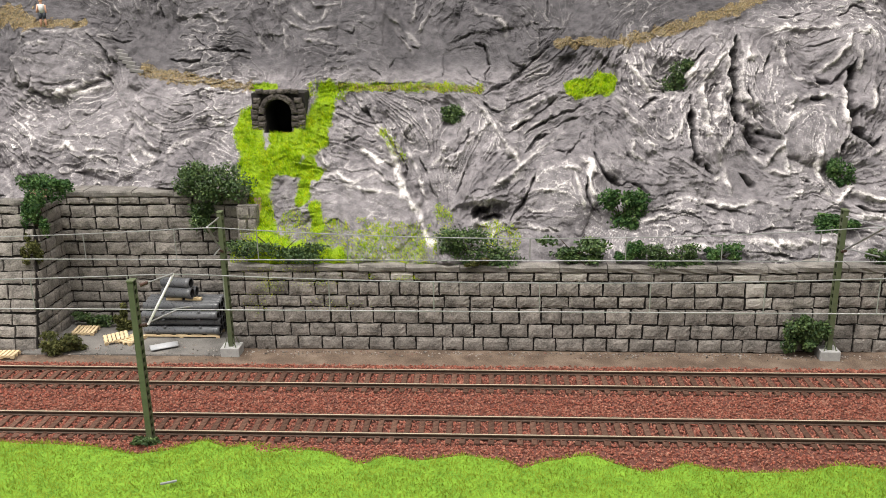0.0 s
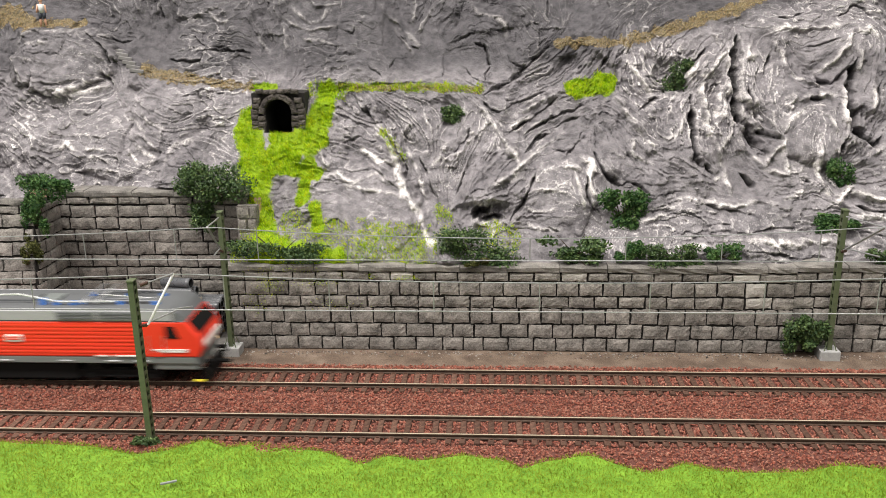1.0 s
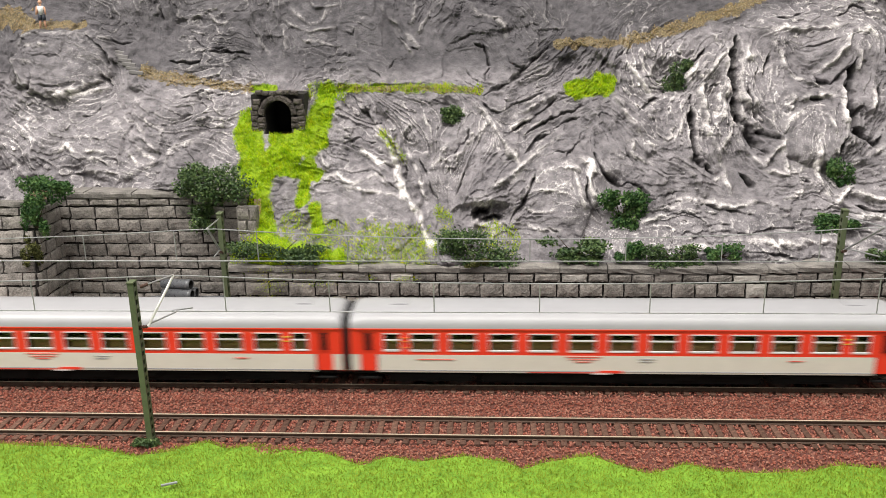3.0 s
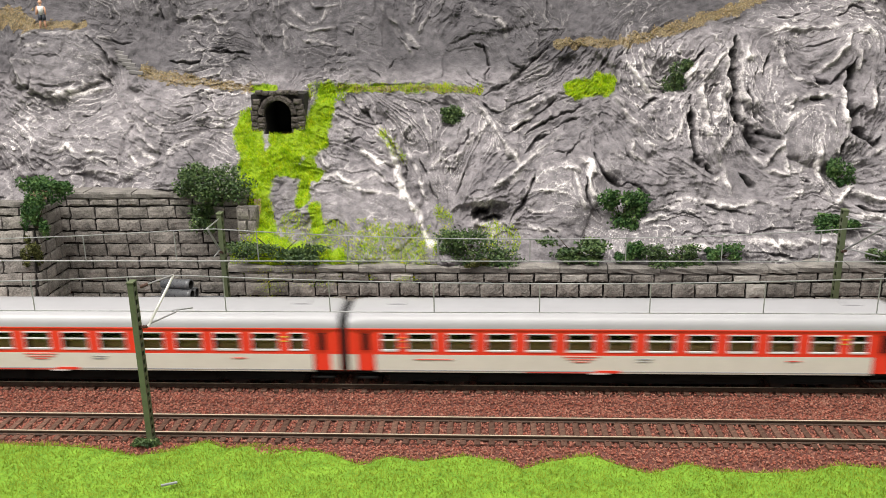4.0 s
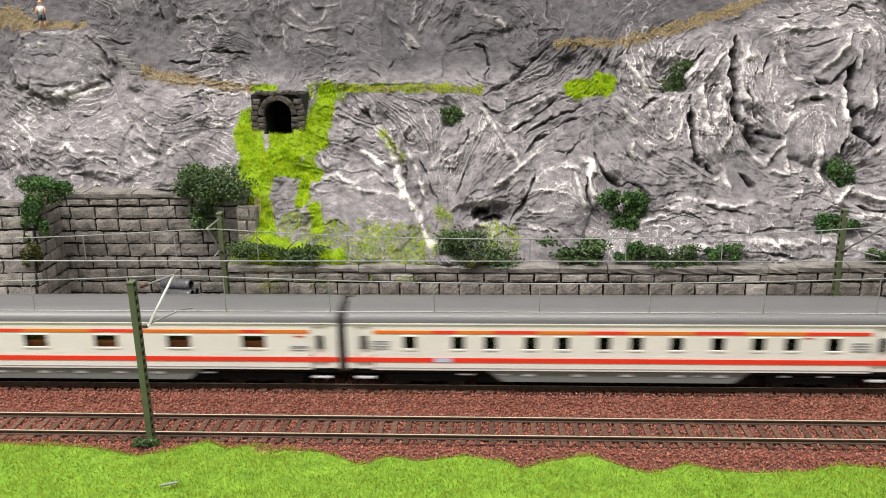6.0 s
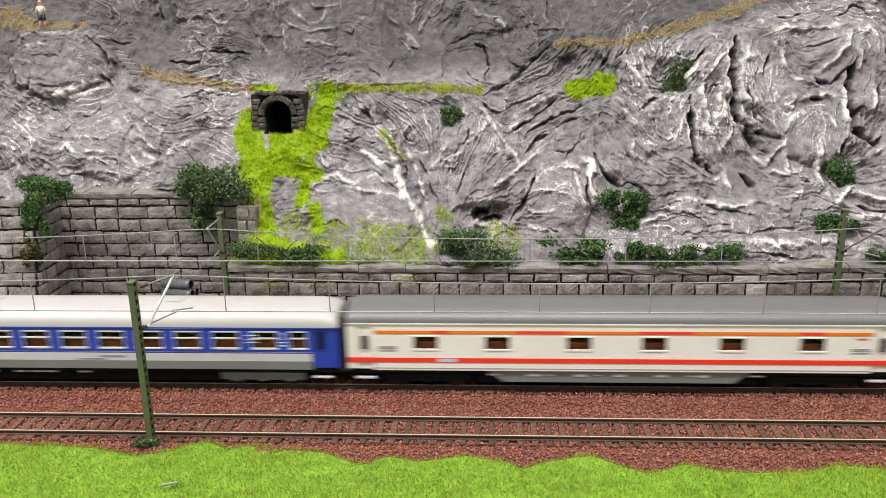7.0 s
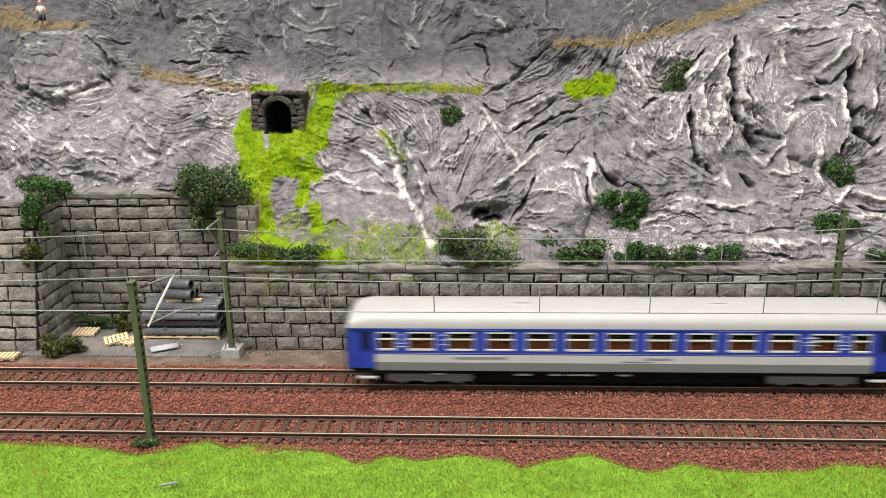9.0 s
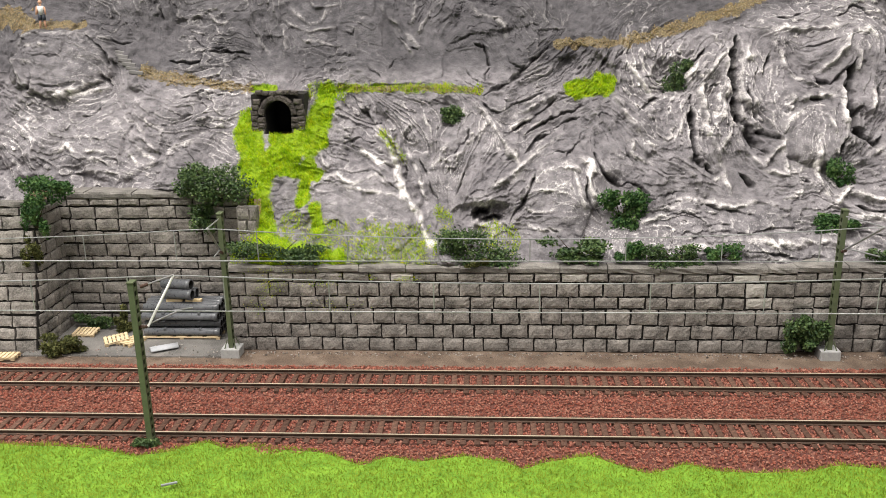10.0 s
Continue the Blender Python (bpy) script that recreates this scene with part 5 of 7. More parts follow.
SLEEP_COACH = dict(WHITE_COMMON, seats=MAROON, seed=6, windows=[(x, 0.0128) for x in (-0.0988, -0.062, -0.0205, 0.0173, 0.056, 0.0956)],
                   stripes=top_stripe([0.0305, 0.008, 0.035, 0.0255, 0.036, 0.0275, 0.0525, 0.0115, 0.024]) + [(0.0162, 0.0188, -HALF, HALF, RED), (0.013, 0.0132, -0.125, 0.125, PRINT_GREY)],
                   print=[(-0.0925, -0.083, 0.0166, 0.0184, PRINT_PALE)] + [(s - 0.0048, s + 0.0048, z, z + 0.0004, PRINT_GREY) for s in (-0.1185, 0.1195) for z in (0.0226, 0.0239, 0.0248)]
                   + [(0.1165, 0.1225, 0.0302, 0.0308, PRINT_RED)])
BLUE_COACH = dict(
    low=LIGHT_GREY, end_low=BLUE, foot=MID_GREY, band=BLUE, door=BLUE, roof=ROOF_WHITE, frame=FRAME, gutter=BLUE, bogie=MID_GREY, under=BLACK, spark=LIGHT_GREY,
    sill=0.0229, head=0.0330, eaves=0.0349, bottom=0.0118, belt=0.0206, top=0.0442, bar=1, seats=MAROON, seed=8, round=0.014, drop=0.6,
    windows=ROWS11 + [(-0.1195, 0.0088), (0.1188, 0.0088)], stripes=[(0.0212, 0.0213, -0.126, 0.126, PRINT_GREY)],
    print=[(-0.0915, -0.0885, z, z + 0.0005, PRINT_PALE) for z in (0.026, 0.0285, 0.0312)] + [(-0.1138, -0.1098, z, z + 0.0005, PRINT_PALE) for z in (0.0247, 0.0266)]
    + [(0.091, 0.0975, z, z + 0.0005, PRINT_PALE) for z in (0.0266, 0.0282, 0.0305)] + [(0.1085, 0.1128, z, z + 0.0005, PRINT_PALE) for z in (0.0247, 0.0266)]
    + [(-0.085, -0.058, 0.0186, 0.0196, PRINT_GREY), (0.013, 0.026, 0.0186, 0.0194, PRINT_GREY), (0.0, 0.016, 0.0172, 0.0176, PRINT_GREY), (-0.11, -0.06, 0.0342, 0.0346, PRINT_PALE), (0.04, 0.07, 0.0342, 0.0346, PRINT_PALE)],
    vents=(-0.05, 0.05))


def class_number(t, x, z):
    cu = bpy.data.curves.new("class_number", "FONT")
    cu.body, cu.size, cu.extrude, cu.align_x = "2", 0.0052, 0.0001, "CENTER"
    cu.materials.append(PRINT_PALE)
    ob = new("class_number", cu)
    ob.parent = t
    ob.matrix_basis = pose(x, -WALL - 0.0002, z, 90, 0, 0)


red_a = coach("passenger_coach", "red and cream passenger coach with a silver roof", RED_COACH)
red_b = copy_thing(red_a, Matrix.Identity(4))
red_c = copy_thing(red_a, Matrix.Identity(4))
day_coach = coach("saloon_coach", "white coach with red and orange stripes, small windows, grey roof", DAY_COACH)
sleep_coach = coach("sleeping_coach", "white coach with red and orange stripes, few wide windows, grey roof", SLEEP_COACH)
blue_a = coach("passenger_coach", "cobalt blue and grey passenger coach with a white roof", BLUE_COACH)
class_number(blue_a, -0.1122, 0.0285)
class_number(blue_a, 0.1104, 0.0285)
blue_b = copy_thing(blue_a, Matrix.Identity(4))


def locomotive():
    t = thing("electric_locomotive", "red electric locomotive with grey roof and lowered pantographs", "locomotive")

    def side_hull(name, prof, w, mat, bevel, label=""):
        bm = bmesh.new()
        a = [bm.verts.new((x, -w, z)) for x, z in prof]
        b = [bm.verts.new((x, w, z)) for x, z in prof]
        bm.faces.new(a), bm.faces.new(b[::-1])
        k = len(prof)
        for i in range(k):
            bm.faces.new((a[(i + 1) % k], a[i], b[i], b[(i + 1) % k]))
        bmesh.ops.recalc_face_normals(bm, faces=bm.faces)
        if bevel:
            bmesh.ops.bevel(bm, geom=list(bm.edges), offset=bevel, segments=3, affect="EDGES", profile=0.5)
        return part(name, bm, mat, t, label)

    side_hull("body", [(-0.0935, 0.0172), (0.0935, 0.0172), (0.0955, 0.0225), (0.0945, 0.0285), (0.0880, 0.0374), (-0.0880, 0.0374), (-0.0945, 0.0285), (-0.0955, 0.0225)],
              0.0167, RED, 0.0011)
    # grey roof housing
    v, f = [], []
    secs = [(-0.0882, 0.05), (-0.0845, 0.7), (-0.080, 1.0), (0.080, 1.0), (0.0845, 0.7), (0.0882, 0.05)]
    for x, k in secs:
        for y, z in ((-0.0166, 0.0), (-0.0158, 0.0058), (-0.0148, 0.0060), (-0.0095, 0.0062), (0.0095, 0.0062), (0.0148, 0.0060), (0.0158, 0.0058), (0.0166, 0.0)):
            v.append((x, y, 0.03735 + z * k))
    for i in range(len(secs) - 1):
        for k in range(7):
            f.append((i * 8 + k, (i + 1) * 8 + k, (i + 1) * 8 + k + 1, i * 8 + k + 1))
    f += [tuple(range(8)), tuple(range(40, 48))[::-1]]
    raw("roof", v, f, LOCO_GREY, t)
    for s in (-1, 1):
        bm = bmesh.new()
        box(bm, -0.0815, 0.0815, s * 0.0163 - 0.0005, s * 0.0163 + 0.0005, 0.0379, 0.0432, 0.0002)
        part("roof_side_panel", bm, ROOF_SIDE, t)
    for s in (-1, 1):
        # ribs along the sides
        for i in range(8):
            z = 0.0195 + i * 0.0021
            one_box("rib", RED, t, -0.066, 0.064, s * 0.01672 - 0.00014, s * 0.01672 + 0.00014, z, z + 0.0011, 0.00015)
        for x0, x1 in ((-0.067, -0.044), (-0.040, -0.028), (0.022, 0.042), (0.0435, 0.063)):
            g = one_box("grille", GRILLE, t, x0, x1, s * 0.0165 - 0.0006, s * 0.0165 + 0.0006, 0.0384, 0.0428, 0.0002)
            for i in range(5):
                z = 0.0388 + i * 0.0008
                one_box("grille_slat", GRILLE, g, x0 + 0.0006, x1 - 0.0006, s * 0.0166 - 0.0008, s * 0.0166 + 0.0008, z, z + 0.0003)
        for e in (-1, 1):
            # cab side window and door, buffers and lamps
            bm = bmesh.new()
            pts = [(e * 0.0775, 0.0282), (e * 0.0842, 0.0282), (e * 0.0818, 0.0348), (e * 0.0775, 0.0348)]
            a = [bm.verts.new((x, s * 0.0164, z)) for x, z in pts]
            b = [bm.verts.new((x, s * 0.01695, z)) for x, z in pts]
            bm.faces.new(a), bm.faces.new(b)
            for i in range(4):
                bm.faces.new((a[i], a[(i + 1) % 4], b[(i + 1) % 4], b[i]))
            bmesh.ops.recalc_face_normals(bm, faces=bm.faces)
            part("cab_side_window", bm, BLACK, t)
            d = one_box("cab_door", RED, t, e * 0.0722 - 0.0036, e * 0.0722 + 0.0036, s * 0.0166 - 0.0003, s * 0.0166 + 0.0003, 0.0178, 0.0366, 0.0002)
            for q in (-0.004, 0.004):
                bm = bmesh.new()
                rod(bm, (e * 0.0722 + q, s * 0.0173, 0.0195), (e * 0.0722 + q, s * 0.0173, 0.03), 0.0002, 6)
                part("grab_rail", bm, SILVER, d)
            bm = bmesh.new()
            rod(bm, (e * 0.0945, s * 0.0098, 0.0125), (e * 0.099, s * 0.0098, 0.0125), 0.0011, 10)
            rod(bm, (e * 0.099, s * 0.0098, 0.0125), (e * 0.0998, s * 0.0098, 0.0125), 0.0027, 16)
            part("buffer", bm, BLACK, t)
            bm = bmesh.new()
            rod(bm, (e * 0.0938, s * 0.0112, 0.0232), (e * 0.0962, s * 0.0112, 0.0232), 0.0016, 14)
            part("headlight", bm, WHITE, t)
    for e in (-1, 1):
        bm = bmesh.new()
        pts = [(0.0936, 0.0297), (0.0887, 0.0364)]
        n = Vector((pts[0][1] - pts[1][1], 0, pts[0][0] - pts[1][0])).normalized()
        n = Vector((abs(n.x), 0, abs(n.z))) * 0.0005
        q = [bm.verts.new((e * (x + n.x), y, z + n.z)) for x, z in pts for y in (-0.0135, 0.0135)]
        p = [bm.verts.new((e * (x - n.x), y, z - n.z)) for x, z in pts for y in (-0.0135, 0.0135)]
        for a, b, c_, d in ((0, 1, 3, 2),):
            bm.faces.new((q[a], q[b], q[c_], q[d])), bm.faces.new((p[a], p[b], p[c_], p[d]))
        for a, b in ((0, 1), (1, 3), (3, 2), (2, 0)):
            bm.faces.new((q[a], q[b], p[b], p[a]))
        bmesh.ops.recalc_face_normals(bm, faces=bm.faces)
        part("windscreen", bm, BLACK, t)
        xa, xb = sorted((e * 0.0952, e * 0.0960))
        one_box("front_stripe", WHITE, t, xa, xb, -0.0125, 0.0125, 0.0214, 0.0252, 0.0002)
        xa, xb = sorted((e * 0.070, e * 0.0925))
        one_box("cab_skirt", MID_GREY, t, xa, xb, -0.0158, 0.0158, 0.0098, 0.0174, 0.0008)
        xa, xb = sorted((e * 0.0935, e * 0.0975))
        one_box("snow_plough", BLACK, t, xa, xb, -0.0125, 0.0125, 0.0028, 0.0095, 0.0006)
        xa, xb = sorted((e * 0.089, e * 0.0945))
        one_box("yellow_step", YELLOW, t, xa, xb, -0.0152, -0.0138, 0.0028, 0.0037, 0.0002)
        bm = bmesh.new()
        rod(bm, (e * 0.094, 0, 0.0088), (e * 0.1045, 0, 0.0085), 0.0011, 8)
        part("coupling", bm, BLACK, t)
        bogie(t, e * 0.05, BLACK, 0.016)
        # folded pantograph
        pan = new("pantograph")
        pan.parent = t
        for s in (-1, 1):
            for a, b, r in (((0.034, 0.005, 0.0474), (0.07, 0.006, 0.0488), 0.0004), ((0.07, 0.006, 0.0488), (0.04, 0.004, 0.0502), 0.00035), ((0.030, 0.0065, 0.0474), (0.072, 0.0065, 0.0474), 0.0005)):
                bm = bmesh.new()
                rod(bm, (e * a[0], s * a[1], a[2]), (e * b[0], s * b[1], b[2]), r, 6)
                part("pantograph_arm", bm, GRILLE if a[2] < 0.048 else SILVER, pan)
        for q in (0.036, 0.043):
            bm = bmesh.new()
            rod(bm, (e * q, -0.012, 0.0502), (e * q, 0.012, 0.0502), 0.0005, 6)
            rod(bm, (e * q, -0.012, 0.0502), (e * q, -0.015, 0.0492), 0.0004, 6)
            rod(bm, (e * q, 0.012, 0.0502), (e * q, 0.015, 0.0492), 0.0004, 6)
            part("contact_strip", bm, SILVER, pan)
        for x in (0.032, 0.052, 0.07):
            for s in (-1, 1):
                bm = bmesh.new()
                rod(bm, (e * x, s * 0.0065, 0.0452), (e * x, s * 0.0065, 0.0475), 0.0018, 10, r2=0.0014)
                part("insulator", bm, INSULATOR_BLUE, pan)
    # line along the roof with its insulators, and roof boxes
    bm = bmesh.new()
    for a, b in (((-0.03, -0.007, 0.0505), (0.0, -0.007, 0.051)), ((0.0, -0.007, 0.051), (0.02, -0.009, 0.0478)), ((0.02, -0.009, 0.0478), (0.05, -0.009, 0.048)), ((-0.068, -0.006, 0.0478), (-0.03, -0.007, 0.0505))):
        rod(bm, a, b, 0.0005, 6)
    part("roof_line", bm, SILVER, t)
    for x in (-0.022, 0.012, 0.019, 0.028):
        bm = bmesh.new()
        rod(bm, (x, -0.008, 0.0455), (x, -0.008, 0.0492 if x < 0.015 else 0.0478), 0.0018, 10, r2=0.0014)
        part("insulator", bm, INSULATOR_BLUE, t)
    for x0, x1, m in ((-0.018, 0.006, LOCO_GREY), (0.008, 0.018, MID_GREY), (-0.085, -0.08, MID_GREY)):
        one_box("roof_box", m, t, x0, x1, -0.004, 0.006, 0.0455, 0.0472, 0.0004)
    one_box("sole_bar", MID_GREY, t, -0.0925, 0.0925, -0.0164, 0.0164, 0.0135, 0.01745, 0.0005)
    one_box("side_plate", WHITE, t, -0.0062, 0.0028, -0.01735, -0.0165, 0.0258, 0.0298, 0.0004)
    for z in (0.0272, 0.0284):
        one_box("emblem_bar", RED, t, -0.0052, 0.0018, -0.0176, -0.01725, z, z + 0.0005)
    for x0, x1, z in ((0.070, 0.088, 0.0214), (0.073, 0.0875, 0.0204), (0.05, 0.064, 0.0178), (0.04, 0.047, 0.0178), (-0.074, -0.06, 0.0178), (-0.07, -0.062, 0.0243)):
        one_box("lettering_bar", WHITE, t, x0, x1, -0.0171, -0.0166, z, z + 0.0007)
    one_box("transformer", BLACK, t, -0.028, 0.028, -0.014, 0.014, 0.003, 0.0136, 0.001)
    for x in (-0.07, -0.035, -0.012, 0.02, 0.045, 0.06):
        one_box("under_fitting", LIGHT_GREY, t, x, x + 0.007, -0.0168, -0.0163, 0.0146, 0.0154, 0.0002)
    return t


loco = locomotive()
loco.scale = (1.03, 1, 1)
for ob_ in loco.children:
    if ob_.name.split(".")[0] in ("pantograph", "roof_line", "insulator", "roof_box"):
        ob_.location.z -= 0.0024

# ---- scenery: foliage, moss and paths ----
LEAF_DARK = island_material("dark_leaves", [(0.012, 0.03, 0.011), (0.035, 0.072, 0.023), (0.085, 0.14, 0.042), (0.2, 0.26, 0.09)], 0.55, 0.4, 0.08, 320)
LEAF_FRESH = island_material("fresh_leaves", [(0.01, 0.03, 0.01), (0.028, 0.08, 0.022), (0.075, 0.15, 0.04), (0.17, 0.25, 0.08)], 0.65, 0.3, 0.12, 220)
LEAF_OLIVE = island_material("olive_leaves", [(0.03, 0.035, 0.012), (0.08, 0.09, 0.03), (0.15, 0.15, 0.05), (0.05, 0.06, 0.02)], 0.75, 0.2, 0.15)
TWIG = material("twig_bark", [(0.03, 0.022, 0.014), (0.07, 0.05, 0.03)], 500, 0.9)
MOSS = island_material("moss_fibre", [(0.12, 0.24, 0.008), (0.24, 0.44, 0.012), (0.48, 0.66, 0.018), (0.72, 0.78, 0.03), (0.85, 0.7, 0.05)], 0.85, 0.1, 0.35, 260)
GRAVEL = island_material("ochre_gravel", [(0.06, 0.045, 0.03), (0.2, 0.15, 0.075), (0.36, 0.28, 0.15), (0.15, 0.14, 0.06), (0.28, 0.17, 0.07), (0.45, 0.4, 0.28)])


def bush(label, at, size, n, mat, seed, lobes=5, leaf=0.0015):
    """Twigs and a ragged crown of small leaves in several lobes."""
    rng = np.random.default_rng(seed)
    t = thing("bush", label, "bush", Matrix.Translation(at), "bushes on the cliff and walls")
    sx, sy, sz = size
    sy *= 1.35
    n = int(n * 3.4)
    leaf *= 1.0
    lobes *= 2
    lc = rng.uniform(-1, 1, (lobes, 3)) * np.array([0.85, 0.5, 0.72])
    lr = rng.uniform(0.26, 0.5, lobes)
    pick = rng.integers(0, lobes, n)
    d = rng.normal(size=(n, 3))
    d /= np.linalg.norm(d, axis=1)[:, None]
    c = (lc[pick] + d * (lr[pick] * rng.uniform(0.15, 1.15, n) ** 0.5)[:, None]) * np.array([sx, sy, sz])
    u = rng.normal(size=(n, 3)) + np.array([0, 0, 0.3])
    u /= np.linalg.norm(u, axis=1)[:, None]
    w = np.cross(u, d + rng.normal(size=(n, 3)) * 0.7)
    w /= np.linalg.norm(w, axis=1)[:, None] + 1e-9
    k = np.cross(u, w)
    s = (rng.uniform(0.55, 1.25, n) * leaf)[:, None]
    V = np.stack([c - u * s * 0.6, c + w * s * 0.38 + k * s * 0.12, c + u * s * 0.75, c - w * s * 0.38 + k * s * 0.12], 1)
    F = np.arange(n * 4).reshape(n, 4)
    f = np.concatenate([F[:, [0, 1, 2]], F[:, [0, 2, 3]]])
    raw("crown", V.reshape(-1, 3).tolist(), f.tolist(), mat, t)
    bm = bmesh.new()
    for i in range(lobes):
        rod(bm, (0, sy * 0.5, -sz * 0.5), Vector(lc[i]) * 1.0 * Vector((sx, sy, sz)).length / 1.8, 0.0004, 5, r2=0.00015)
    part("branching_stem", bm, TWIG, t)
    return t


def on_cliff(x, z, out=0.0055):
    p = cliff_point(np.array([x]), np.array([z]))[0]
    return (p[0], p[1] - out, p[2])


bush("dark green bush hanging over the niche wall", (-0.1687, 0.0780, 0.0874), (0.021, 0.012, 0.0155), 1500, LEAF_DARK, 1, 8)
bush("dark green bush trailing down beside the niche", (-0.1750, 0.0780, 0.0691), (0.009, 0.006, 0.011), 420, LEAF_DARK, 2)
bush("fresh green creeper on the wall corner", (-0.2649, 0.0660, 0.0910), (0.0150, 0.008, 0.0085), 800, LEAF_FRESH, 3, 7)
bush("green creeper hanging down the wall corner", (-0.2704, 0.0557, 0.0753), (0.0075, 0.004, 0.0145), 520, LEAF_FRESH, 4)
bush("olive green creeper low on the wall corner", (-0.2743, 0.0520, 0.0563), (0.0065, 0.004, 0.0095), 380, LEAF_OLIVE, 5)
bush("dark green low shrub on the wall top", (-0.1245, 0.0490, 0.0550), (0.0276, 0.0066, 0.0066), 900, LEAF_DARK, 6, 8)
bush("dark green shrub trailing over the coping", (-0.0123, 0.0490, 0.0587), (0.0174, 0.0077, 0.0126), 850, LEAF_DARK, 7, 7)
bush("dark green low growth on the coping", (0.0048, 0.0490, 0.0512), (0.0168, 0.0055, 0.0060), 480, LEAF_DARK, 8, 6)
bush("small tuft hanging over the coping", (-0.0080, 0.0435, 0.0503), (0.007, 0.002, 0.0035), 160, LEAF_OLIVE, 28, 3)
bush("dark green shrub with broad leaves on the wall top", (0.0475, 0.0490, 0.0560), (0.0186, 0.0066, 0.0072), 480, LEAF_DARK, 9, 6, 0.002)
bush("fresh green shrub on the wall top", (0.0778, 0.0490, 0.0556), (0.0086, 0.0055, 0.0070), 360, LEAF_FRESH, 10)
bush("dark green spreading shrub on the wall top", (0.1039, 0.0490, 0.0529), (0.0174, 0.0066, 0.0078), 700, LEAF_DARK, 11, 7)
bush("small green shrub on the wall top", (0.1306, 0.0490, 0.0546), (0.0098, 0.0055, 0.0058), 330, LEAF_FRESH, 12)
bush("bright green leafy shrub in a cliff hollow", on_cliff(0.0773, 0.0721), (0.0132, 0.006, 0.014), 760, LEAF_FRESH, 13, 7, 0.002)
bush("small dark bush in a cliff hollow", on_cliff(-0.0299, 0.1239), (0.0105, 0.005, 0.0068), 460, LEAF_DARK, 14)
bush("dark bush in a deep cliff hollow", on_cliff(0.1175, 0.1431, 0.006), (0.0135, 0.006, 0.0135), 700, LEAF_DARK, 15, 6)
bush("green shrub on a cliff ledge", on_cliff(0.2091, 0.0897), (0.0085, 0.005, 0.0095), 420, LEAF_FRESH, 16)
bush("green shrub behind the mast", on_cliff(0.2023, 0.0651), (0.012, 0.005, 0.007), 460, LEAF_FRESH, 17)
bush("dark green shrub on the coping", (0.2184, 0.0490, 0.0529), (0.0072, 0.0044, 0.0066), 200, LEAF_DARK, 18)
bush("dark green bush at the foot of the wall", (0.1783, 0.0400, 0.0105), (0.0115, 0.006, 0.0125), 900, LEAF_DARK, 19, 8, 0.0018)
bush("olive brown bush at the niche corner", (-0.2531, 0.0360, 0.0034), (0.0155, 0.007, 0.0066), 900, LEAF_OLIVE, 20, 7)
bush("green weeds at the niche wall", (-0.2538, 0.0760, 0.0011), (0.0135, 0.005, 0.0052), 500, LEAF_DARK, 21, 6)
bush("olive green upright bush in the niche", (-0.2309, 0.0700, 0.0054), (0.0056, 0.005, 0.0095), 480, LEAF_OLIVE, 22)
bush("dark weeds round the mast foot", (-0.1615, -0.0710, -0.0010), (0.0075, 0.004, 0.0022), 260, LEAF_DARK, 23, 4, 0.0012)


def fibres(name, x, y, z, h, w, mat, seed, lean_y=-0.25, spread=0.45):
    rng = np.random.default_rng(seed)
    n = len(x)
    a = rng.uniform(0, 6.28, n)
    b = np.stack([x, y, z], 1)
    s = np.stack([np.cos(a) * w, np.sin(a) * w, np.zeros(n)], 1)
    tip = np.stack([rng.normal(0, spread, n), rng.normal(lean_y, spread, n), np.ones(n)], 1)
    tip *= (h / np.linalg.norm(tip, axis=1))[:, None]
    V = np.stack([b - s, b + s, b + tip], 1)
    return raw(name, V.reshape(-1, 3).tolist(), np.arange(n * 3).reshape(n, 3).tolist(), mat)


def moss():
    rng = np.random.default_rng(9)
    n = 150000
    x, z = rng.uniform(-0.18, 0.1, n), rng.uniform(0.04, 0.16, n)
    m = capsule_mask(x, z, MOSS_THICK) + 0.42 * fbm(x * 160, z * 160, 3, 71)
    thin = capsule_mask(x, z, MOSS_THIN) + 0.5 * fbm(x * 240, z * 240, 2, 72)
    keep = (m > 0.1) | ((thin > -0.02) & (rng.random(n) < 0.95))
    x, z = x[keep], z[keep]
    inside = (x > -0.1475) & (x < -0.124) & (z > 0.1125)
    x, z = x[~inside], z[~inside]
    p = cliff_point(x, z)
    n = len(x)
    return tagged(fibres("moss", p[:, 0], p[:, 1] + 0.0003, p[:, 2] - 0.0002, rng.uniform(0.0012, 0.0034, n) * np.clip(1 + 0.9 * fbm(x * 220, z * 220, 2, 73), 0.4, 1.9), 0.00026, MOSS, 10, -0.9, 0.6),
                  "bright yellow-green flock moss on the cliff below the portal", "moss", kind="stuff")


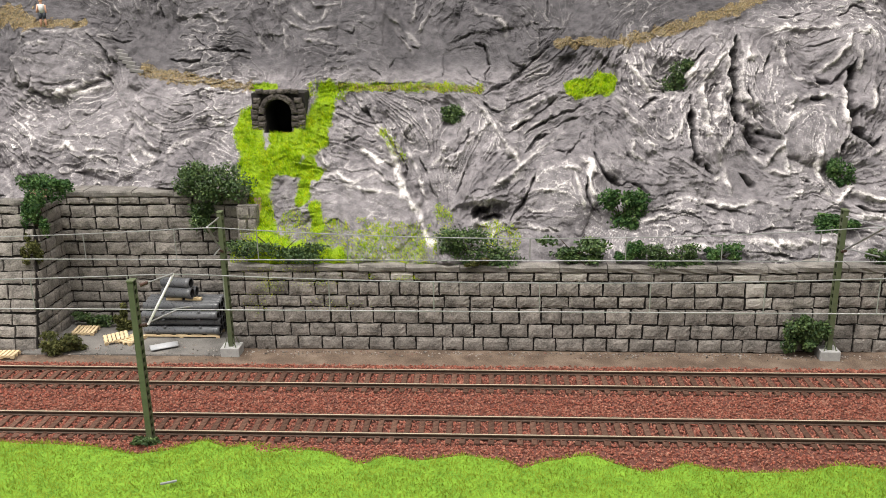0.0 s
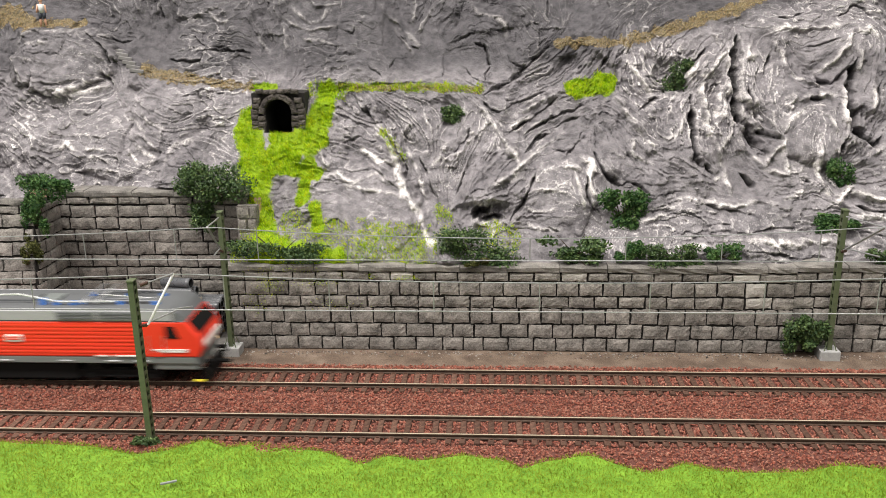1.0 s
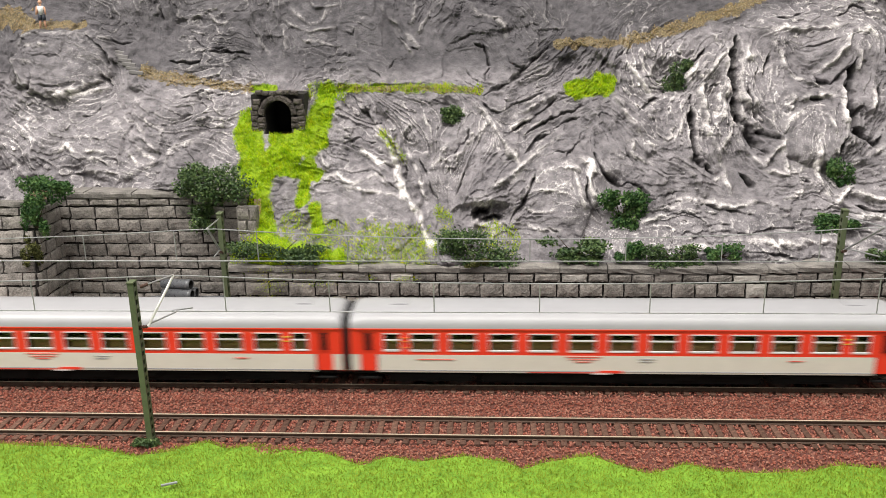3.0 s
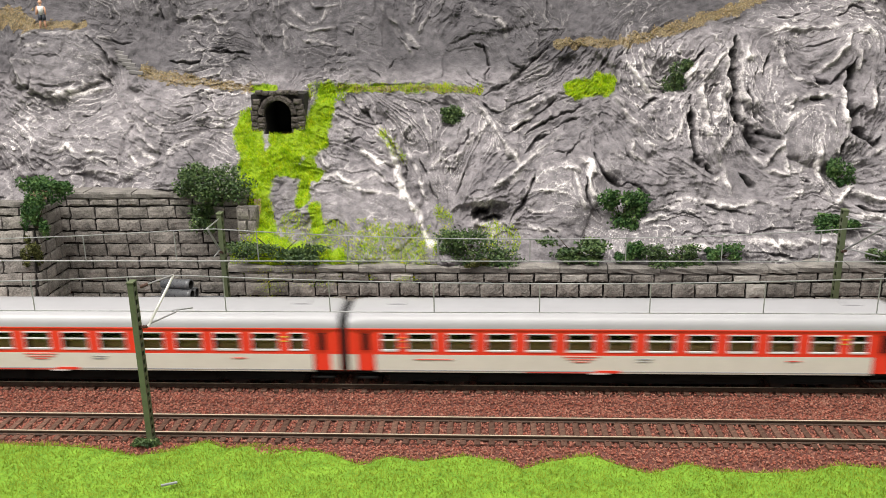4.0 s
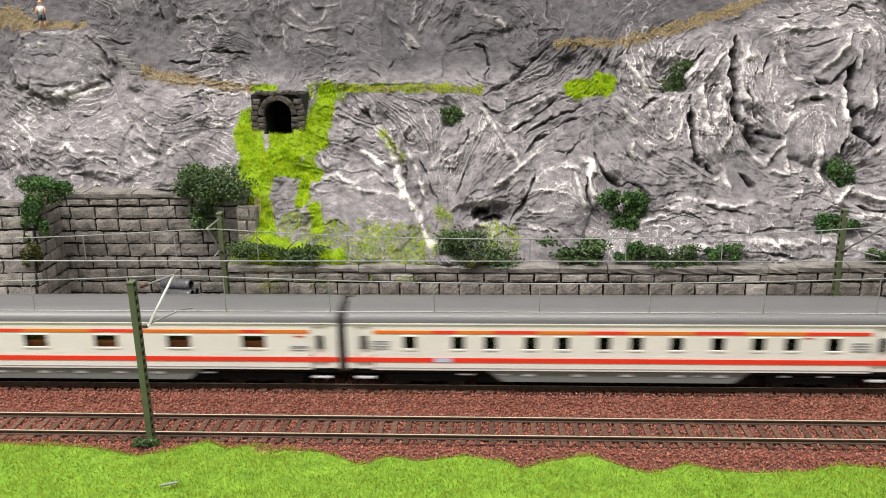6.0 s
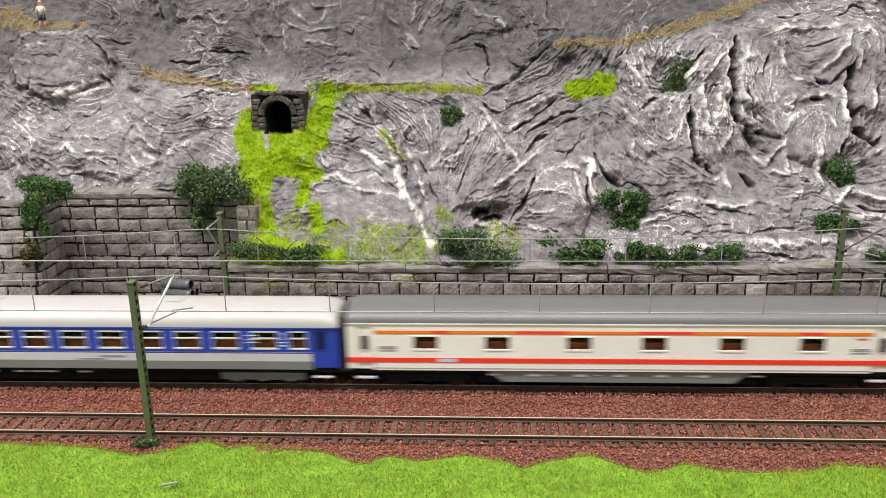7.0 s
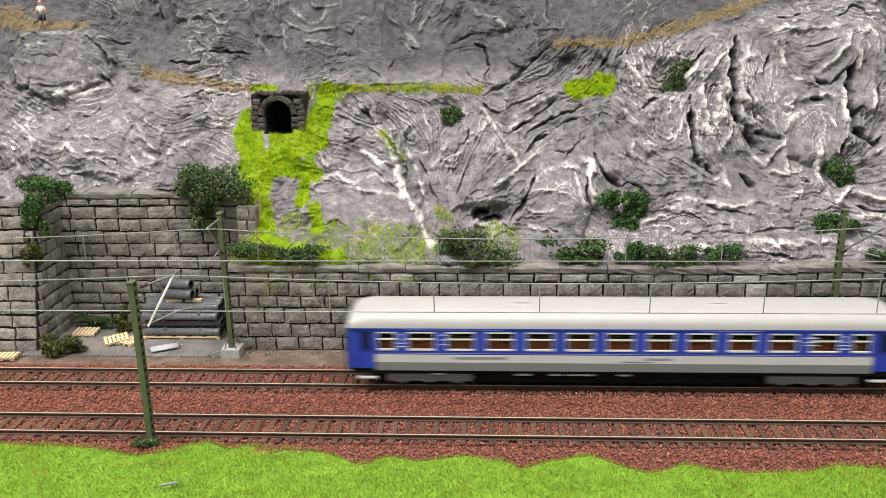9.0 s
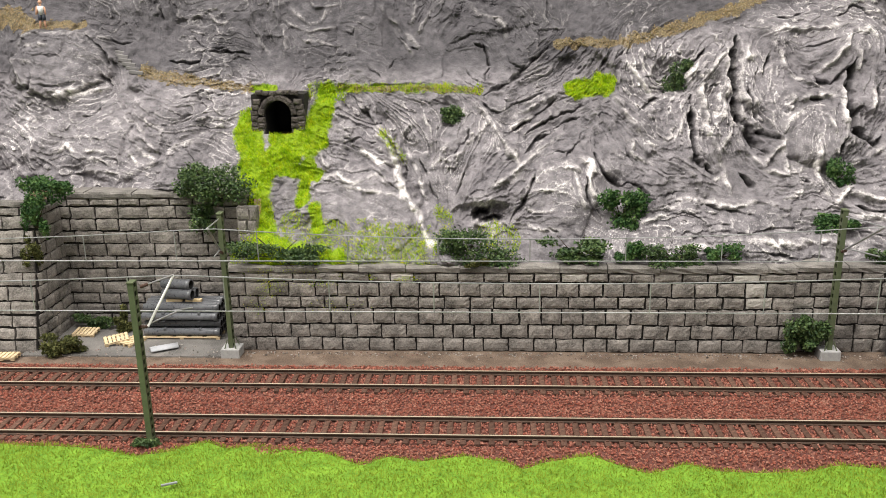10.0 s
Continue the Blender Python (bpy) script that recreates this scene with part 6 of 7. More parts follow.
def grains(name, caps, n, seed, label, lo=0.00022, hi=0.0005, density=0.9):
    rng = np.random.default_rng(seed)
    x, z = rng.uniform(RX0 + 0.05, RX1 - 0.05, n * 30), rng.uniform(0.12, 0.215, n * 30)
    m = capsule_mask(x, z, caps) + 0.9 * fbm(x * 200, z * 200, 3, 81)
    keep = (m > 0.15) & (rng.random(len(x)) < density)
    x, z = x[keep][:n], z[keep][:n]
    p = cliff_point(x, z)
    k = len(x)
    base = np.array([(1, 0, 0), (-1, 0, 0), (0, 1, 0), (0, -1, 0), (0, 0, 1), (0, 0, -1)], float)
    tri = np.array([(0, 2, 4), (2, 1, 4), (1, 3, 4), (3, 0, 4), (2, 0, 5), (1, 2, 5), (3, 1, 5), (0, 3, 5)])
    V = (base[None] + rng.uniform(-0.35, 0.35, (k, 6, 3))) * rng.uniform(lo, hi, k)[:, None, None] + p[:, None]
    F = tri[None] + (np.arange(k) * 6)[:, None, None]
    return tagged(raw(name, V.reshape(-1, 3).tolist(), F.reshape(-1, 3).tolist(), GRAVEL), label, "gravel", kind="stuff")


moss()
grains("path_gravel", PATH_CAPS, 11000, 3, "ochre gravel of the footpath along the cliff")



def wall_moss():
    """Thin moss on the face of the long wall near its west end."""
    rng = np.random.default_rng(21)
    x, z = [], []
    for cx, cz, sx, sz, k in ((-0.1284, 0.0360, 0.005, 0.003, 260), (-0.1017, 0.0375, 0.006, 0.0012, 130), (-0.1376, 0.0244, 0.004, 0.004, 90), (-0.0891, 0.0246, 0.008, 0.003, 80), (-0.1210, 0.0461, 0.012, 0.001, 120)):
        x.append(rng.normal(cx, sx, k)), z.append(rng.normal(cz, sz, k))
    x, z = np.concatenate(x), np.concatenate(z)
    ok = x > -0.152
    x, z = x[ok], z[ok]
    y = 0.0455 + (x + 0.1545) * -0.0052
    return tagged(fibres("wall_moss", x, y - 0.0008, z, rng.uniform(0.0005, 0.0013, len(x)), 0.00022, MOSS, 22, -1.2, 0.7), "thin yellow-green moss on the retaining wall", "moss", kind="stuff")


def crumbs():
    """Fallen grains along the foot of the walls."""
    rng = np.random.default_rng(23)
    k = 900
    x = rng.uniform(-0.28, 0.26, k)
    y = 0.0425 - np.abs(rng.normal(0, 0.004, k))
    y = np.where((x > -0.27) & (x < -0.155), rng.uniform(0.028, 0.05, k), y)
    base = np.array([(1, 0, 0), (-1, 0, 0), (0, 1, 0), (0, -1, 0), (0, 0, 1), (0, 0, -1)], float)
    tri = np.array([(0, 2, 4), (2, 1, 4), (1, 3, 4), (3, 0, 4), (2, 0, 5), (1, 2, 5), (3, 1, 5), (0, 3, 5)])
    z = np.where((x > -0.279) & (x < -0.153) & (y > 0.03), -0.0030, -0.0040)
    V = (base[None] + rng.uniform(-0.35, 0.35, (k, 6, 3))) * rng.uniform(0.0002, 0.0007, k)[:, None, None] + np.stack([x, y, z], 1)[:, None]
    F = tri[None] + (np.arange(k) * 6)[:, None, None]
    return tagged(raw("crumbs", V.reshape(-1, 3).tolist(), F.reshape(-1, 3).tolist(), CRUMB), "small fallen stone crumbs at the foot of the walls", "gravel", kind="stuff")


CRUMB = island_material("stone_crumbs", [(0.06, 0.05, 0.045), (0.2, 0.18, 0.16), (0.36, 0.33, 0.3), (0.16, 0.08, 0.06)])
wall_moss()
crumbs()

# ---- the meadow along the front ----
EDGE_X = [-2.7, -0.30, -0.2336, -0.2132, -0.1821, -0.1647, -0.155, -0.1493, -0.1346, -0.1245, -0.1113, -0.1027, -0.0807, -0.0665, -0.0579, -0.0487, -0.0436, -0.0328, -0.0101, 0.0052, 0.0139, 0.0229, 0.0462, 0.0554, 0.0665, 0.0768, 0.0852, 0.0986, 0.1128, 0.1374, 0.1513, 0.1718, 0.24, 2.7]
EDGE_Y = [-0.068, -0.066, -0.0679, -0.0701, -0.0724, -0.0786, -0.0763, -0.0736, -0.0652, -0.0718, -0.0662, -0.0686, -0.0716, -0.0783, -0.084, -0.0758, -0.0757, -0.0813, -0.0757, -0.0802, -0.0857, -0.0787, -0.0731, -0.0797, -0.0879, -0.0848, -0.0798, -0.0856, -0.0865, -0.0849, -0.0798, -0.0816, -0.08, -0.08]


def meadow_edge(x):
    """The scalloped rim of the mat, its corners rounded."""
    return sum(np.interp(x + d, EDGE_X, EDGE_Y) * w for d, w in ((-0.003, 0.15), (-0.0015, 0.2), (0.0, 0.3), (0.0015, 0.2), (0.003, 0.15)))


def meadow():
    nx, ny = 420, 30
    xs = np.concatenate([np.linspace(-2.74, -0.4, 30), np.linspace(-0.39, 0.39, nx), np.linspace(0.4, 2.74, 30)])
    e = meadow_edge(xs)
    v = []
    for k in range(ny):
        s = k / (ny - 1)
        y = e - 0.0006 + (-0.2145 - e) * s ** 1.5
        z = -0.0066 + 0.0046 * step(0.0, 0.05, np.full_like(xs, s)) + 0.0014 * fbm(xs * 45, y * 45, 3, 91)
        v.append(np.stack([xs, y, z], 1))
    v = np.concatenate(v)
    m = len(xs)
    i = np.arange((m - 1) * (ny - 1))
    q = i // (m - 1) * m + i % (m - 1)
    t = tagged(raw("meadow", v.tolist(), np.stack([q + m, q + m + 1, q + 1, q], 1).tolist(), SOIL, smooth=True), "green flock meadow mat along the front of the layout", "grass", kind="structure")
    rng = np.random.default_rng(12)
    n = 120000
    x, y = rng.uniform(-0.3, 0.28, n), rng.uniform(-0.15, -0.06, n)
    e = meadow_edge(x) + 0.0016 * fbm(x * 300, y * 300, 2, 95)
    keep = y < e
    x, y, e = x[keep], y[keep], e[keep]
    s = np.clip((e - y) / (e + 0.2145), 0, 1) ** (1 / 1.5)
    z = -0.0066 + 0.0046 * step(0.0, 0.05, s) + 0.0014 * fbm(x * 45, y * 45, 3, 91)
    k = len(x)
    h = rng.uniform(0.0009, 0.0023, k) * (1 + 0.25 * fbm(x * 60, y * 60, 2, 97))
    tagged(fibres("grass_fibres", x, y, z - 0.0002, h, 0.00022, GRASS, 13, 0.05, 0.85), "short bright green grass fibres on the front meadow", "grass", kind="stuff")


meadow()
CHIP = material("grey_plastic", [(0.2, 0.21, 0.22), (0.3, 0.31, 0.32)], 300, 0.5)


def chip():
    bm = bmesh.new()
    box(bm, -0.0034, 0.0034, -0.0005, 0.0005, -0.0004, 0.0004, 0.00015)
    ob = part("plastic_sliver", bm, CHIP)
    ob.matrix_world = Matrix.Translation((-0.1379, -0.1084, 0.0006)) @ pose(0, 0, 0, 0, 0, 24)
    return tagged(ob, "small grey plastic sliver lying in the grass", "litter")


chip()

# ---- overhead line ----
MAST_GREEN = material("mast_green_paint", [(0.062, 0.08, 0.04), (0.11, 0.13, 0.07)], 150, 0.55, 0.0, spec=0.4)
MAST_DARK = material("mast_brown_insulator", [(0.03, 0.015, 0.01), (0.09, 0.045, 0.03)], 400, 0.5)
MAST_GAP_SHADE = material("mast_gap_shade", [(0.012, 0.014, 0.01), (0.03, 0.032, 0.024)], 300, 0.7)
CONCRETE = material("mast_foot_concrete", [(0.3, 0.3, 0.3), (0.42, 0.42, 0.41)], 400, 0.85, 0.0002)
WIRE = material("wire_grey", [(0.24, 0.245, 0.25), (0.38, 0.385, 0.39)], 100, 0.45, 0.0, 0.4)
ARM = material("arm_pale_metal", [(0.62, 0.62, 0.6), (0.78, 0.77, 0.75)], 100, 0.45, 0.0, 0.2)


def mast(x, y, top, foot, label):
    """Two channels joined by lacing bars on the sides, on a concrete foot."""
    t = thing("catenary_mast", label, "catenary mast", pose(x, y, 0), "masts of the overhead line")
    z0 = -0.003
    for s in (-1, 1):
        bm = bmesh.new()
        box(bm, -0.0013, 0.0013, s * 0.0019 - 0.0003, s * 0.0019 + 0.0003, z0, top)
        for k in (-1, 1):
            box(bm, k * 0.00108 - 0.0002, k * 0.00108 + 0.0002, min(s * 0.0012, s * 0.0016), max(s * 0.0012, s * 0.0016), z0 + 0.0001, top - 0.0002)
        part("channel", bm, MAST_GREEN, t)
    # batten plates up both sides, over an added plate coloured as the gaps' shade
    one_box("web", MAST_GAP_SHADE, t, -0.0003, 0.0003, -0.0016, 0.0016, z0, top)
    n = 19
    pitch = (top - z0 - 0.002) / n
    for k in (-1, 1):
        for i in range(n):
            a = z0 + 0.001 + pitch * (i + 0.3)
            one_box("batten_plate", MAST_GREEN, t, k * 0.0012 - 0.00012, k * 0.0012 + 0.00012, -0.0015, 0.0015, a, a + pitch * 0.45)
    one_box("head_plate", MAST_GREEN, t, -0.0016, 0.0016, -0.0025, 0.0025, top, top + 0.0008, 0.0002)
    if foot:
        one_box("foundation", CONCRETE, t, -0.0055, 0.0055, -0.0052, 0.0052, -0.0062, 0.0012, 0.0004)
        for a in (-1, 1):
            for b in (-1, 1):
                bm = bmesh.new()
                rod(bm, (a * 0.0034, b * 0.0036, 0.001), (a * 0.0018, b * 0.0022, 0.0065), 0.0003, 5)
                part("foot_gusset", bm, MAST_GREEN, t)
    return t


def arm_part(t, name, a, b, r, mat, r2=None):
    bm = bmesh.new()
    o = t.matrix_world.translation
    rod(bm, Vector(a) - o, Vector(b) - o, r, 8, r2=r2)
    return part(name, bm, mat, t)


def insulator(t, a, b):
    bm = bmesh.new()
    o = t.matrix_world.translation
    a, b = Vector(a) - o, Vector(b) - o
    for i in range(4):
        p = a.lerp(b, i / 4)
        rod(bm, p, a.lerp(b, (i + 0.6) / 4), 0.0009, 8)
    rod(bm, a, b, 0.0006, 6)
    return part("insulator", bm, MAST_DARK, t)


m_near = mast(-0.1606, -0.0689, 0.0780, False, "green lattice mast of the overhead line beside the near track")
low, hang, reg = Vector((-0.1564, -0.0670, 0.0562)), Vector((-0.1472, -0.0533, 0.0764)), Vector((-0.1425, -0.0460, 0.0574))
bpy.context.view_layer.update()
arm_part(m_near, "cantilever_tube", low, hang, 0.0006, ARM)
insulator(m_near, low + Vector((-0.004, -0.001, 0)), low)
arm_part(m_near, "top_stay", hang, (-0.1540, -0.0670, 0.0767), 0.0004, WIRE)
insulator(m_near, (-0.1573, -0.0680, 0.0757), (-0.1540, -0.0670, 0.0767))
arm_part(m_near, "steady_arm", low.lerp(hang, 0.05), (-0.1478, -0.0533, 0.0582), 0.0004, WIRE)
arm_part(m_near, "registration_tube", (-0.1497, -0.0533, 0.0587), reg, 0.00035, WIRE)

m_left = mast(-0.1524, 0.0378, 0.0818, True, "green lattice mast on a concrete foot by the niche")
m_right = mast(0.1911, 0.0399, 0.0822, True, "green lattice mast on a concrete foot by the stone wall")
bpy.context.view_layer.update()
for m_, hx in ((m_left, -0.1475), (m_right, 0.1955)):
    o_ = m_.matrix_world.translation
    root = o_ + Vector((0.0, -0.003, 0.060))
    a_ = Vector((hx, 0.0, 0.0838))
    arm_part(m_, "cantilever_tube", root, a_, 0.0006, WIRE)
    arm_part(m_, "top_stay", o_ + Vector((0, -0.003, 0.0795)), a_, 0.0004, WIRE)
    insulator(m_, root + Vector((0, 0.002, -0.001)), root + Vector((0.0005, -0.004, 0.0016)))
    arm_part(m_, "steady_arm", root.lerp(a_, 0.12), (hx + 0.001, 0.004, 0.0672), 0.0004, WIRE)


def overhead_line(y, z_contact, supports, sag, drops, label):
    """Contact wire and a sagging carrying wire with droppers. supports: (x, height)."""
    t = thing("overhead_line", label, "overhead line", pose(0, y, 0), "wires of the overhead line")

    def carry(x):
        for (xa, za), (xb, zb) in zip(supports, supports[1:]):
            if xa <= x <= xb:
                s = (x - xa) / (xb - xa)
                return za + (zb - za) * s - 4 * sag * s * (1 - s)
        return supports[0][1]

    bm = bmesh.new()
    rod(bm, (-0.9, 0, z_contact), (0.9, 0, z_contact - 0.0008), 0.0003, 6)
    part("contact_wire", bm, WIRE, t)
    xs = [supports[0][0] + (supports[-1][0] - supports[0][0]) * i / 96 for i in range(97)]
    v, f = [], []
    for x in xs:
        for k in range(5):
            a = 2 * math.pi * k / 5
            v.append((x, 0.00028 * math.cos(a), carry(x) + 0.00028 * math.sin(a)))
    for i in range(len(xs) - 1):
        for k in range(5):
            f.append((i * 5 + k, i * 5 + (k + 1) % 5, (i + 1) * 5 + (k + 1) % 5, (i + 1) * 5 + k))
    raw("carrying_wire", v, f, WIRE, t)
    for x in drops:
        bm = bmesh.new()
        rod(bm, (x, 0, z_contact - 0.0002), (x, 0, carry(x)), 0.00028, 5)
        part("dropper", bm, WIRE, t)
    return t


overhead_line(0.0, 0.0664, [(-0.85, 0.084), (-0.495, 0.084), (-0.1475, 0.0838), (0.1955, 0.0842), (0.54, 0.084), (0.89, 0.084)], 0.0062,
              [-0.2142, -0.1653, -0.1217, -0.0745, -0.0276, 0.0196, 0.0683, 0.1165, 0.1648], "grey contact and carrying wires over the far track")
overhead_line(-0.0533, 0.0588, [(-0.85, 0.076), (-0.49, 0.076), (-0.1465, 0.0763), (0.215, 0.0768), (0.56, 0.076), (0.9, 0.076)], 0.0042,
              [-0.2160, -0.1695, -0.1240, -0.0749, -0.0265, 0.0219, 0.0718, 0.1226, 0.1726], "grey contact and carrying wires over the near track")

# ---- the storage yard in the niche ----
WOOD = material("pallet_wood", [(0.46, 0.33, 0.17), (0.6, 0.47, 0.29), (0.66, 0.55, 0.38)], 250, 0.75, 0.0001, per_piece=0.15, stretch=(1, 5, 1))
PIPE = material("pipe_grey_plastic", [(0.075, 0.079, 0.087), (0.135, 0.14, 0.15)], 120, 0.3, 0.0, per_piece=0.2, spec=0.6)
# shade within the hollow pipes, painted as a near-black inner face
PIPE_INNER_SHADE = material("pipe_inside_shade", [(0.006, 0.006, 0.007), (0.015, 0.015, 0.016)], 200, 0.8)
CHANNEL = material("channel_grey", [(0.33, 0.34, 0.36), (0.45, 0.46, 0.48)], 200, 0.6, 0.0001)


def pallet(at, length, width, label, boards=6):
    """Deck boards on three bearers with blocks."""
    t = thing("wooden_pallet", label, "pallet", at, "pallets in the yard")
    for i in range(boards):
        x = -length / 2 + length * (i + 0.5) / boards
        one_box("deck_board", WOOD, t, x - length / boards * 0.36, x + length / boards * 0.36, -width / 2, width / 2, 0.0016, 0.0022, 0.0001)
    for y in (-width / 2 + 0.0007, 0, width / 2 - 0.0007):
        one_box("bearer", WOOD, t, -length / 2, length / 2, y - 0.0007, y + 0.0007, 0.0009, 0.0016)
        for x in (-length / 2 + 0.0013, 0, length / 2 - 0.0013):
            one_box("block", WOOD, t, x - 0.0011, x + 0.0011, y - 0.0006, y + 0.0006, 0.0, 0.0009)
    return t


def pipe(at, length, r, label):
    """A hollow tube lying along x with a socket at one end."""
    t = thing("pipe", label, "pipe", at, "pipes stacked on the pallet")
    n, v, f = 18, [], []
    ring = [(-length / 2, r), (length / 2 - 0.003, r), (length / 2 - 0.0026, r * 1.1), (length / 2, r * 1.1), (length / 2, r * 0.84), (-length / 2, r * 0.84)]
    for x, q in ring:
        for i in range(n):
            a = 2 * math.pi * i / n
            v.append((x, q * math.cos(a), q * math.sin(a)))
    m = len(ring)
    for k in range(m):
        for i in range(n):
            f.append((k * n + i, k * n + (i + 1) % n, (k + 1) % m * n + (i + 1) % n, (k + 1) % m * n + i))
    ob = raw("tube", v, f, [PIPE, PIPE_INNER_SHADE], t, smooth=True, slots=[1 if k == m - 2 else 0 for k in range(m) for _ in range(n)])
    return t


YZ = -0.0031
pallet(pose(-0.190, 0.0685, YZ), 0.048, 0.021, "long pale timber pallet under the stacked pipes", 5)
R_ = 0.0023
for layer in range(4):
    for row in range(5 - layer % 2):
        pipe(pose(-0.1895 + random.uniform(-0.0006, 0.0006), 0.0598 + (row + 0.5 * (layer % 2)) * 0.0047, YZ + 0.0022 + R_ + layer * 0.0050), 0.047, R_, "dark grey plastic pipe in a stack on the pallet")
    if layer < 3:
        for x in (-0.2, -0.178):
            b_ = one_box("timber_spacer", PIPE, None, x - 0.0007, x + 0.0007, 0.0575, 0.08, YZ + 0.0022 + 2 * R_ + layer * 0.005 - 0.0001, YZ + 0.0022 + 2 * R_ + layer * 0.005 + 0.0004)
            tagged(b_, "thin grey batten between the pipe layers", "batten", "battens of the pipe stack")
top_z = YZ + 0.0022 + 2 * R_ + 0.015
for x in (-0.196, -0.184):
    b_ = one_box("timber_batten", WOOD, None, x - 0.004, x + 0.006, 0.0655, 0.068, top_z, top_z + 0.0016, 0.0001)
    tagged(b_, "short orange-tinted timber batten on the pipe stack", "batten", "battens of the pipe stack")
pipe(pose(-0.1925, 0.0665, top_z + 0.0016 + 0.0031, 0, 0, -7), 0.019, 0.0031, "short wide dark grey pipe on top of the stack")
pipe(pose(-0.1925, 0.0735, top_z + 0.0031), 0.019, 0.0031, "short wide dark grey pipe on top of the stack")
pipe(pose(-0.1935, 0.0692, top_z + 0.0016 + 0.0088, 0, 0, -9), 0.019, 0.0031, "short wide dark grey pipe on top of the stack")

pallet(Matrix.Translation((-0.2533, 0.0655, -0.0031)) @ pose(0, 0, 0.0004, 7, 0, -2), 0.0145, 0.0095, "small pale wooden pallet leaning on the weeds")
pallet(Matrix.Translation((-0.2283, 0.0524, -0.0031)) @ pose(0, 0, 0.0012, 8, -4, 28), 0.0145, 0.0095, "small pale wooden pallet lying askew")
pallet(Matrix.Translation((-0.2188, 0.0525, -0.0031)) @ pose(0, 0, 0.0, 0, 0, 66), 0.0135, 0.0095, "small pale wooden pallet on the yard floor")
pallet(Matrix.Translation((-0.2860, 0.0288, -0.0031)) @ pose(0, 0, 0.0, 0, 0, 2), 0.016, 0.0085, "small pale wooden pallet beside the track")


def channel_piece():
    n, v, f = 10, [], []
    for x in (-0.008, 0.008):
        for r in (0.0036, 0.0030):
            for i in range(n + 1):
                a = math.pi * (0.18 + 0.64 * i / n)
                v.append((x, r * 1.2 * math.cos(a), r * math.sin(a) - 0.0016))
    m = n + 1
    for i in range(n):
        f += [(i, i + 1, 2 * m + i + 1, 2 * m + i), (m + i, 3 * m + i, 3 * m + i + 1, m + i + 1), (i, m + i, m + i + 1, i + 1), (2 * m + i, 2 * m + i + 1, 3 * m + i + 1, 3 * m + i)]
    f += [(0, 2 * m, 3 * m, m), (n, m + n, 3 * m + n, 2 * m + n)]
    ob = raw("channel_piece", v, f, CHANNEL, smooth=True)
    ob.matrix_world = Matrix.Translation((-0.1952, 0.0426, -0.0031)) @ pose(0, 0, 0.0008, 0, 0, 28)
    return tagged(ob, "pale grey half-round channel piece lying on the yard floor", "channel")


channel_piece()

# ---- the little portal in the cliff ----
PORTAL_STONE = material("portal_stone", [(0.025, 0.022, 0.02), (0.07, 0.06, 0.054), (0.13, 0.115, 0.105)], 300, 0.9, 0.0012, per_piece=0.35, fixed=True)
# near-black lining of the bore
DARK_LINING = material("tunnel_lining", [(0.008, 0.008, 0.008), (0.02, 0.019, 0.018)], 300, 0.95)
PX, PZ, PY = -0.1378, 0.1135, 0.1305


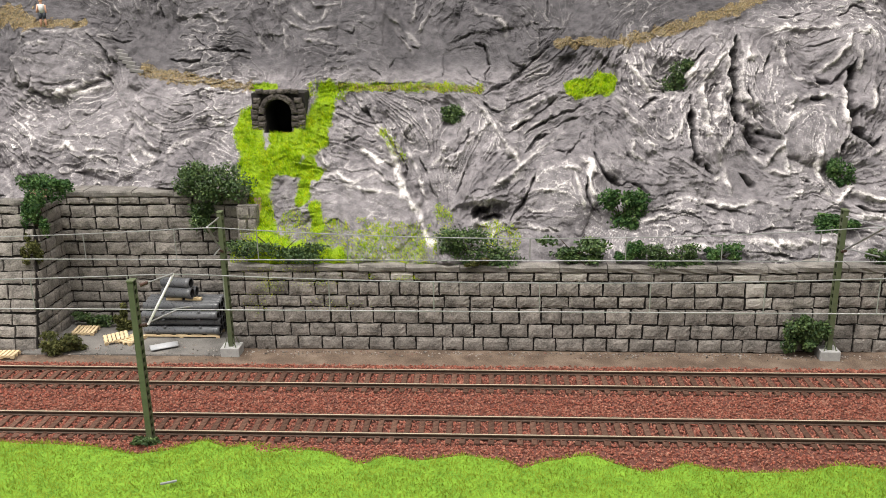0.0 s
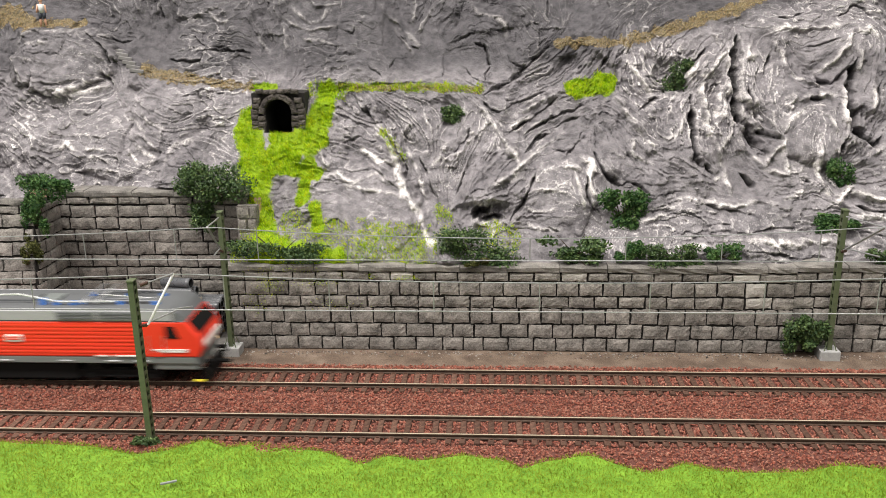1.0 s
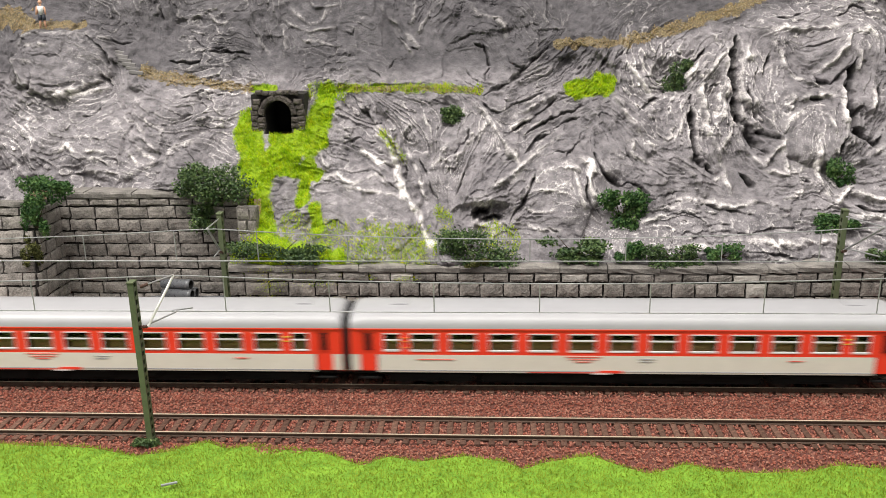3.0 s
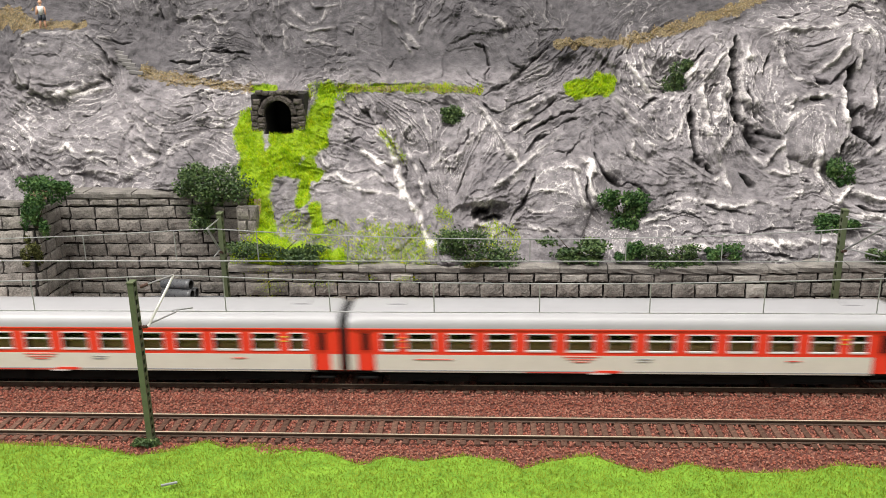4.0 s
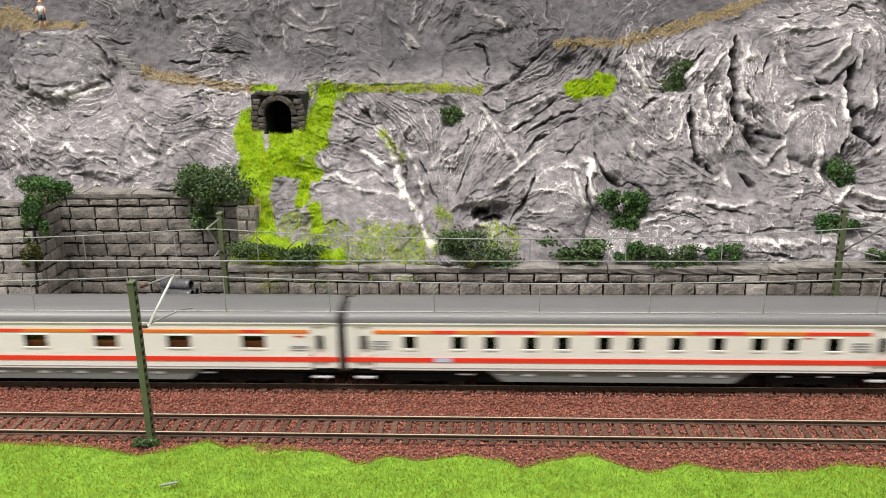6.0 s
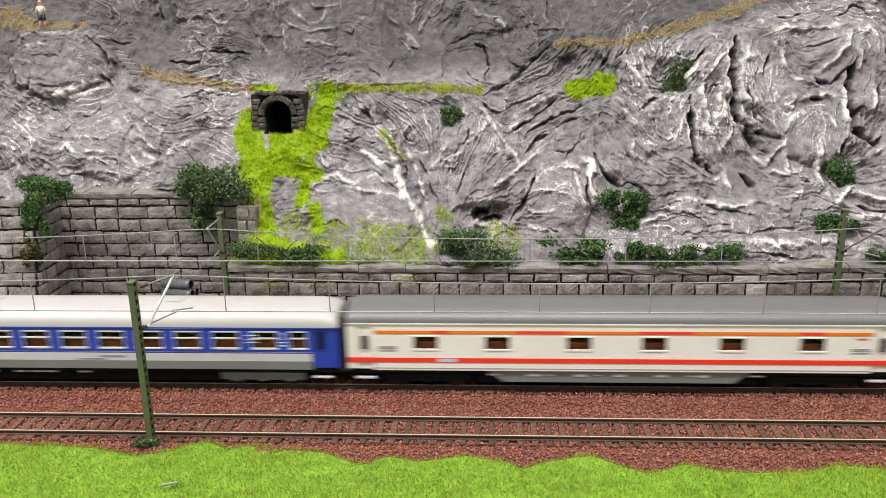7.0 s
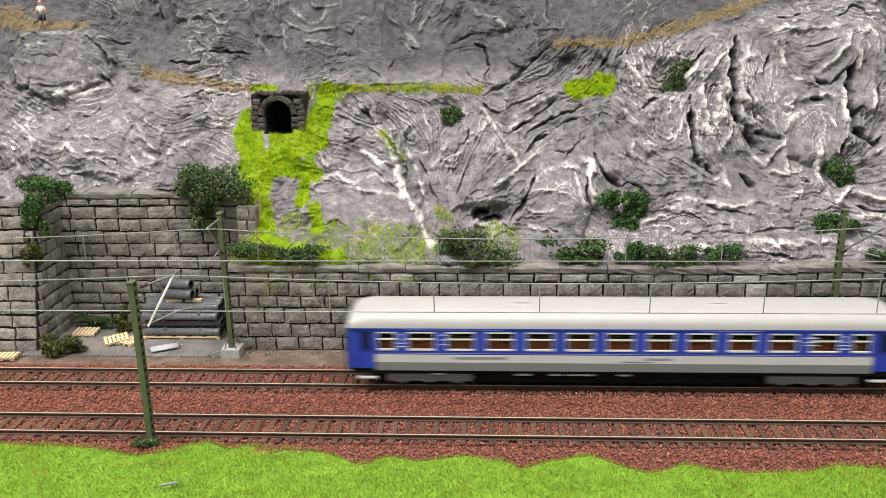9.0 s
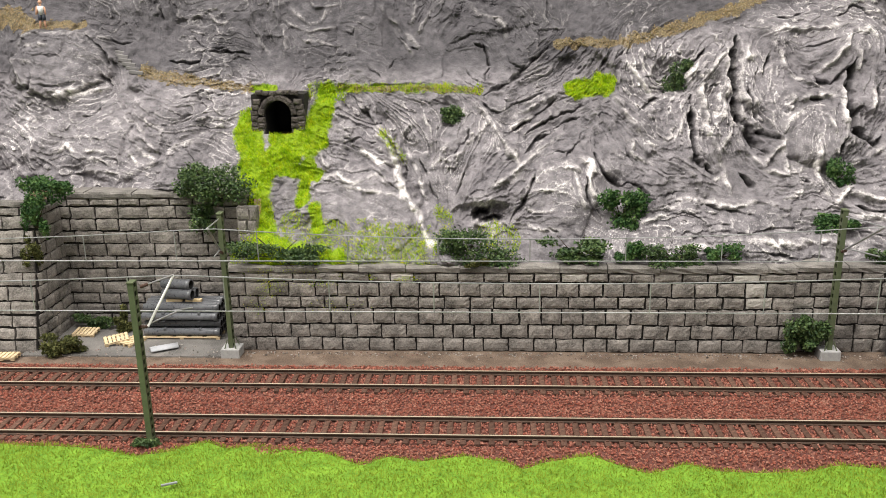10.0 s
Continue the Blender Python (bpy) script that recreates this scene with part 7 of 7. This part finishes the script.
def portal():
    t = thing("stone_portal", "small dark rubble-stone portal with an arched opening", "tunnel portal", pose(PX, PY, PZ))
    w, spring = 0.0085, 0.0105
    rng = random.Random(5)

    def stone(x, z, sx, sz, turn):
        s = new("stone", STONES_P[rng.randrange(6)])
        s.parent = t
        s.matrix_basis = Matrix.Translation((x, rng.uniform(-0.0005, 0.0003), z)) @ Matrix.Rotation(turn, 4, "Y") @ Matrix.Diagonal((sx, 0.003, sz, 1))

    for i in range(9):
        a = math.pi * (i + 0.5) / 9
        stone(-(w + 0.0022) * math.cos(a), spring + (w + 0.0022) * math.sin(a), 0.0043, 0.0036, a - math.pi / 2)
    for s in (-1, 1):
        for k in range(4):
            z = -0.004 + k * 0.0037
            stone(s * (w + 0.0024 + rng.uniform(-0.0004, 0.0004)), z, 0.0046, 0.0034, rng.uniform(-0.08, 0.08))
            stone(s * (w + 0.0068), z + 0.001, 0.0044, 0.0034, rng.uniform(-0.1, 0.1))
        for k in range(3):
            stone(s * (w + 0.0068 - k * 0.001), spring + 0.001 + k * 0.0036, 0.0048, 0.0034, rng.uniform(-0.15, 0.15))
    for k in range(6):
        stone(-0.0115 + k * 0.0046, spring + w + 0.0052 + rng.uniform(-0.0005, 0.0005), 0.0045, 0.0028, rng.uniform(-0.06, 0.06))
    # dark masonry behind the stones, with the arch cut through, and the bore
    n, v, f = 16, [], []
    arch = [(-w, -0.006)] + [(-w * math.cos(math.pi * i / n), spring + w * math.sin(math.pi * i / n)) for i in range(n + 1)] + [(w, -0.006)]
    outer = []
    for x, z in arch:
        k = max(abs(x) / (w + 0.0088), abs(z - 0.006) / 0.0175, 1e-6)
        outer.append((x / k, 0.006 + (z - 0.006) / k))
    outer[0], outer[-1] = (-w - 0.0088, -0.006), (w + 0.0088, -0.006)
    m = len(arch)
    for pts, y in ((arch, 0.0008), (outer, 0.0008), (outer, 0.016), (arch, 0.034)):
        v += [(x, y, z) for x, z in pts]
    slots = []
    for i in range(m - 1):
        f += [(i, i + 1, m + i + 1, m + i), (m + i, m + i + 1, 2 * m + i + 1, 2 * m + i), (i, 3 * m + i, 3 * m + i + 1, i + 1)]
        slots += [0, 0, 1]
    f += [tuple(range(3 * m, 4 * m)), (0, m - 1, 4 * m - 1, 3 * m)]
    slots += [1, 1]
    raw("masonry", v, f, [MORTAR, DARK_LINING], t, slots=slots)
    return t


STONES_P = []
for i_ in range(6):
    me_ = STONES[i_].copy()
    me_.materials.clear()
    me_.materials.append(PORTAL_STONE)
    STONES_P.append(me_)
portal()

# ---- steps cut in the cliff, and the toy hiker ----
STEP_STONE = material("step_stone", [(0.16, 0.155, 0.15), (0.27, 0.26, 0.255)], 300, 0.9, 0.0004, per_piece=0.15)


def cliff_steps():
    t = thing("rock_steps", "small flight of grey stone steps on the cliff path", "steps")
    for i in range(6):
        x, z = STEP_A[0] + (STEP_B[0] - STEP_A[0]) * i / 5, STEP_A[1] + (STEP_B[1] - STEP_A[1]) * i / 5
        p = on_cliff(x, z, 0.0)
        s = one_box("step", STEP_STONE, t, -0.0045, 0.0045, -0.0022, 0.003, -0.0016, 0.0006, 0.0003)
        s.matrix_basis = Matrix.Translation(p) @ pose(0, 0, 0, 0, 9, 6)
    return t


STEP_A, STEP_B = (-0.2552, 0.1619), (-0.2389, 0.1491)
cliff_steps()
SKIN = paint("toy_skin_paint", (0.5, 0.28, 0.18), 0.6)
SHIRT = paint("toy_white_paint", (0.6, 0.62, 0.6), 0.6)
SHORTS = paint("toy_dark_paint", (0.03, 0.035, 0.05), 0.6)
PACK = paint("toy_pack_paint", (0.35, 0.12, 0.07), 0.6)


def toy_figure():
    """A painted plastic figure, plain shapes in one mesh."""
    bm = bmesh.new()
    for s in (-1, 1):
        rod(bm, (s * 0.0019, 0, 0), (s * 0.0012, 0, 0.0075), 0.0006, 8, 0, 0.0009)
        rod(bm, (s * 0.0024, 0, 0.0148), (s * 0.0031, -0.0012, 0.0098), 0.0007, 8, 0, 0.0005)
        rod(bm, (s * 0.0014, 0, 0.0058), (s * 0.001, 0, 0.0098), 0.0012, 10, 2, 0.0014)
    rod(bm, (0, 0, 0.0095), (0, 0, 0.0155), 0.0017, 12, 1, 0.0023)
    rod(bm, (0, 0, 0.0155), (0, 0, 0.0168), 0.0008, 8, 0)
    res = bmesh.ops.create_uvsphere(bm, u_segments=12, v_segments=8, radius=0.0014, matrix=Matrix.Translation((0, 0, 0.018)))
    box(bm, -0.0029, -0.0017, -0.0004, 0.0022, 0.0105, 0.0156, 0.0004, 3)
    ob = part("toy_figure", bm, [SKIN, SHIRT, SHORTS, PACK], smooth=True)
    p = on_cliff(-0.3110, 0.1767, 0.0)
    ob.matrix_world = Matrix.Translation(p) @ pose(0, 0.0, -0.0004, 0, 0, 12)
    return tagged(ob, "small painted plastic toy figure with a rucksack on the cliff path", "figurine")


toy_figure()

# ---- motion of the train along the far track ----
SPACING = 0.2835


def motions():
    times = [0.0, 0.1] + [0.5 * i for i in range(1, 20)] + [9.9, 10.0]
    for ob, behind in ((loco, 3 * SPACING + 0.1072), (red_a, 2.5 * SPACING), (red_b, 1.5 * SPACING), (red_c, 0.5 * SPACING), (day_coach, -0.5 * SPACING),
                       (sleep_coach, -1.5 * SPACING), (blue_a, -2.5 * SPACING), (blue_b, -3.5 * SPACING)):
        walk(ob, [(t, pose(-0.0775 + (0.2823 if t < 5 else 0.2838) * (t - 5.0) + behind, FAR_Y, 0.0001)) for t in times])


motions()
